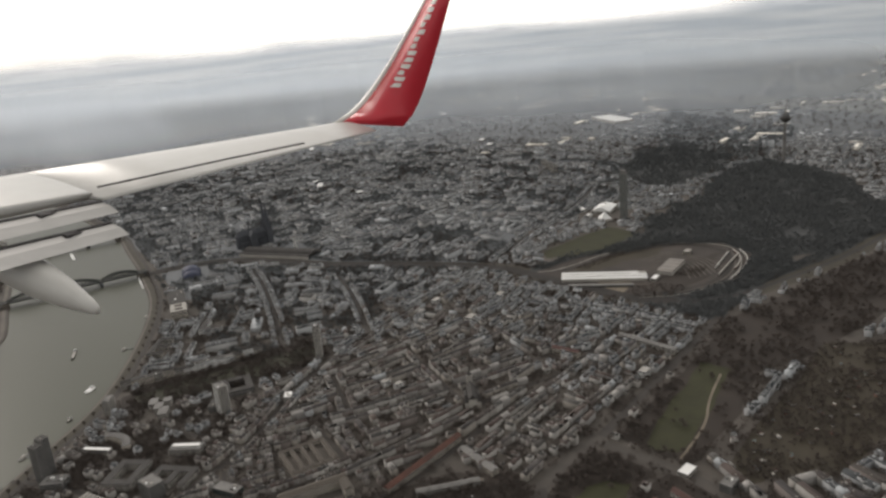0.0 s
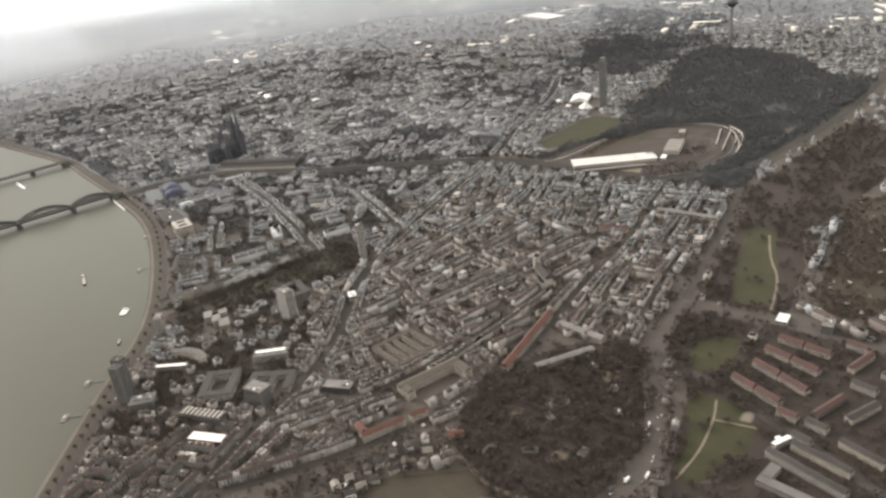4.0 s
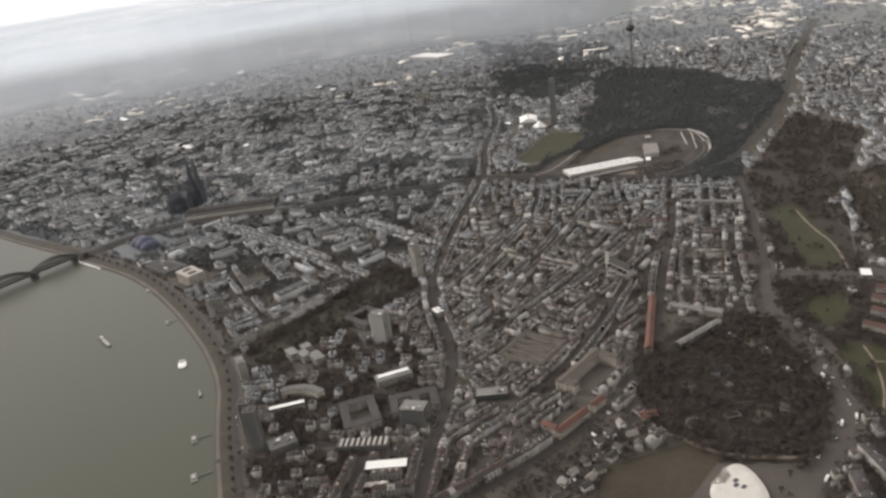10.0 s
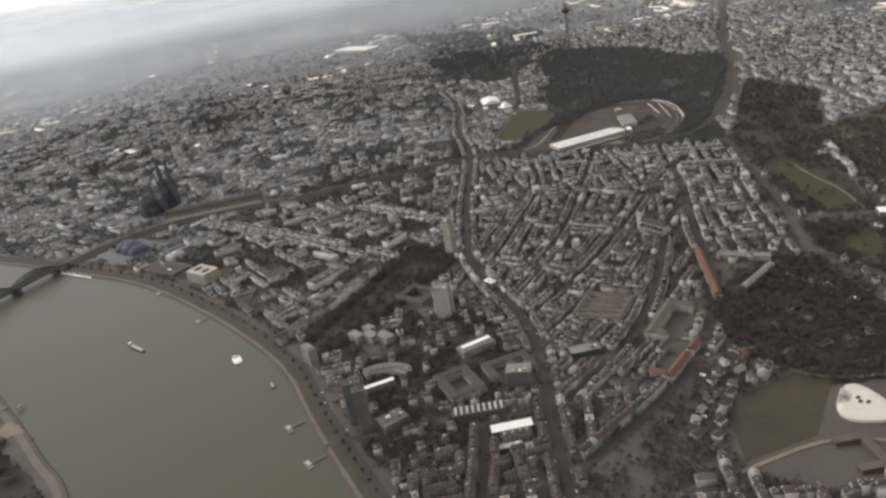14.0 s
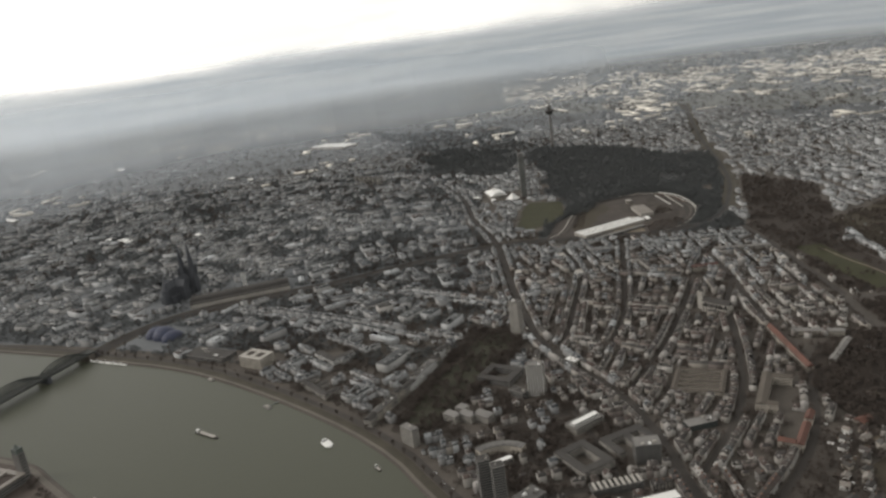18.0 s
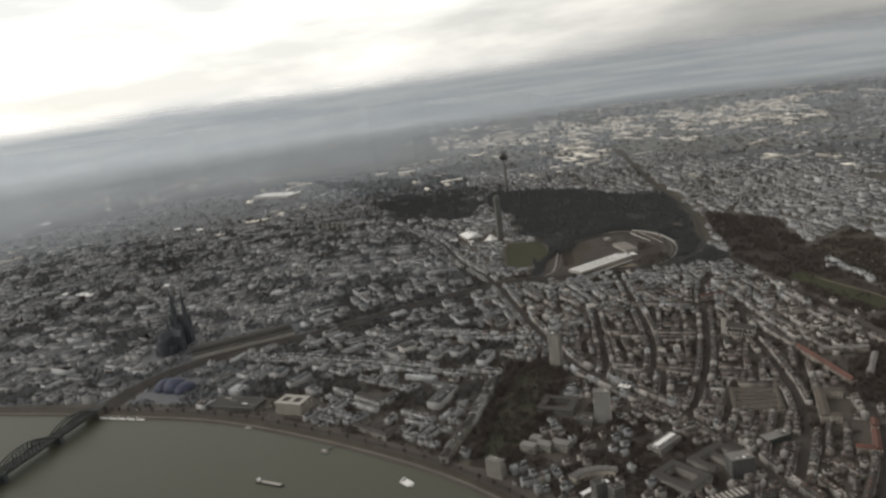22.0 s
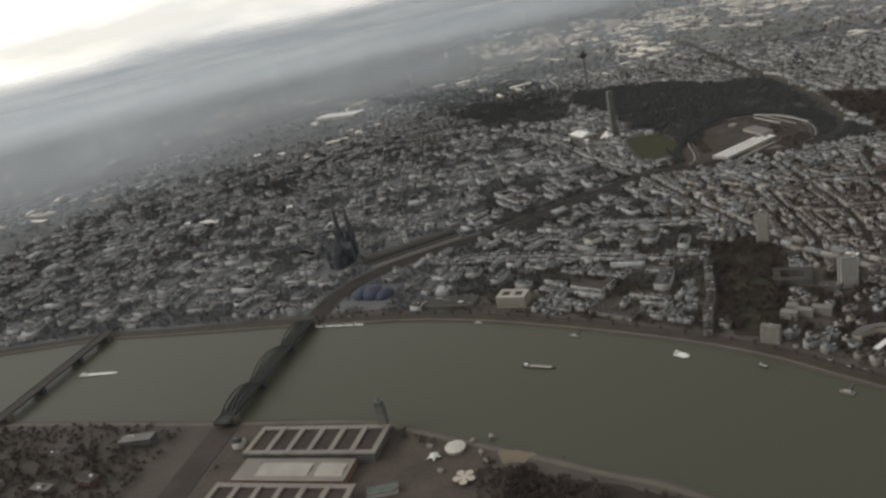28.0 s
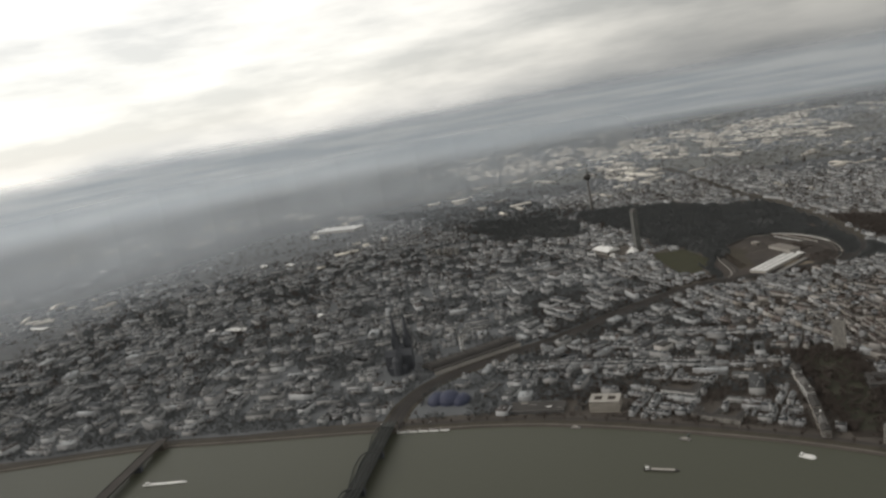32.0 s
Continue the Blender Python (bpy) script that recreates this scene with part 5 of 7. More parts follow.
wings("school", "pale school wings round a yard", 505, 664, 57, [(-42, 42, -18, -7), (-42, -31, -7, 14), (31, 42, -7, 14), (-8, 3, -7, 14)], 13, "pale", "darkroof", 4, 3)
block("apartment_tower", "white striped apartment slab by the river", 652, 883, 60, 26, 12, 26, "pale", "grey", 10, "tower")
wings("apartment_block", "stepped white terrace apartments", 583, 950, 66, [(-34, -10, -20, -6), (-14, 10, -8, 6), (6, 34, 2, 18), (-30, -14, 4, 18)], 16, "pale", "grey", 5, 0)
block("office_block", "office block with white roof boxes", 585, 1120, 140, 52, 22, 14, "pale", "grey", 4, units=0)
ob = block("roof_pavilion", "bright white roof boxes on the office block", 585, 1120, 140, 46, 10, 3, "white", "white", 1, units=0)
ob.location.z = 10.45 * K
wings("courtyard_block", "office block round a square courtyard", 677, 1131, 47, [(-31, 31, -24, -13), (-31, 31, 13, 24), (-31, -20, -13, 13), (20, 31, -13, 13)], 16, "pale", "darkroof", 5, 0)
fin = block("fin_building", "long office building with white roof fins", 727, 1176, 116, 64, 16, 14, "grey", "darkroof", 4, units=0)
for k in range(9):
    part("roof_fin", boxes((-29 + 7 * k, -26 + 7 * k, -7.5, 7.5, 10.4, 12.0)), "pale", fin)
block("office_tower", "blank grey high office block beside the road", 659, 1208, 105, 32, 22, 27, "grey", "grey", 9, "tower")
wings("courtyard_block", "cream office wings along the road", 626, 1183, 132, [(-32, 32, 10, 22), (-32, -22, -22, 10), (-2, 8, -22, 10), (22, 32, -22, 10)], 12, "pale", "darkroof", 3, 0)
block("white_hall", "low hall with a bright white roof", 747, 1225, 119, 50, 16, 10, "brick", "white", 2, units=0)
block("white_hall", "small annex hall with white roof boxes", 780, 1234, 119, 28, 9, 9, "brick", "pale", 2, units=3)
block("office_block", "dark grey box building with white roof plant", 767, 1078, 147, 34, 24, 18, "grey", "midroof", 5, units=5)
for k, (tx, ty) in enumerate(((768, 1026), (779, 1047))):
    block("apartment_tower", "grey slender high-rise on the river bank", tx, ty, 30, 13, 15, 60, "grey", "darkroof", 17, "tower", 1, group="river towers")
block("market_hall", "long low hall with white roof strip", 698, 1019, 133, 49, 9, 11, "pale", "white", 3, units=0)
arc = thing("curved_school", 658, 1016, 0, 106, "curved pale building with grey roof", "building")
for k in range(7):
    a = radians(-36 + 12 * k)
    bm = boxes((-5, 5, -6, 6, 0, 11))
    bmesh.ops.transform(bm, matrix=Matrix.Translation((46 * math.sin(a), 46 * math.cos(a) - 46, 0)) @ Matrix.Rotation(-a, 4, "Z"), verts=bm.verts)
    part("wall", bm, "yellow", arc)
    bm = boxes((-5.2, 5.2, -6.5, 6.5, 11, 11.9))
    bmesh.ops.transform(bm, matrix=Matrix.Translation((46 * math.sin(a), 46 * math.cos(a) - 46, 0)) @ Matrix.Rotation(-a, 4, "Z"), verts=bm.verts)
    part("roof", bm, "midroof", arc)
wings("palace_block", "large cream U-shaped block round a yard", 485, 1372, -10, [(-48, 48, -20, -6), (-48, -35, -6, 20), (36, 48, -6, 8)], 18, "yellow", "ochre_roof", 5, 4)
wings("school_block", "ladder-shaped school with ochre wings and courts", 450, 1273, 84, [(-37, -29, -36, 36), (29, 37, -36, 36), (-29, 29, -36, -29), (-29, 29, -20, -14), (-29, 29, -5, 1), (-29, 29, 10, 16), (-29, 29, 29, 36)], 9, "yellow", "ochre_roof", 3, 2.5)
wings("corner_block", "corner block with a bright red tiled roof", 580, 1396, -16, [(-44, -22, -2, 8), (-12, 44, -2, 8), (34, 44, -22, -2)], 14, "yellow", "red", 4, 5)
block("office_block", "light blue-grey office building", 573, 1272, 119, 41, 18, 12, "steel", "grey", 3)
block("row_block", "long apartment row with a red tiled roof", 331, 1408, 15, 158, 11, 13, "yellow", "red", 4, "building", 0, 5)
wings("crescent_block", "cream apartment block on a triangular yard", 271, 1457, 89, [(-39, 39, -6, 6)], 13, "yellow", "grey", 4, 3)
wings("row_block", "pale apartment row closing a triangular yard", 340, 1479, 156, [(-44, 44, -5, 5)], 12, "pale", "grey", 4, 3)
wings("row_block", "long pale apartment row facing the railway", -195, 1371, 97, [(-60, 60, -6, 6)], 14, "pale", "grey", 4, 3)
block("zoo_gate", "small zoo gate building with red roof", 545, 1471, 131, 19, 14, 6, "yellow", "red", 2, "building", 0, 4)
block("service_hall", "flat hall with a bright white roof", 79, 1665, 10, 26, 16, 7, "pale", "white", 2, units=0)
block("apartment_tower", "grey apartment block beside the park road", 70, 1722, 10, 24, 15, 16, "grey", "grey", 5)
for k, (ax, ay, bx, by) in enumerate(((248, 1673, 270, 1742), (203, 1680, 230, 1758), (164, 1678, 182, 1753), (130, 1681, 136, 1751))):
    for q in range(2):
        x, y, run = ax + (bx - ax) * (0.25 + 0.5 * q), ay + (by - ay) * (0.25 + 0.5 * q), math.hypot(bx - ax, by - ay) / 2 - 3
        block("terrace_row", "row of plastered houses with weathered red-brown tiled roof", x, y, math.degrees(math.atan2(by - ay, bx - ax)), run, 11, 10, ("yellow", "pale")[(k + q) % 2], "rust", 3, "house row", 0, 4.5, "red roofed rows")
# the rows north of the belt park: ends of the front, depth, height, wall, roof
NORTH_ROWS = [
    ((364, 1764), (381, 1850), 9, 13, "pale", "darkroof"), ((337, 1780), (348, 1843), 9, 13, "yellow", "darkroof"), ((320, 1773), (324, 1794), 9, 11, "pale", "darkroof"), ((290, 1744), (292, 1767), 10, 12, "yellow", "rust"),
    ((289, 1776), (293, 1800), 9, 12, "pale", "darkroof"), ((303, 1817), (315, 1864), 9, 12, "yellow", "darkroof"), ((187, 1790), (192, 1818), 9, 12, "pale", "darkroof"), ((258, 1816), (212, 1831), 10, 11, "yellow", "darkroof"),
    ((270, 1784), (216, 1797), 9, 9, "grey", "rust"), ((102, 1756), (106, 1782), 9, 12, "pale", "rust"), ((157, 1784), (110, 1793), 9, 11, "yellow", "rust"), ((150, 1820), (108, 1830), 9, 12, "pale", "darkroof"),
    ((400, 1850), (416, 1910), 9, 12, "yellow", "darkroof"), ((470, 1770), (490, 1840), 9, 12, "pale", "darkroof"),
]
for (ax, ay), (bx, by), deep, tall, wall, roof in NORTH_ROWS:
    run, a = math.hypot(bx - ax, by - ay), math.atan2(by - ay, bx - ax)
    wings("row_block", "plastered apartment row with a %s between bare gardens" % ("weathered red-brown roof" if roof == "rust" else "dark tiled roof"),
          (ax + bx) / 2 - math.sin(a) * deep / 2, (ay + by) / 2 + math.cos(a) * deep / 2, math.degrees(a), [(-run / 2, run / 2, -deep / 2, deep / 2)], tall, wall, roof, 3, 4)
wings("service_hall", "low L-shaped hall with a grey gravel roof", 397, 1800, 88, [(-25, 40, -14, -3), (-25, -14, -3, 20)], 9, "pale", "midroof", 2, 0)
wings("service_hall", "small hall with a bright white roof", 336, 1770, 160, [(-12, 12, -2.5, 2.5), (-3, 3, 2.5, 7)], 10, "pale", "white", 2, 0)

# three-cornered white hall of the zoo and the yellow court beside it
tri = thing("elephant_house", 629, 1595, 0, -20, "white domed three-cornered animal hall", "hall")
pts = smooth([(-30, -26), (40, -16), (8, 34), (-30, -26), (40, -16)], 3)[6:-6]
bm = bmesh.new()
mid = (sum(p[0] for p in pts) / len(pts), sum(p[1] for p in pts) / len(pts))
rings = []
for q, z in ((1.4, 0), (1.4, 3), (1.36, 4), (1.05, 5.6), (0.55, 6.4)):
    rings.append([bm.verts.new((mid[0] + (x - mid[0]) * q, mid[1] + (y - mid[1]) * q, z)) for x, y in pts])
for a, b in zip(rings, rings[1:]):
    for k in range(len(pts)):
        bm.faces.new((a[k], a[(k + 1) % len(pts)], b[(k + 1) % len(pts)], b[k]))
bm.faces.new(rings[-1])
bmesh.ops.recalc_face_normals(bm, faces=bm.faces)
part("shell", bm, "shell", tri)
for k, (x, y) in enumerate(((2, -8), (8, -4), (5, 3))):
    part("skylight", boxes((x - 3, x + 3, y - 2, y + 2, 5.6, 6.9)), "glass", tri)
wings("animal_house", "ochre animal house round a small yard", 717, 1584, 28, [(-26, 26, 8, 17), (-26, -17, -17, 8), (17, 26, -17, 8)], 7, "ochre", "ochre_roof", 2, 0)

# shopping hall far off with a bright roof
mall = thing("exhibition_hall", -2500, -800, 0, 70, "wide low hall with bright white roofs", "hall")
part("wall", boxes((-150, 150, -60, 60, 0, 14)), "pale", mall)
for k in range(6):
    part("roof", gable(-150 + 50 * k, -101 + 50 * k, -60, 60, 14, 18), "white", mall)

def plain_slab(name, label, x, y, turn, L, W_, h, roof, bands, category, group):
    """A far building: walls, roof edge and one window band round each storey that can be told apart."""
    e = thing(name, x, y, 0, turn, label, category, group)
    part("wall", boxes((-L / 2, L / 2, -W_ / 2, W_ / 2, 0, h)), "pale", e)
    part("roof", boxes((-L / 2 - 0.3, L / 2 + 0.3, -W_ / 2 - 0.3, W_ / 2 + 0.3, h, h + 0.8)), roof, e)
    for k in range(bands):
        z = h * (k + 0.35) / bands
        part("window", boxes((-L / 2 - 0.1, L / 2 + 0.1, -W_ / 2 - 0.1, W_ / 2 + 0.1, z, z + h / bands * 0.4)), "glass", e)
    return e


for k in range(6):
    plain_slab("apartment_tower", "tall pale apartment slab in the outer town", -1290 + 12 * k, -85 + 26 * k, 70, 9, 22, 34, "grey", 6, "tower", "apartment slabs")
for x, y, L, W_, turn in ((-1570, -800, 70, 24, 40), (-512, -643, 90, 30, 62), (-528, -740, 46, 22, 20), (-540, -358, 40, 18, 20), (-1640, -960, 60, 30, 30), (-2310, -2260, 120, 40, 50), (-985, -1735, 150, 26, 68)):
    plain_slab("white_hall", "long low hall with a bright white roof among houses", x, y, turn, L, W_, 9, "white", 1, "hall", "white-roofed halls")

# concert hall with light sails and a pyramid near the park
for k, (x, y, a, b, h) in enumerate(( (-800, 640, 40, 14, 12), (-850, 570, 34, 14, 12))):
    block("media_hall", "white office block beside the media park", x, y, 20 + 35 * k, a, b, h, "white", "white", 4, units=1)
cinema = thing("cinema_hall", -890, 625, 0, 28, "wide hall with a vaulted bright white roof", "hall")
part("wall", boxes((-48, 48, -28, 28, 0, 11)), "pale", cinema)
bm = bmesh.new()
ends = [[bm.verts.new((x, -29 + 58 * j / 12, 11 + (9 + 0.06 * x) * math.sin(math.pi * j / 12))) for j in range(13)] for x in (-49, -16, 16, 49)]
for a, b in zip(ends, ends[1:]):
    for j in range(12):
        bm.faces.new((a[j], b[j], b[j + 1], a[j + 1]))
for end in (ends[0], ends[-1]):
    bm.faces.new(end)
bmesh.ops.recalc_face_normals(bm, faces=bm.faces)
part("roof", bm, "white", cinema, "vaulted bright white roof")
for x in (-20, 24):
    part("roof_unit", boxes((x - 5, x + 5, -5, 5, 18, 24)), "white", cinema)
slab_windows(cinema, 96, 56, 11, 2)
pyr = thing("pyramid_roof", -805, 705, 0, 15, "white pyramid-roofed hall beside a lawn", "hall")
part("wall", boxes((-16, 16, -16, 16, 0, 8)), "pale", pyr)
part("roof", cones((0, 0, 8, 28, 24, 0.5), n=4), "white", pyr)

# tall houses in a row facing the avenue park
g = random.Random(21)
for (ax, ay), (bx, by) in zip(PARK_ROW, PARK_ROW[1:]):
    run, a = math.hypot(bx - ax, by - ay), math.degrees(math.atan2(by - ay, bx - ax))
    n = round(run / 20)
    for k in range(n):
        q = (k + 0.5) / n
        block("apartment_house", "tall plastered apartment house facing the park", ax + (bx - ax) * q, ay + (by - ay) * q, a, run / n - 0.1, 13, g.uniform(16, 24.5), g.choice(["white", "yellow", "white", "pale"]), g.choice(["darkroof", "midroof", "darkroof"]), 4, "house", 1, g.choice([0.0, 3.5, 3.5]), "houses facing the park")

# parish church with steep side gables and a west tower
ch = thing("church", 166, 1305, 0, 58, "pale stone parish church with side gables and tower", "church")
part("nave", boxes((-24, 28, -7, 7, 0, 17)), "pale", ch)
part("roof", gable(-24, 28, -7, 7, 17, 25), "darkroof", ch)
for side in (-1, 1):
    for k in range(5):
        bay = part("side_gable", boxes((-21 + 10 * k, -13 + 10 * k, min(side * 7, side * 13), max(side * 7, side * 13), 0, 11)), "pale", ch)
        part("roof", gable(-21 + 10 * k, -13 + 10 * k, min(side * 5, side * 13), max(side * 5, side * 13), 11, 16.5), "darkroof", bay)
        part("window", boxes((-18.2 + 10 * k, -15.8 + 10 * k, side * 13 - 0.1, side * 13 + 0.1, 2, 9)), "glass", bay)
tower = part("tower", boxes((-34, -24, -5, 5, 0, 34)), "pale", ch)
part("spire", cones((-29, 0, 34, 40, 6, 1), n=4), "darkroof", tower)
block("row_block", "apartment row with weathered red-brown roof", -66, 1290, 108, 54, 12, 15, "yellow", "rust", 3, "building", 0, 4)
for x, y, turn, L, W_, h in ((-99, 1445, 15, 20, 15, 16), (-53, 887, 20, 22, 14, 15), (-175, 967, 26, 24, 14, 14), (243, 1153, 4, 16, 11, 14), (232, 1180, 4, 14, 11, 16), (-45, 1027, 24, 26, 16, 15)):
    block("apartment_block", "white rendered apartment block among older houses", x, y, turn, L, W_, h, "white", "pale", 3, units=1)

# railway yard
shed = thing("train_shed", -418, 1058, 0, 134, "long railway shed with three white roof bays", "shed")
part("wall", boxes((-98, 98, -24, 24, 0, 8)), "pale", shed)
for k, (y0, y1, end) in enumerate(((-24, -9.5, 98), (-7, 7.5, 98), (10, 24, 80))):
    part("roof", gable(-98, end, y0, y1, 8, 11), "white", shed)
for y in (-8.2, 8.8):
    part("gutter", boxes((-98, 98, y - 1.2, y + 1.2, 8.02, 8.5)), "darkroof", shed)
sh2 = thing("railway_hall", -571, 1132, 0, 110, "square railway workshop with pale roof", "hall")
part("wall", boxes((-18, 18, -48, 48, 0, 10)), "pale", sh2)
for k in range(4):
    part("roof", gable(-18, 18, -48 + 24 * k, -24 + 24 * k, 10, 13), "lightroof", sh2)
block("depot_shed", "narrow grey depot shed beside the track", -372, 1090, 134, 150, 12, 7, "grey", "grey", 2, units=0)
block("depot_shed", "small cream signal building in the yard", -695, 1085, 20, 26, 16, 9, "yellow", "pale", 2, units=1)
block("depot_shed", "white-roofed annex shed beside the workshop", -490, 1150, 20, 32, 13, 8, "pale", "white", 2, units=0)
sheet("ground", rough([(-404, 1046), (-450, 1085), (-442, 1122), (-374, 1158), (-374, 1081)], 5, 3, 14), 0.42, "gravel", label="pale gravel lot beside the depot hall", category="yard", kind="structure")
sheet("ground", rough([(-529, 1160), (-667, 1118), (-722, 1135), (-748, 1154), (-674, 1181), (-515, 1231), (-450, 1226)], 16, 4, 15), 0.4, "woodfloor", label="dark brown overgrown ground between the sidings", category="yard", kind="structure")
sheet("ground", rough([(-420, 955), (-590, 950), (-700, 1010), (-640, 1040), (-520, 1010), (-430, 1000)], 16, 4, 16), 0.4, "field", label="weedy strip between the yard tracks", category="yard", kind="structure")
YARD_SCRUB = np.concatenate([scatter(p, 6, 80 + k, 0.35) for k, p in enumerate(([(-380, 1160), (-430, 1150), (-470, 1175), (-500, 1240), (-420, 1250), (-375, 1199)], [(-540, 1170), (-610, 1160), (-640, 1185), (-560, 1215)], [(-420, 955), (-560, 950), (-600, 975), (-430, 985)]))])
tagged(tree_cloud("yard_scrub", YARD_SCRUB, 5, 80, 30), "brown scrub growing between the yard tracks", "shrubs", kind="stuff")
LOOP = smooth([(-345, 905), (-398, 935), (-604, 930), (-743, 997), (-808, 1105), (-775, 1185), (-656, 1261), (-557, 1281), (-438, 1255), (-375, 1200)])
for k in range(5):
    pts = [(x + (-560 - x) * 0.035 * k, y + (1100 - y) * 0.035 * k) for x, y in LOOP]
    ribbon("rail_track", pts, 1.3, -1.3, 0.9 + 0.02 * k, "pale" if k == 0 else "quay" if k == 2 else "ballast", label="curved rail track round the yard", category="rail track", kind="structure")
for k in range(8):
    pts = [(-640 + 14 * k, 1235 - 4 * k), (-700 + 12 * k, 1130), (-660 + 12 * k, 1030)]
    ribbon("rail_track", smooth(pts), 1.4, -1.4, 0.95, "quay", label="straight siding track in the yard", category="rail track", kind="structure")
for k in range(-3, 4):
    ribbon("rail_track", RAIL, 6 * k + 1.2, 6 * k - 1.2, 1.0, "yard" if k % 2 else "ballast", label="main line rail track on dark ballast", category="rail track", kind="structure")


def coach(x, y, turn, colour):
    e = thing("railway_coach", x, y, 1.0, turn, "parked railway coach with pale roof in the yard", "train", "coaches in the yard")
    part("body", boxes((-12, 12, -1.5, 1.5, 0.8, 3.4)), colour, e)
    part("roof", boxes((-11.8, 11.8, -1.3, 1.3, 3.4, 3.9)), "pale", e)
    part("window", boxes((-11, 11, -1.56, 1.56, 2.0, 2.9)), "glass", e)
    part("underframe", boxes((-11.5, 11.5, -1.1, 1.1, 0, 0.8)), "darkroof", e)
    return e


# trains at rest: two straight rakes and two on the curved sidings
RAKES = [[(-755, 1160), (-625, 1212)], [(-765, 1184), (-598, 1242)], [(-792, 1168), (-762, 1206), (-722, 1236), (-664, 1259), (-596, 1276)], [(-778, 1158), (-750, 1194), (-712, 1223), (-655, 1246)]]
for k, rake in enumerate(RAKES):
    line = smooth(rake, 2)
    left = 13.0
    for (ax, ay), (bx, by) in zip(line, line[1:]):
        run = math.hypot(bx - ax, by - ay)
        while left < run:
            coach(ax + (bx - ax) * left / run, ay + (by - ay) * left / run, math.degrees(math.atan2(by - ay, bx - ax)), ["white", "pale", "white", "red"][k])
            left += 25.5
        left -= run

# main station: glazed train hall beside the cathedral
st = thing("station_hall", 35, 195, 0, 33, "long arched station hall with grey glass roof", "station")
for k, (x, w) in enumerate(((-28, 16), (0, 38), (28, 16))):
    bm = bmesh.new()
    n = 9
    a = [[bm.verts.new((x + w / 2 * math.cos(math.pi * j / (n - 1)), y, 8 + (w / 3.4) * math.sin(math.pi * j / (n - 1)))) for j in range(n)] for y in (-120, 120)]
    for j in range(n - 1):
        bm.faces.new((a[0][j], a[0][j + 1], a[1][j + 1], a[1][j]))
    for end in a:
        bm.faces.new(end)
    bmesh.ops.recalc_face_normals(bm, faces=bm.faces)
    part("roof", bm, "darkroof", st)
part("wall", boxes((-37, -36, -120, 120, 0, 8.5), (36, 37, -120, 120, 0, 8.5)), "pale", st)
for k in range(12):
    part("roof_rib", boxes((-18, 18, -115 + 20 * k, -113 + 20 * k, 19.2, 20.2)), "darkroof", st)
block("hotel_tower", "pale slim office tower beside the station", -29, 166, 30, 10, 10, 34, "white", "pale", 9, "tower", 1)

# blue tent theatre
tent = thing("theatre_tent", 290, 160, 0, 75, "large blue fabric theatre tent by the railway", "tent")
for k, (x, r, h) in enumerate(((-22, 22, 20), (6, 28, 24), (32, 20, 17))):
    bm = bmesh.new()
    bmesh.ops.create_uvsphere(bm, u_segments=20, v_segments=10, radius=1)
    bmesh.ops.delete(bm, geom=[v for v in bm.verts if v.co.z < -0.05], context="VERTS")
    bmesh.ops.scale(bm, vec=(r, 26, h), verts=bm.verts)
    bmesh.ops.translate(bm, vec=(x, 0, 0), verts=bm.verts)
    part("dome", bm, "blue", tent)


# ---- bridges ----
def bridge(name, label, ax, ay, bx, by, width, arches):
    L, turn = math.hypot(bx - ax, by - ay), math.degrees(math.atan2(by - ay, bx - ax))
    e = thing(name, ax, ay, 0, turn, label, "bridge")
    part("deck", boxes((-20, L + 20, -width / 2, width / 2, 9, 11)), "bridge_steel" if arches else "street", e)
    part("railing", boxes((-20, L + 20, -width / 2, -width / 2 + 0.4, 11, 12.2)), "bridge_steel", e)
    part("railing", boxes((-20, L + 20, width / 2 - 0.4, width / 2, 11, 12.2)), "bridge_steel", e)
    cuts = [0, 0.31, 0.69, 1.0]
    for q in cuts[1:3]:
        part("pier", boxes((q * L - 4, q * L + 4, -width / 2 - 2, width / 2 + 2, -8, 9)), "stone", e)
    for q in (0, 1):
        part("abutment", boxes((q * L - 8, q * L + 8, -width / 2 - 4, width / 2 + 4, -6, 10)), "quay", e)
    if arches:
        for q0, q1 in zip(cuts, cuts[1:]):
            for y in (-width / 2 + 1, -width / 6, width / 6, width / 2 - 1):
                bm = bmesh.new()
                n, x0, span = 14, q0 * L + 3, (q1 - q0) * L - 6
                rise = span * 0.12
                low = [(x0 + span * j / n, 11 + rise * 4 * (j / n) * (1 - j / n)) for j in range(n + 1)]
                ring = [[bm.verts.new((xa, y + dy, za + dz)) for dy, dz in ((-0.6, 0), (0.6, 0), (0.6, 2), (-0.6, 2))] for xa, za in low]
                for p, q in zip(ring, ring[1:]):
                    for i in range(4):
                        bm.faces.new((p[i], q[i], q[(i + 1) % 4], p[(i + 1) % 4]))
                bm.faces.new(ring[0])
                bm.faces.new(ring[-1])
                bmesh.ops.recalc_face_normals(bm, faces=bm.faces)
                rib = part("arch", bm, "bridge_steel", e)
                for j in range(1, n):
                    x, z = low[j]
                    part("hanger", boxes((x - 0.25, x + 0.25, y - 0.25, y + 0.25, 11, z)), "bridge_steel", rib)
        for k in range(-1, 2):
            part("track", boxes((-20, L + 20, 8 * k - 1.2, 8 * k + 1.2, 11.02, 11.4)), "ballast", e)
    return e


bridge("railway_bridge", "dark steel railway bridge with arched trusses", 404, 52, 742, 33, 28, True)
bridge("road_bridge", "flat grey road bridge on stone piers", 355, -470, 672, -470, 26, False)
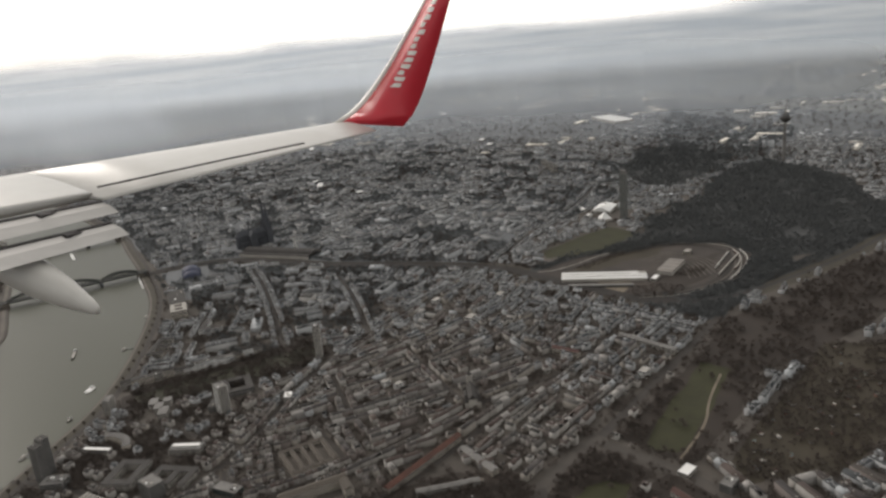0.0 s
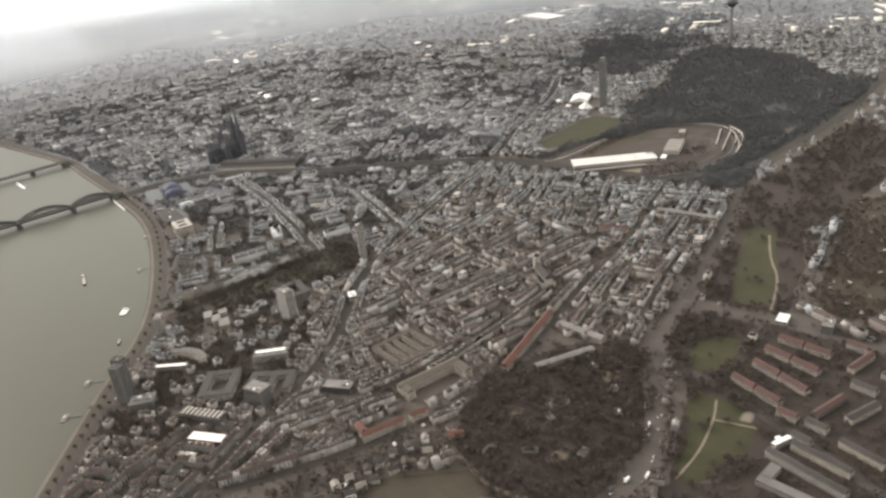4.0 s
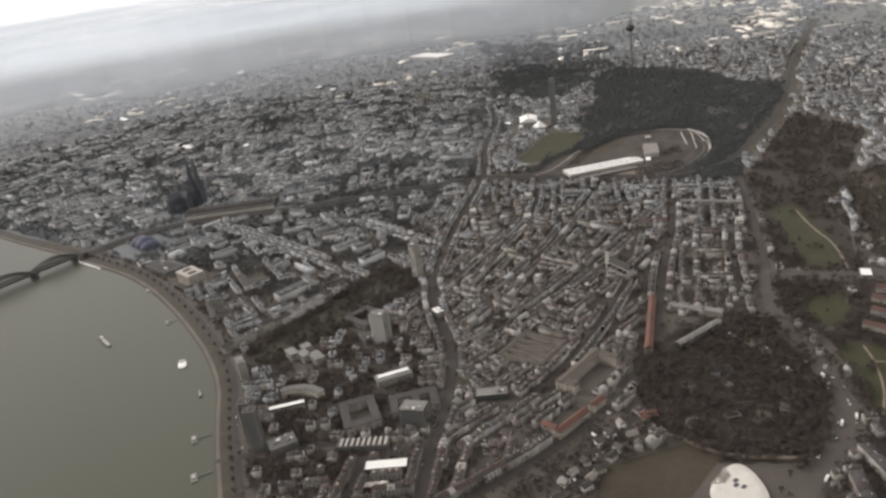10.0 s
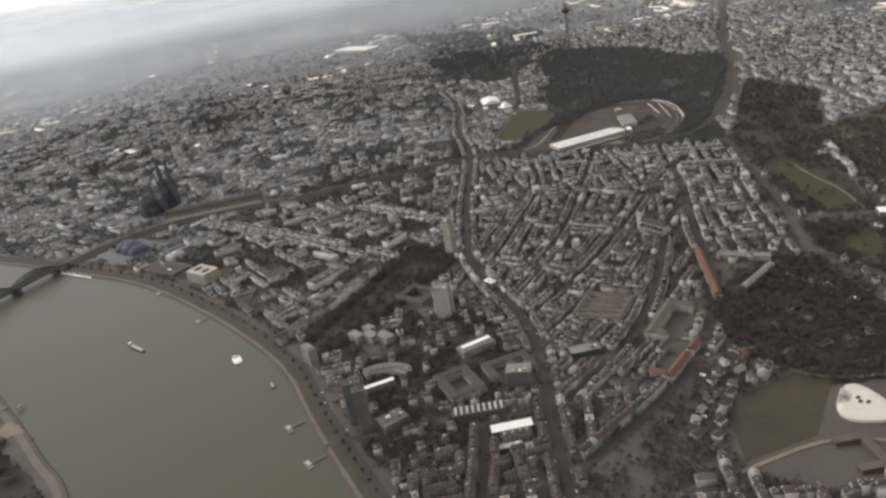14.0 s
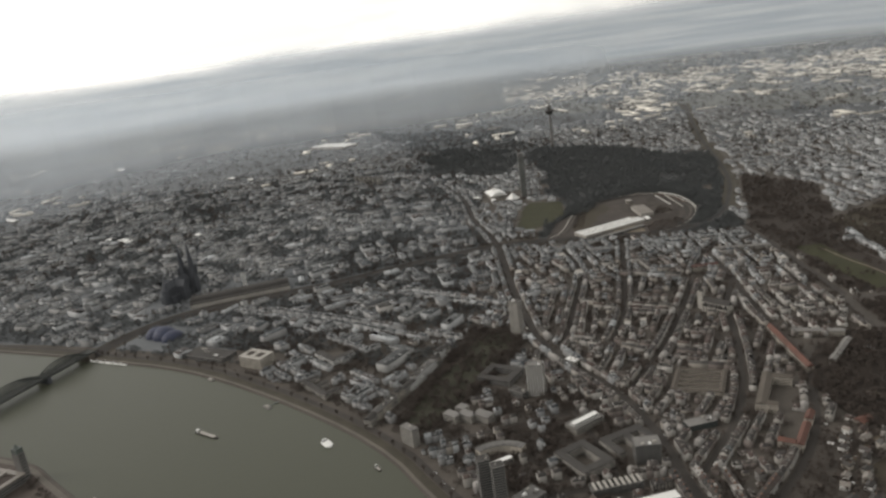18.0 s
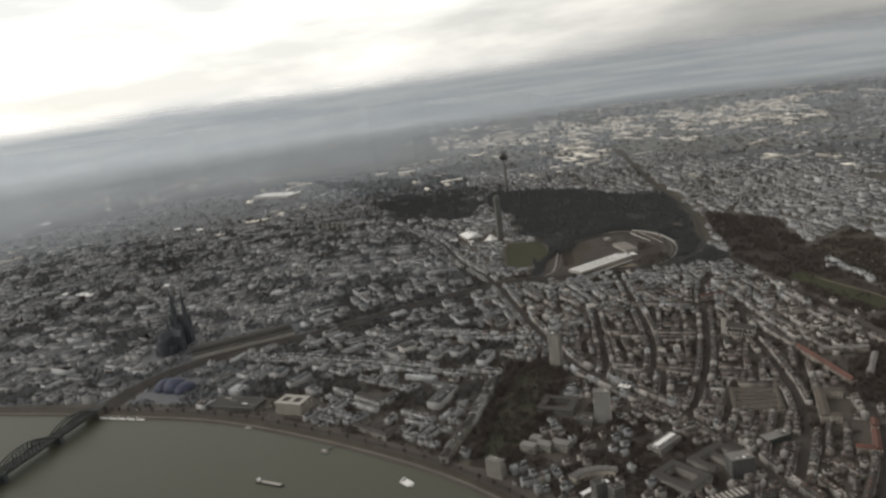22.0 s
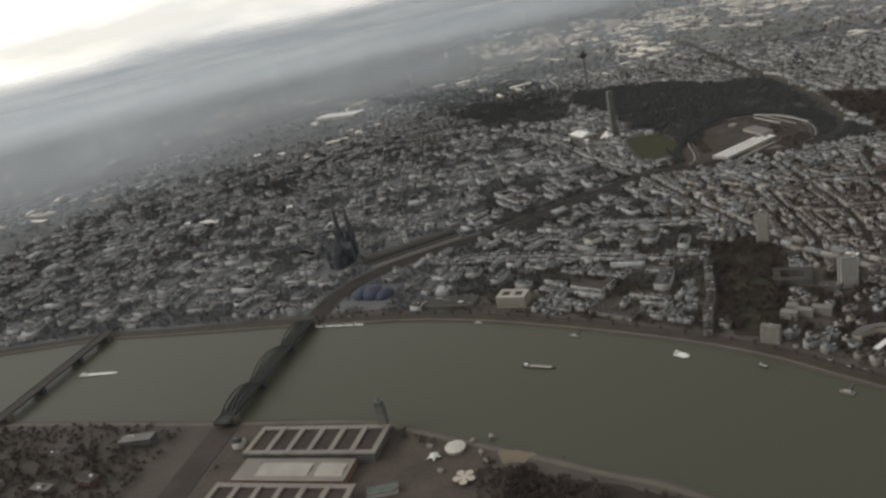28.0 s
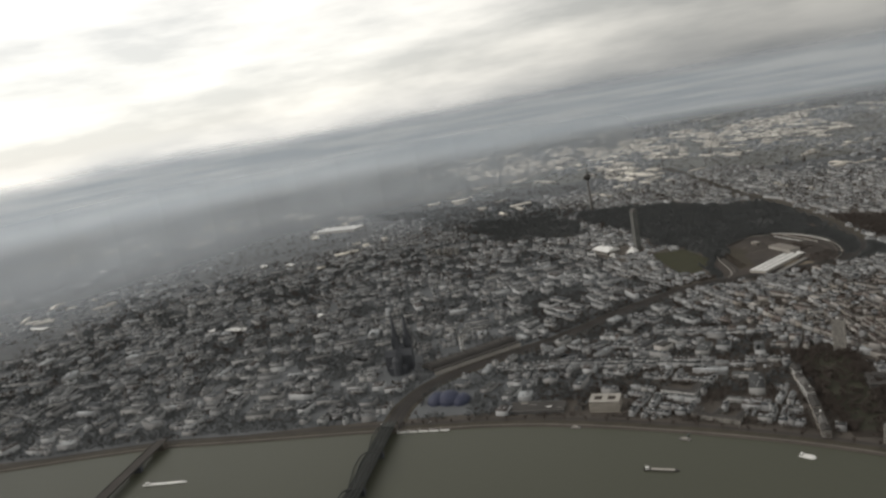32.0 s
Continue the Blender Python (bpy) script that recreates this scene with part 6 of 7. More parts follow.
ribbon("road", [(742, 35), (872, 32), (1100, 30), (1500, 10)], 24, -24, 0.7, "yard", label="railway embankment east of the bridge", category="railway", kind="structure")

# ---- exhibition grounds on the far bank ----
for k, (x, y, turn) in enumerate(((832, 221, -6), (961, 205, -6))):
    e = thing("exhibition_hall", x, y, 0, turn, "exhibition hall with six dark roof courts", "hall", "exhibition halls")
    part("wall", boxes((-33, 33, -104, 104, 0, 13)), "grey", e)
    for j in range(7):
        yy = -104 + 34 * j
        part("roof_wing", boxes((-33.4, 33.4, yy - 0.2, yy + 8, 13, 16)), "lightroof", e)
    part("roof_wing", boxes((-33.4, -25, -104, 104, 13.1, 15.6)), "lightroof", e)
    part("roof_wing", boxes((25, 33.4, -104, 104, 13.1, 15.6)), "lightroof", e)
    for j in range(6):
        yy = -96 + 34 * j
        part("court", boxes((-24.8, 24.8, yy + 0.2, yy + 25.6, 13.02, 13.3)), "court", e)
    slab_windows(e, 66, 208, 13, 3)
mid = thing("exhibition_hall", 893, 215, 0, -6, "middle hall with long light glass roof", "hall", "exhibition halls")
part("wall", boxes((-24, 24, -95, 80, 0, 10)), "brick", mid)
part("roof", gable(-14, 14, -60, 20, 10.4, 13), "pale", mid, "pale glass ridge roof")
part("roof", gable(-14, 14, 32, 72, 10.4, 13), "pale", mid, "pale glass ridge roof")
part("roof", boxes((-24, 24, -95, 80, 10, 10.4)), "lightroof", mid)
tw = thing("exhibition_tower", 803, 319, 0, -6, "grey-brown brick tower with green copper top", "tower")
part("wall", boxes((-6, 6, -6, 6, 0, 44)), "grey", tw)
part("top", boxes((-5.5, 5.5, -5.5, 5.5, 44, 52)), "steel", tw)
part("roof", cones((0, 0, 52, 58, 4, 0.3), n=8), "steel", tw)
for k in range(8):
    part("window", boxes((-4, 4, -6.1, 6.1, 4.6 + 5 * k, 6 + 5 * k)), "glass", tw)
disc = thing("round_stage", 860, 433, 0, 0, "round pale open-air stage roof", "stage")
part("drum", cones((0, 0, 0, 5, 13, 13), n=28), "pale", disc)
part("roof", cones((0, 0, 5, 7.5, 14.5, 5), n=28), "shell", disc)
star = thing("star_tent", 876, 406, 0, 10, "white star-shaped sail tent", "tent")
bm = bmesh.new()
ring = [bm.verts.new(((11 if k % 2 == 0 else 5) * math.cos(math.pi * k / 5), (11 if k % 2 == 0 else 5) * math.sin(math.pi * k / 5), 3 if k % 2 == 0 else 5)) for k in range(10)]
tip = bm.verts.new((0, 0, 10))
for k in range(10):
    bm.faces.new((ring[k], ring[(k + 1) % 10], tip))
part("sail", bm, "white", star)
part("mast", cones((0, 0, 0, 10.5, 0.3, 0.3), n=8), "steel", star)
for k in range(10):
    if k % 2 == 0:
        part("pole", cones((10.9 * math.cos(math.pi * k / 5), 10.9 * math.sin(math.pi * k / 5), 0, 3.1, 0.25, 0.25), n=6), "steel", star)
for k in range(6):
    a = 2 * math.pi * k / 5
    x, y = (925 + 10 * math.cos(a), 455 + 10 * math.sin(a)) if k < 5 else (925, 455)
    e = thing("flower_canopy", x, y, 0, 0, "round cream dance-floor canopy on one stem", "canopy", "flower canopies")
    part("stem", cones((0, 0, 0, 4, 0.5, 0.4), n=8), "pale", e)
    part("canopy", cones((0, 0, 4, 5.2, 3.2, 5.4), (0, 0, 5.2, 5.5, 5.4, 5.0), n=18), "yellow", e)
block("pool_building", "flat building with white framed roof", 939, 349, -78, 40, 16, 8, "white", "steel", 2, units=1)
sheet("ground", rough([(868, 494), (896, 500), (900, 528), (882, 545)], 6, 4, 12), 0.3, "gravel", label="sandy ground beside the dance pavilion", category="sand", kind="structure")
for k, (x, y) in enumerate(((845, 455), (838, 480), (872, 470), (890, 480), (905, 420), (850, 395))):
    block("kiosk", "small pale park kiosk", x, y, 15 * k, 8, 5, 4, "pale", "lightroof", 1, "kiosk", 0, 1.2, "park kiosks")


# ---- boats ----
def boat(name, label, x, y, turn, L, W, deck="white", cabin=True):
    e = thing(name, x, y, -2.5, turn, label, "boat")
    bm = bmesh.new()
    low, top = [], []
    for u, v in ((-0.5, -0.35), (-0.45, -0.5), (0.3, -0.5), (0.44, -0.28), (0.5, 0), (0.44, 0.28), (0.3, 0.5), (-0.45, 0.5), (-0.5, 0.35)):
        low.append(bm.verts.new((u * L * 0.97, v * W * 0.8, -0.6)))
        top.append(bm.verts.new((u * L, v * W, 1.6)))
    for k in range(9):
        bm.faces.new((low[k], low[(k + 1) % 9], top[(k + 1) % 9], top[k]))
    bm.faces.new(top)
    part("hull", bm, "darkroof" if deck != "white" else "white", e)
    part("hatch", boxes((-0.28 * L, 0.36 * L, -0.36 * W, 0.36 * W, 1.6, 2.4)), deck, e)
    if cabin:
        part("wheelhouse", boxes((-0.44 * L, -0.34 * L, -0.32 * W, 0.32 * W, 1.6, 5)), "white", e)
        part("window", boxes((-0.445 * L, -0.335 * L, -0.33 * W, 0.33 * W, 3.4, 4.4)), "glass", e)
    part("mast", cones((0.42 * L, 0, 1.6, 5, 0.2, 0.1), n=6), "steel", e)
    return e


boat("cargo_barge", "long pale cargo barge under way on the river", 658, 538, 73, 56, 8, "pale")
boat("cargo_barge", "long white cargo barge near the road bridge", 517, -372, 87, 95, 9, "white")
boat("restaurant_boat", "white and green restaurant boat moored off the quay", 664, 754, 50, 24, 13, "white")
e = boat("small_ferry", "small grey ferry at its landing stage", 716, 858, 50, 13, 5, "pale")
for k in range(5):
    boat("passenger_boat", "white passenger boat moored along the quay", 414 + 3.0 * k, 80 + 22 * k, 80, 21, 5, "white")
for x, y, a in ((560, 597, -30), (470, 420, -20), (790, 945, -35), (845, 1010, -35)):
    e = thing("landing_stage", x, y, -2.4, a, "dark landing stage with gangway at the quay", "landing stage")
    part("pontoon", boxes((4, 12, -9, 9, -0.4, 1.2)), "grey", e)
    part("gangway", boxes((-14, 4, -1, 1, 1.0, 1.5)), "steel", e)
    part("shelter", boxes((6, 10, -4, 4, 1.2, 3.4)), "pale", e)

# ---- loose blocks on the far bank south of the railway ----
g = random.Random(5)
for k in range(14):
    x, y = 780 + 90 * (k % 4) + g.uniform(-20, 20), -120 - 110 * (k // 4) + g.uniform(-25, 25)
    block("office_block", "dark flat-roofed block among bare trees", x, y, g.uniform(70, 100), g.uniform(28, 60), g.uniform(14, 24), g.uniform(9, 20), g.choice(["grey", "brick", "pale"]), g.choice(["darkroof", "grey"]), 4, units=2)


# ---- nearest houses, one by one ----
M["wall_single"] = material("house_plaster", W, (0.75, 0.75, 0.75), scale=0.05, hues=WALL_HUES, objrand=1)
M["roof_single"] = material("house_tiles", W, (0.7, 0.7, 0.7), scale=0.08, hues=ROOF_HUES, objrand=1)


def house(width, height, rise):
    """A town house: walls, roof, chimney, dormers, windows on both fronts, a door."""
    e = thing("town_house", 0, 0, 0, 0, "plastered town house with dark pitched roof in a row" if rise else "plastered town house with flat felt roof in a row", "house", "town houses")
    d = 4.9
    part("wall", boxes((-width / 2, width / 2, -d, d, 0, height)), "wall_single", e)
    if rise:
        part("roof", gable(-width / 2, width / 2, -d, d, height, height + rise, 0.25) if width > 2 * d else gable_across(width, d, height, rise), "roof_single", e)
        for side in (-1, 1):
            part("dormer", boxes((-1.4, 1.4, min(side * 2.6, side * 4.2), max(side * 2.6, side * 4.2), height + 0.3, height + 1.9)), "roof_single", e)
    else:
        part("roof", boxes((-width / 2 - 0.2, width / 2 + 0.2, -d - 0.2, d + 0.2, height, height + 0.6)), "roof_single", e)
        part("stair_head", boxes((-2, 1, -1.5, 1.5, height + 0.6, height + 3)), "wall_single", e)
    x = width / 2 - 1.2
    part("chimney", boxes((x - 0.6, x + 0.6, -1, 1, height + 0.3, height + max(rise, 1.5) + 1.4)), "brick", e)
    for side in (-1, 1):
        for k in range(3):
            z = 0.5 + (height - 0.8) / 3 * k
            for u in (-width / 4, width / 4):
                part("window", boxes((u - 0.9, u + 0.9, side * d - 0.1, side * d + 0.1, z + 0.6, z + 2.0)), "glass", e)
    part("door", boxes((-0.6, 0.6, -d - 0.12, -d + 0.05, 0, 2.4)), "darkroof", e)
    return e


def gable_across(width, d, z, rise):
    """A pitched roof whose ridge runs along the street."""
    bm = bmesh.new()
    w = width / 2
    v = [bm.verts.new(p) for p in ((-w, -d - 0.3, z), (w, -d - 0.3, z), (w, d + 0.3, z), (-w, d + 0.3, z), (-w, 0, z + rise), (w, 0, z + rise))]
    for f in ((0, 1, 5, 4), (2, 3, 4, 5), (1, 2, 5), (3, 0, 4), (3, 2, 1, 0)):
        bm.faces.new([v[i] for i in f])
    return bm


designs = {}
for row in NEAR:
    x, y, a, w, dep, h, rh, _ = row
    key = (min((7.5, 9, 10.5), key=lambda q: abs(q - w)), min((7.5, 9, 10.5), key=lambda q: abs(q - h)), 3.2 if rh else 0.0)
    place = pose(x * K, y * K, 0, 0, 0, a)
    if key in designs:
        copy_thing(designs[key], place)
    else:
        designs[key] = house(*key)
        designs[key].matrix_basis = place

# ---- single trees along the river road and the park edges ----


def tree():
    e = thing("plane_tree", 0, 0, 0, 0, "bare winter tree with brown twigs", "tree", "street trees")
    g = random.Random(4)
    part("trunk", cones((0, 0, 0, 5, 0.45, 0.28), n=7), "bark", e)
    bm = bmesh.new()
    for k in range(7):
        a, t = k * 0.9, g.uniform(0.5, 0.9)
        m = Matrix.Translation((0, 0, 4.4)) @ Matrix.Rotation(a, 4, "Z") @ Matrix.Rotation(t, 4, "Y") @ Matrix.Translation((0, 0, 2))
        bmesh.ops.create_cone(bm, cap_ends=False, segments=5, radius1=0.22, radius2=0.05, depth=4.4, matrix=m)
    part("branchwork", bm, "bark", e)
    bm = bmesh.new()
    for _ in range(150):
        a, b, q = g.uniform(0, 6.283), g.uniform(-1, 1), g.random() ** 0.5
        c = Vector((math.cos(a) * math.sqrt(1 - b * b) * 3.6 * q, math.sin(a) * math.sqrt(1 - b * b) * 3.6 * q, 7 + b * 3.2 * q))
        bm.faces.new([bm.verts.new(c + Vector((g.gauss(0, 0.5), g.gauss(0, 0.5), g.gauss(0, 0.5)))) for _ in range(3)])
    part("crown", bm, "twigs", e)
    return e


spots = []
for k in range(60):
    q = 0.36 + 0.0077 * k
    i = q * (len(west) - 1)
    j, fr = int(i), i - int(i)
    (ax, ay), (bx, by) = west[j], west[min(j + 1, len(west) - 1)]
    d = math.hypot(bx - ax, by - ay) or 1
    spots.append((ax + (bx - ax) * fr - (by - ay) / d * 20.5, ay + (by - ay) * fr + (bx - ax) / d * 20.5))
for (ax, ay), (bx, by) in zip(smooth(ROADS[0][2]), smooth(ROADS[0][2])[1:]):
    d = math.hypot(bx - ax, by - ay) or 1
    for s in (-1, 1):
        spots.append((ax - s * (by - ay) / d * 21, ay + s * (bx - ax) / d * 21))
first = None
for k, (x, y) in enumerate(spots):
    m = pose(x * K, y * K, 0, 0, 0, (k * 47) % 360)
    if first is None:
        first = tree()
        first.matrix_basis = m
    else:
        copy_thing(first, m)


# ---- vehicles ----
def car(colour, label, L=4.4, Wd=1.9, tall=False):
    e = thing("car" if not tall else "truck", 0, 0, 0, 0, label, "car" if not tall else "truck", "vehicles on the roads")
    part("body", boxes((-L / 2, L / 2, -Wd / 2, Wd / 2, 0.35, 1.0 if not tall else 1.2)), colour, e)
    if tall:
        part("cargo_box", boxes((-L / 2, L / 2 - 2.2, -Wd / 2, Wd / 2, 1.2, 3.6)), colour, e)
        part("cab", boxes((L / 2 - 2, L / 2, -Wd / 2, Wd / 2, 1.2, 2.8)), colour, e)
    else:
        part("cabin", boxes((-L * 0.32, L * 0.2, -Wd * 0.42, Wd * 0.42, 1.0, 1.5)), "glass", e)
    part("running_gear", boxes((-L * 0.36, -L * 0.2, -Wd / 2 + 0.05, Wd / 2 - 0.05, 0, 0.6), (L * 0.2, L * 0.36, -Wd / 2 + 0.05, Wd / 2 - 0.05, 0, 0.6)), "darkroof", e)
    return e


kinds = [car("white", "white car on the asphalt road"), car("steel", "dark grey car on the asphalt road"), car("pale", "silver car on the asphalt road"),
         car("white", "white truck on the asphalt road", 9, 2.5, True), car("red", "red car on the asphalt road")]
g = random.Random(11)
used = set()
lanes = [(smooth(ROADS[0][2]), (-9, -5, 5, 9), 44), (west, (28, 31, 34), 26), (smooth(ROADS[3][2]), (-7, 7), 22), (smooth(ROADS[4][2]), (-7, 7), 12)]
for line, offs, count in lanes:
    for _ in range(count):
        j = g.randrange(int(len(line) * 0.3), len(line) - 2)
        (ax, ay), (bx, by) = line[j], line[j + 1]
        d, fr, o = math.hypot(bx - ax, by - ay) or 1, g.random(), g.choice(offs)
        x, y = ax + (bx - ax) * fr - (by - ay) / d * o, ay + (by - ay) * fr + (bx - ax) / d * o
        k = g.choice([0, 0, 1, 1, 2, 2, 3, 4])
        m = pose(x * K, y * K, 0.38 * K, 0, 0, math.degrees(math.atan2(by - ay, bx - ax)))
        if k in used:
            copy_thing(kinds[k], m)
        else:
            used.add(k)
            kinds[k].matrix_basis = m

# villas in gardens between the street and the field
for k in range(17):
    q = k // 2 / 8
    x, y = 572 + 165 * q + g.uniform(-6, 6), (1443 if k % 2 else 1466) - 20 * q + g.uniform(-4, 4) + (0 if q < 0.9 else 6)
    e = thing("villa", x, y, 0, 62 + g.uniform(-12, 12) + 90 * g.randrange(2), g.choice(["white plastered villa with dark pitched roof in a garden", "cream villa with pale gable and tiled roof"]), "house", "villas beside the field")
    a, b, h = g.uniform(9, 13), g.uniform(8, 10), g.uniform(5, 6.5)
    part("wall", boxes((-a / 2, a / 2, -b / 2, b / 2, 0, h)), g.choice(["white", "yellow", "pale"]), e)
    part("roof", gable(-a / 2, a / 2, -b / 2, b / 2, h, h + 3.4), g.choice(["darkroof", "roof_single", "darkroof", "lightroof"]), e)
    part("chimney", boxes((a / 4, a / 4 + 1, -0.5, 0.5, h + 1, h + 4.4)), "brick", e)
    for side in (-1, 1):
        for u in (-a / 4, a / 4):
            part("window", boxes((u - 0.8, u + 0.8, side * b / 2 - 0.1, side * b / 2 + 0.1, 1.2, 2.8)), "glass", e)

# garden sheds beside the zoo
for k in range(10):
    x, y = 560 + g.uniform(-14, 135), 1438 - g.uniform(-18, 16)
    e = thing("garden_shed", x, y, 0, g.uniform(0, 180), "small allotment shed with pale roof", "shed", "allotment sheds")
    a, b, h = g.uniform(3, 6), g.uniform(2.5, 4), g.uniform(2.2, 3)
    part("wall", boxes((-a / 2, a / 2, -b / 2, b / 2, 0, h)), g.choice(["brick", "pale", "grey"]), e)
    part("roof", gable(-a / 2, a / 2, -b / 2, b / 2, h, h + 1.2), g.choice(["white", "pale", "darkroof", "lightroof"]), e)

for k in range(60):
    q, r_ = g.random(), g.random()
    x, y = -440 + 470 * q, 1590 + 105 * q + (150 - 100 * q) * r_
    e = thing("garden_shed", x, y, 0, g.uniform(0, 180), "small allotment shed with pale roof", "shed", "allotment sheds")
    a, b, h = g.uniform(3, 7), g.uniform(2.5, 4.5), g.uniform(2.2, 3)
    part("wall", boxes((-a / 2, a / 2, -b / 2, b / 2, 0, h)), g.choice(["brick", "pale", "grey"]), e)
    part("roof", gable(-a / 2, a / 2, -b / 2, b / 2, h, h + 1.2), g.choice(["grey", "rust", "darkroof", "steel", "darkroof", "pale"]), e)

# park paths
for pts, w in (([(453, 1708), (397, 1707), (334, 1692), (302, 1678)], 3), ([(338, 1694), (324, 1738)], 3), ([(60, 1640), (-40, 1610), (-100, 1570), (-190, 1530)], 4),
               ([(560, 1640), (590, 1560), (560, 1490), (640, 1440)], 6), ([(690, 1640), (690, 1560), (770, 1470)], 5)):
    ribbon("path", smooth(pts), w / 2, -w / 2, 0.62, "gravel", label="pale gravel path through the park", category="path", kind="structure")

# enclosures, pools and walks of the zoo
for x, y, r, mat, what in ((333, 1548, 13, "gravel", "sandy animal enclosure among the trees"), (420, 1528, 16, "glass", "dark pond in the zoo"), (470, 1500, 11, "gravel", "sandy animal enclosure among the trees"),
                           (500, 1590, 14, "gravel", "sandy animal enclosure among the trees"), (300, 1490, 9, "gravel", "small sandy yard between bare trees"), (540, 1520, 10, "field", "brown paddock among the trees"), (347, 1568, 10, "gravel", "sandy animal enclosure among the trees"), (312, 1721, 10, "sand", "round sandy playground beside the lawn")):
    ring = [(x + r * (1 + 0.2 * math.sin(3 * a + x)) * math.cos(a), y + r * 0.7 * (1 + 0.2 * math.cos(2 * a + y)) * math.sin(a)) for a in [math.pi * k / 10 for k in range(20)]]
    sheet("ground", ring, 0.66, mat, label=what, category="enclosure", kind="structure")
    ribbon("path", ring + ring[:1], 1.4, -1.4, 0.7, "quay", label="pale walk round an enclosure", category="path", kind="structure")
for x, y, turn, L, W_ in ((358, 1570, 20, 16, 9), (452, 1540, 70, 14, 8), (515, 1560, 130, 18, 9), (395, 1600, 40, 12, 8), (330, 1520, 100, 13, 8), (480, 1610, 10, 15, 9)):
    block("zoo_house", "low brown animal house among the trees", x, y, turn, L, W_, 6, "brick", "darkroof", 1, "animal house", 1)

# ---- aircraft wing ----
# span along x, forward along y, up along z; only the outer wing shows
M["wing_skin"] = material("aircraft_grey_paint", (0.62, 0.61, 0.58), (0.54, 0.53, 0.5), rough=0.32, scale=0.8, fine=6, bump=0.03, spec=0.5)
M["wing_flap"] = material("aircraft_flap_paint", (0.46, 0.45, 0.43), (0.38, 0.37, 0.355), rough=0.5, scale=0.8, fine=6, bump=0.03, spec=0.4)
M["wing_red"] = material("aircraft_red_paint", (0.62, 0.03, 0.05), (0.54, 0.025, 0.04), rough=0.3, scale=0.8, fine=6, bump=0.02, spec=0.5)
M["wing_white"] = material("aircraft_white_paint", (0.86, 0.84, 0.8), (0.78, 0.76, 0.72), rough=0.35, scale=0.8, fine=6, bump=0.02, spec=0.5)
M["wing_dark"] = material("seal_dark_rubber", (0.05, 0.045, 0.045), (0.03, 0.028, 0.028), rough=0.7, scale=1, fine=6)
wing = thing("aircraft_wing", 0, 0, 0, 0, "grey airliner wing with red winglet and lowered flaps", "aircraft wing")
_w = (803.618, 2178.792, 589.572, 5.409, 2.506, -159.827)
wing.matrix_basis = pose(_w[0] * K, _w[1] * K, _w[2] * K, *_w[3:])
DIHEDRAL = 0.118


def lead(s):
    return -0.558 * (s - 1.9)


def trail(s):
    return -9.187 - 0.232 * (s - 16.8)


def section(s, y0, y1, thick, drop=0.0, n=7, cut=1.0):
    """Points round an aerofoil from the leading edge y0 over the top to the trailing edge y1 and back below, or to a share of its chord."""
    top, low = [], []
    for k in range(n):
        q = (0.5 - 0.5 * math.cos(math.pi * k / (n - 1))) * cut
        t = thick * (2.6 * math.sqrt(q) * (1 - q) + 0.02)
        y = y0 + (y1 - y0) * q
        top.append((s, y, DIHEDRAL * s - drop * q + t * 0.3))
        low.append((s, y, DIHEDRAL * s - drop * q - t * 0.7))
    return top + low[::-1][1:-1]


def loft(rings, caps=True):
    bm = bmesh.new()
    rows = [[bm.verts.new(p) for p in ring] for ring in rings]
    for a, b in zip(rows, rows[1:]):
        for k in range(len(a)):
            bm.faces.new((a[k], a[(k + 1) % len(a)], b[(k + 1) % len(b)], b[k]))
    if caps:
        bm.faces.new(rows[0])
        bm.faces.new(rows[-1])
    bmesh.ops.recalc_face_normals(bm, faces=bm.faces)
    return bm


def smooth_part(ob):
    ob.data.polygons.foreach_set("use_smooth", [True] * len(ob.data.polygons))
    return ob


inner = [section(s, lead(s), trail(s), 0.3 - 0.012 * (s - 11), 0.05, cut=(-6.85 - 0.45 * (s - 9.8) - lead(s)) / (trail(s) - lead(s))) for s in (8.6, 9.4, 10.2, 11.0)]
outer = [section(s, lead(s), trail(s), 0.3 - 0.012 * (s - 11), 0.05) for s in (11.0, 12.5, 14.0, 15.4, 16.3)]
smooth_part(part("inner_panel", loft(inner), "wing_skin", wing, "pale grey inner wing skin"))
smooth_part(part("outer_panel", loft(outer), "wing_skin", wing, "pale grey outer wing skin"))
part("aileron_gap", loft([[(s, y + dy, DIHEDRAL * s + dz) for dy, dz in ((0.02, 0.075), (-0.02, 0.075), (-0.02, 0.05), (0.02, 0.05))] for s, y in ((11.1, -7.4), (13.15, -8.1), (14.6, -8.66))]), "wing_dark", wing, "dark aileron hinge line")
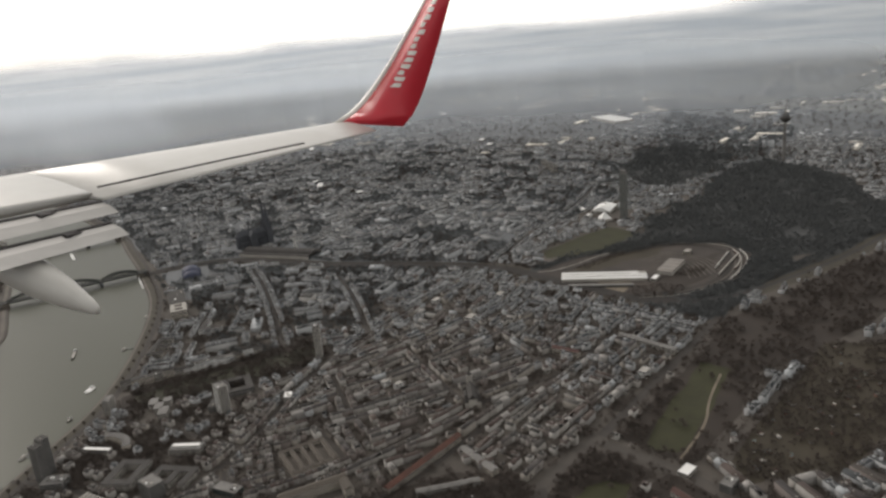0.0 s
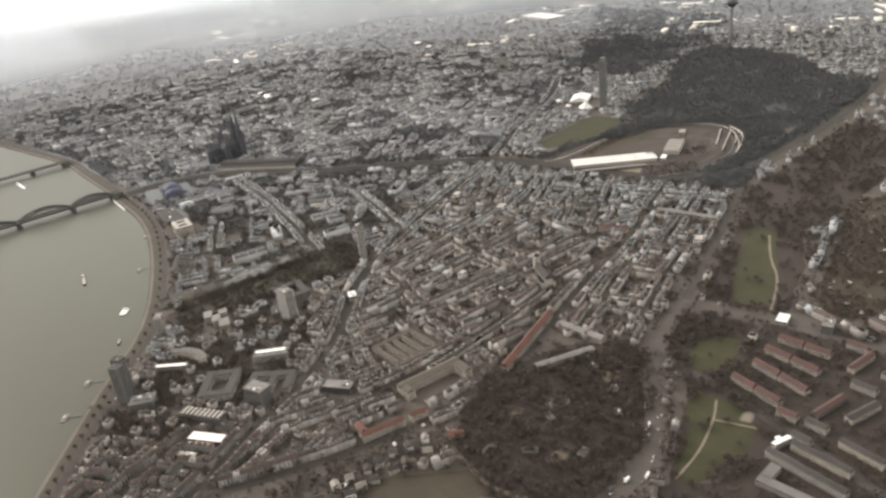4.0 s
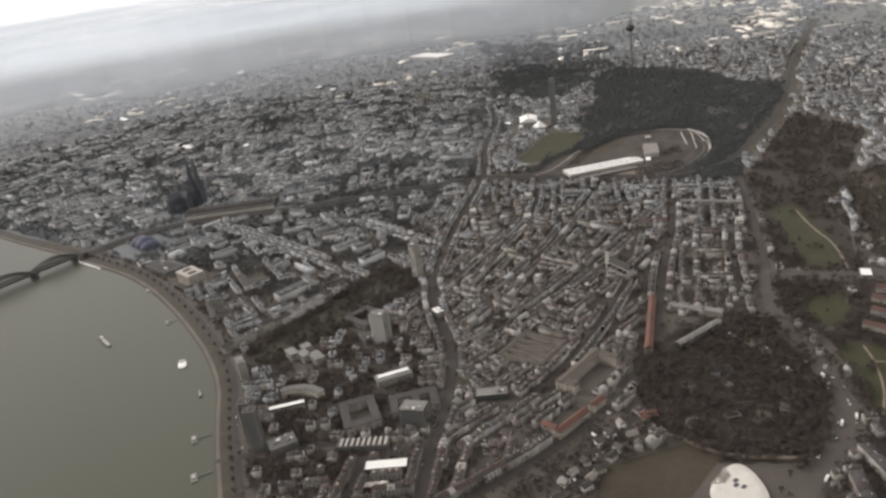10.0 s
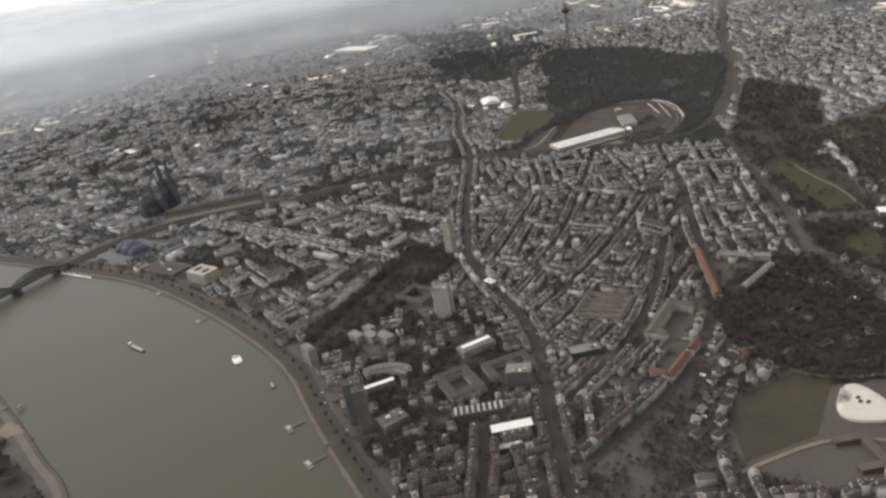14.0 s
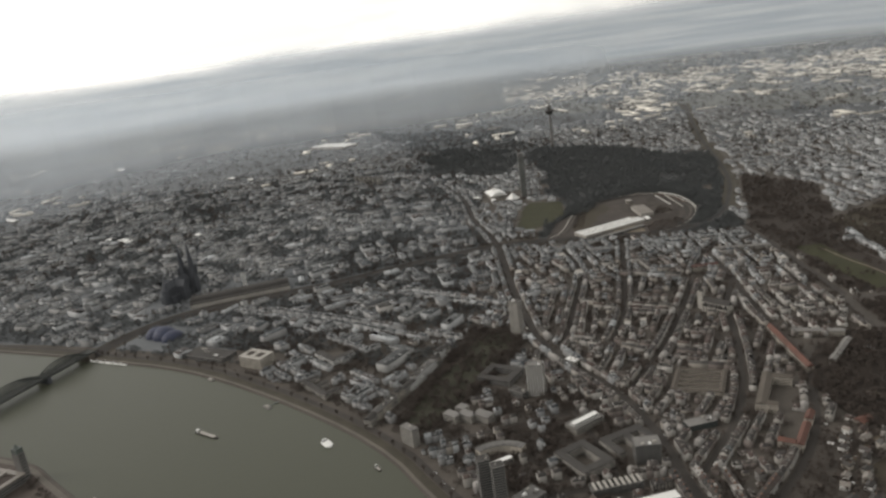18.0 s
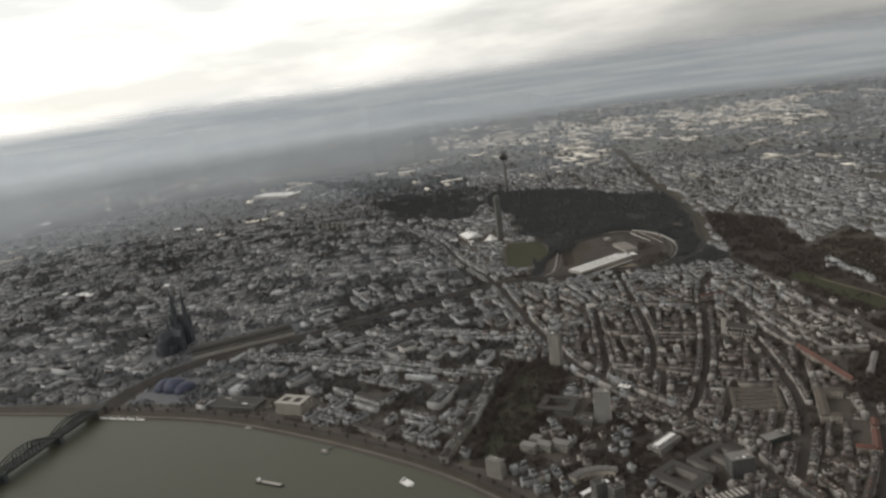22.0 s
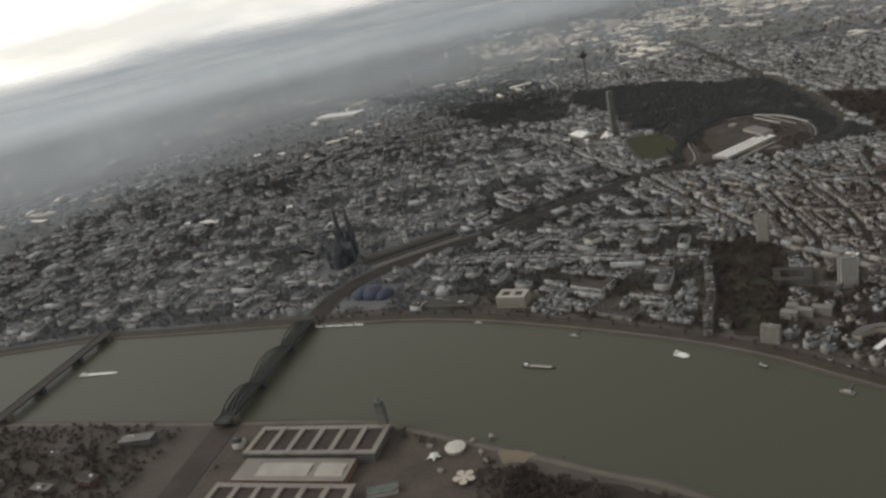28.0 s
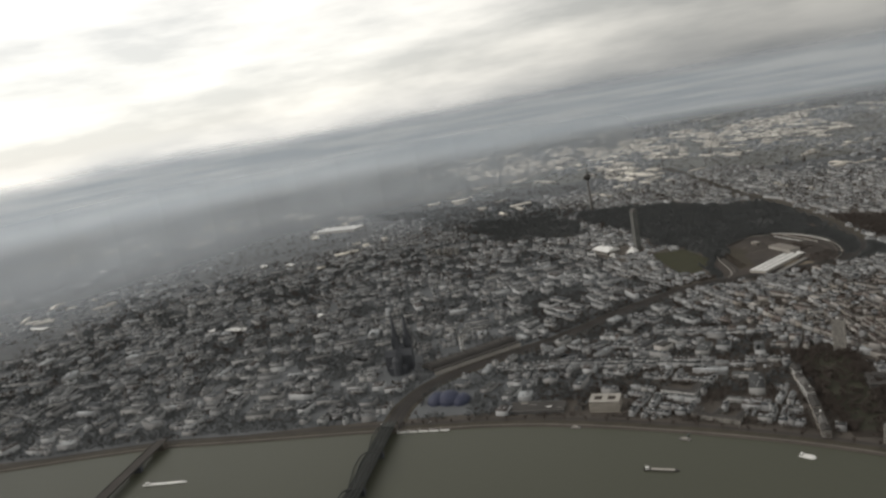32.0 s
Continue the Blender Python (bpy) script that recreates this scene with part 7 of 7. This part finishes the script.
for y0, slope, drop, depth in ((-7.0, 0.78, 0.16, 0.62), (-7.75, 0.62, 0.36, 0.6)):
    rings = []
    for s in (8.6, 9.4, 10.2, 11.0 - 0.2 * (drop > 0.3)):
        a = y0 - slope * 0.6 * (s - 9.6)
        b = a - depth + 0.12 * (s - 9.6)
        rings.append([(s, a, DIHEDRAL * s - drop + 0.04), (s, (a + b) / 2, DIHEDRAL * s - drop + 0.02), (s, b, DIHEDRAL * s - drop - 0.06), (s, (a + b) / 2, DIHEDRAL * s - drop - 0.06), (s, a, DIHEDRAL * s - drop - 0.03)])
    flap = part("flap", loft(rings), "wing_flap", wing, "lowered grey flap panel")
    part("flap_gap", loft([[(q[0][0], q[0][1] + 0.06, q[0][2] + 0.02), (q[0][0], q[0][1] - 0.02, q[0][2] + 0.02), (q[0][0], q[0][1] - 0.02, q[0][2] - 0.08), (q[0][0], q[0][1] + 0.06, q[0][2] - 0.08)] for q in rings]), "wing_dark", flap)
    part("hinge", loft([[(s, rings[2][0][1] - 0.02, rings[2][0][2] + 0.03), (s, rings[2][0][1] - 0.16, rings[2][0][2] + 0.02), (s, rings[2][0][1] - 0.16, rings[2][0][2] - 0.04), (s, rings[2][0][1] - 0.02, rings[2][0][2] - 0.04)] for s in (10.1, 10.35)]), "wing_dark", flap)
rings = []
for y, r, z in ((-6.4, 0.12, 0.55), (-7.2, 0.3, 0.45), (-8.0, 0.33, 0.38), (-8.7, 0.24, 0.27), (-9.25, 0.12, 0.17), (-9.4, 0.07, 0.14)):
    rings.append([(9.45 + (-y - 6.4) * 0.09 + r * 0.75 * math.cos(2 * math.pi * k / 10), y, z + r * math.sin(2 * math.pi * k / 10)) for k in range(10)])
smooth_part(part("flap_fairing", loft(rings), "wing_skin", wing, "grey canoe-shaped flap track fairing"))


def blade(q0, q1, front, back, off=0.0):
    """A strip of the winglet between two heights and two shares of its chord."""
    rows = []
    for k in range(11):
        q = q0 + (q1 - q0) * k / 10
        z = DIHEDRAL * 16.5 + 2.66 * (0.86 * q + 0.14 * q * q)
        y0 = lead(16.2) + (-9.7 - lead(16.2)) * q ** 0.95
        y1 = trail(16.85) - 0.24 + (-10.2 - trail(16.85)) * q
        a, b = y0 + (y1 - y0) * front, y0 + (y1 - y0) * back
        bend = 0.33 * (1 - math.exp(-9 * q)) + 0.42 * q
        sa, sb = 16.2 + 0.5 * front * (1 - q) + bend * (1.35 - 0.35 * front), 16.2 + 0.5 * back * (1 - q) + bend * (1.35 - 0.35 * back)
        sm = (sa + sb) / 2
        rows.append([(sa - 0.03 - off, a, z), (sm - 0.045 - off, (a + b) / 2, z), (sb - 0.015 - off, b, z), (sb + 0.015, b, z), (sm + 0.045, (a + b) / 2, z), (sa + 0.03, a, z)])
    return loft(rows)


winglet = smooth_part(part("winglet", blade(0, 1, 0.12, 1.0), "wing_red", wing, "bright red upturned winglet"))
smooth_part(part("leading_edge", blade(0, 0.97, 0.0, 0.12), "wing_white", winglet, "white winglet leading edge"))
for k in range(13):
    q = 0.32 + 0.05 * k
    part("lettering_bar", blade(q, q + 0.034, 0.36, 0.66 - 0.1 * (k in (2, 6, 7, 9)), 0.012), "wing_white", winglet, "white bar of the winglet lettering")
part("tip_light", cones((16.9, trail(16.9) - 0.05, DIHEDRAL * 16.8 - 0.05, DIHEDRAL * 16.8 + 0.12, 0.05, 0.04), n=8), "wing_white", wing, "small white tip light")
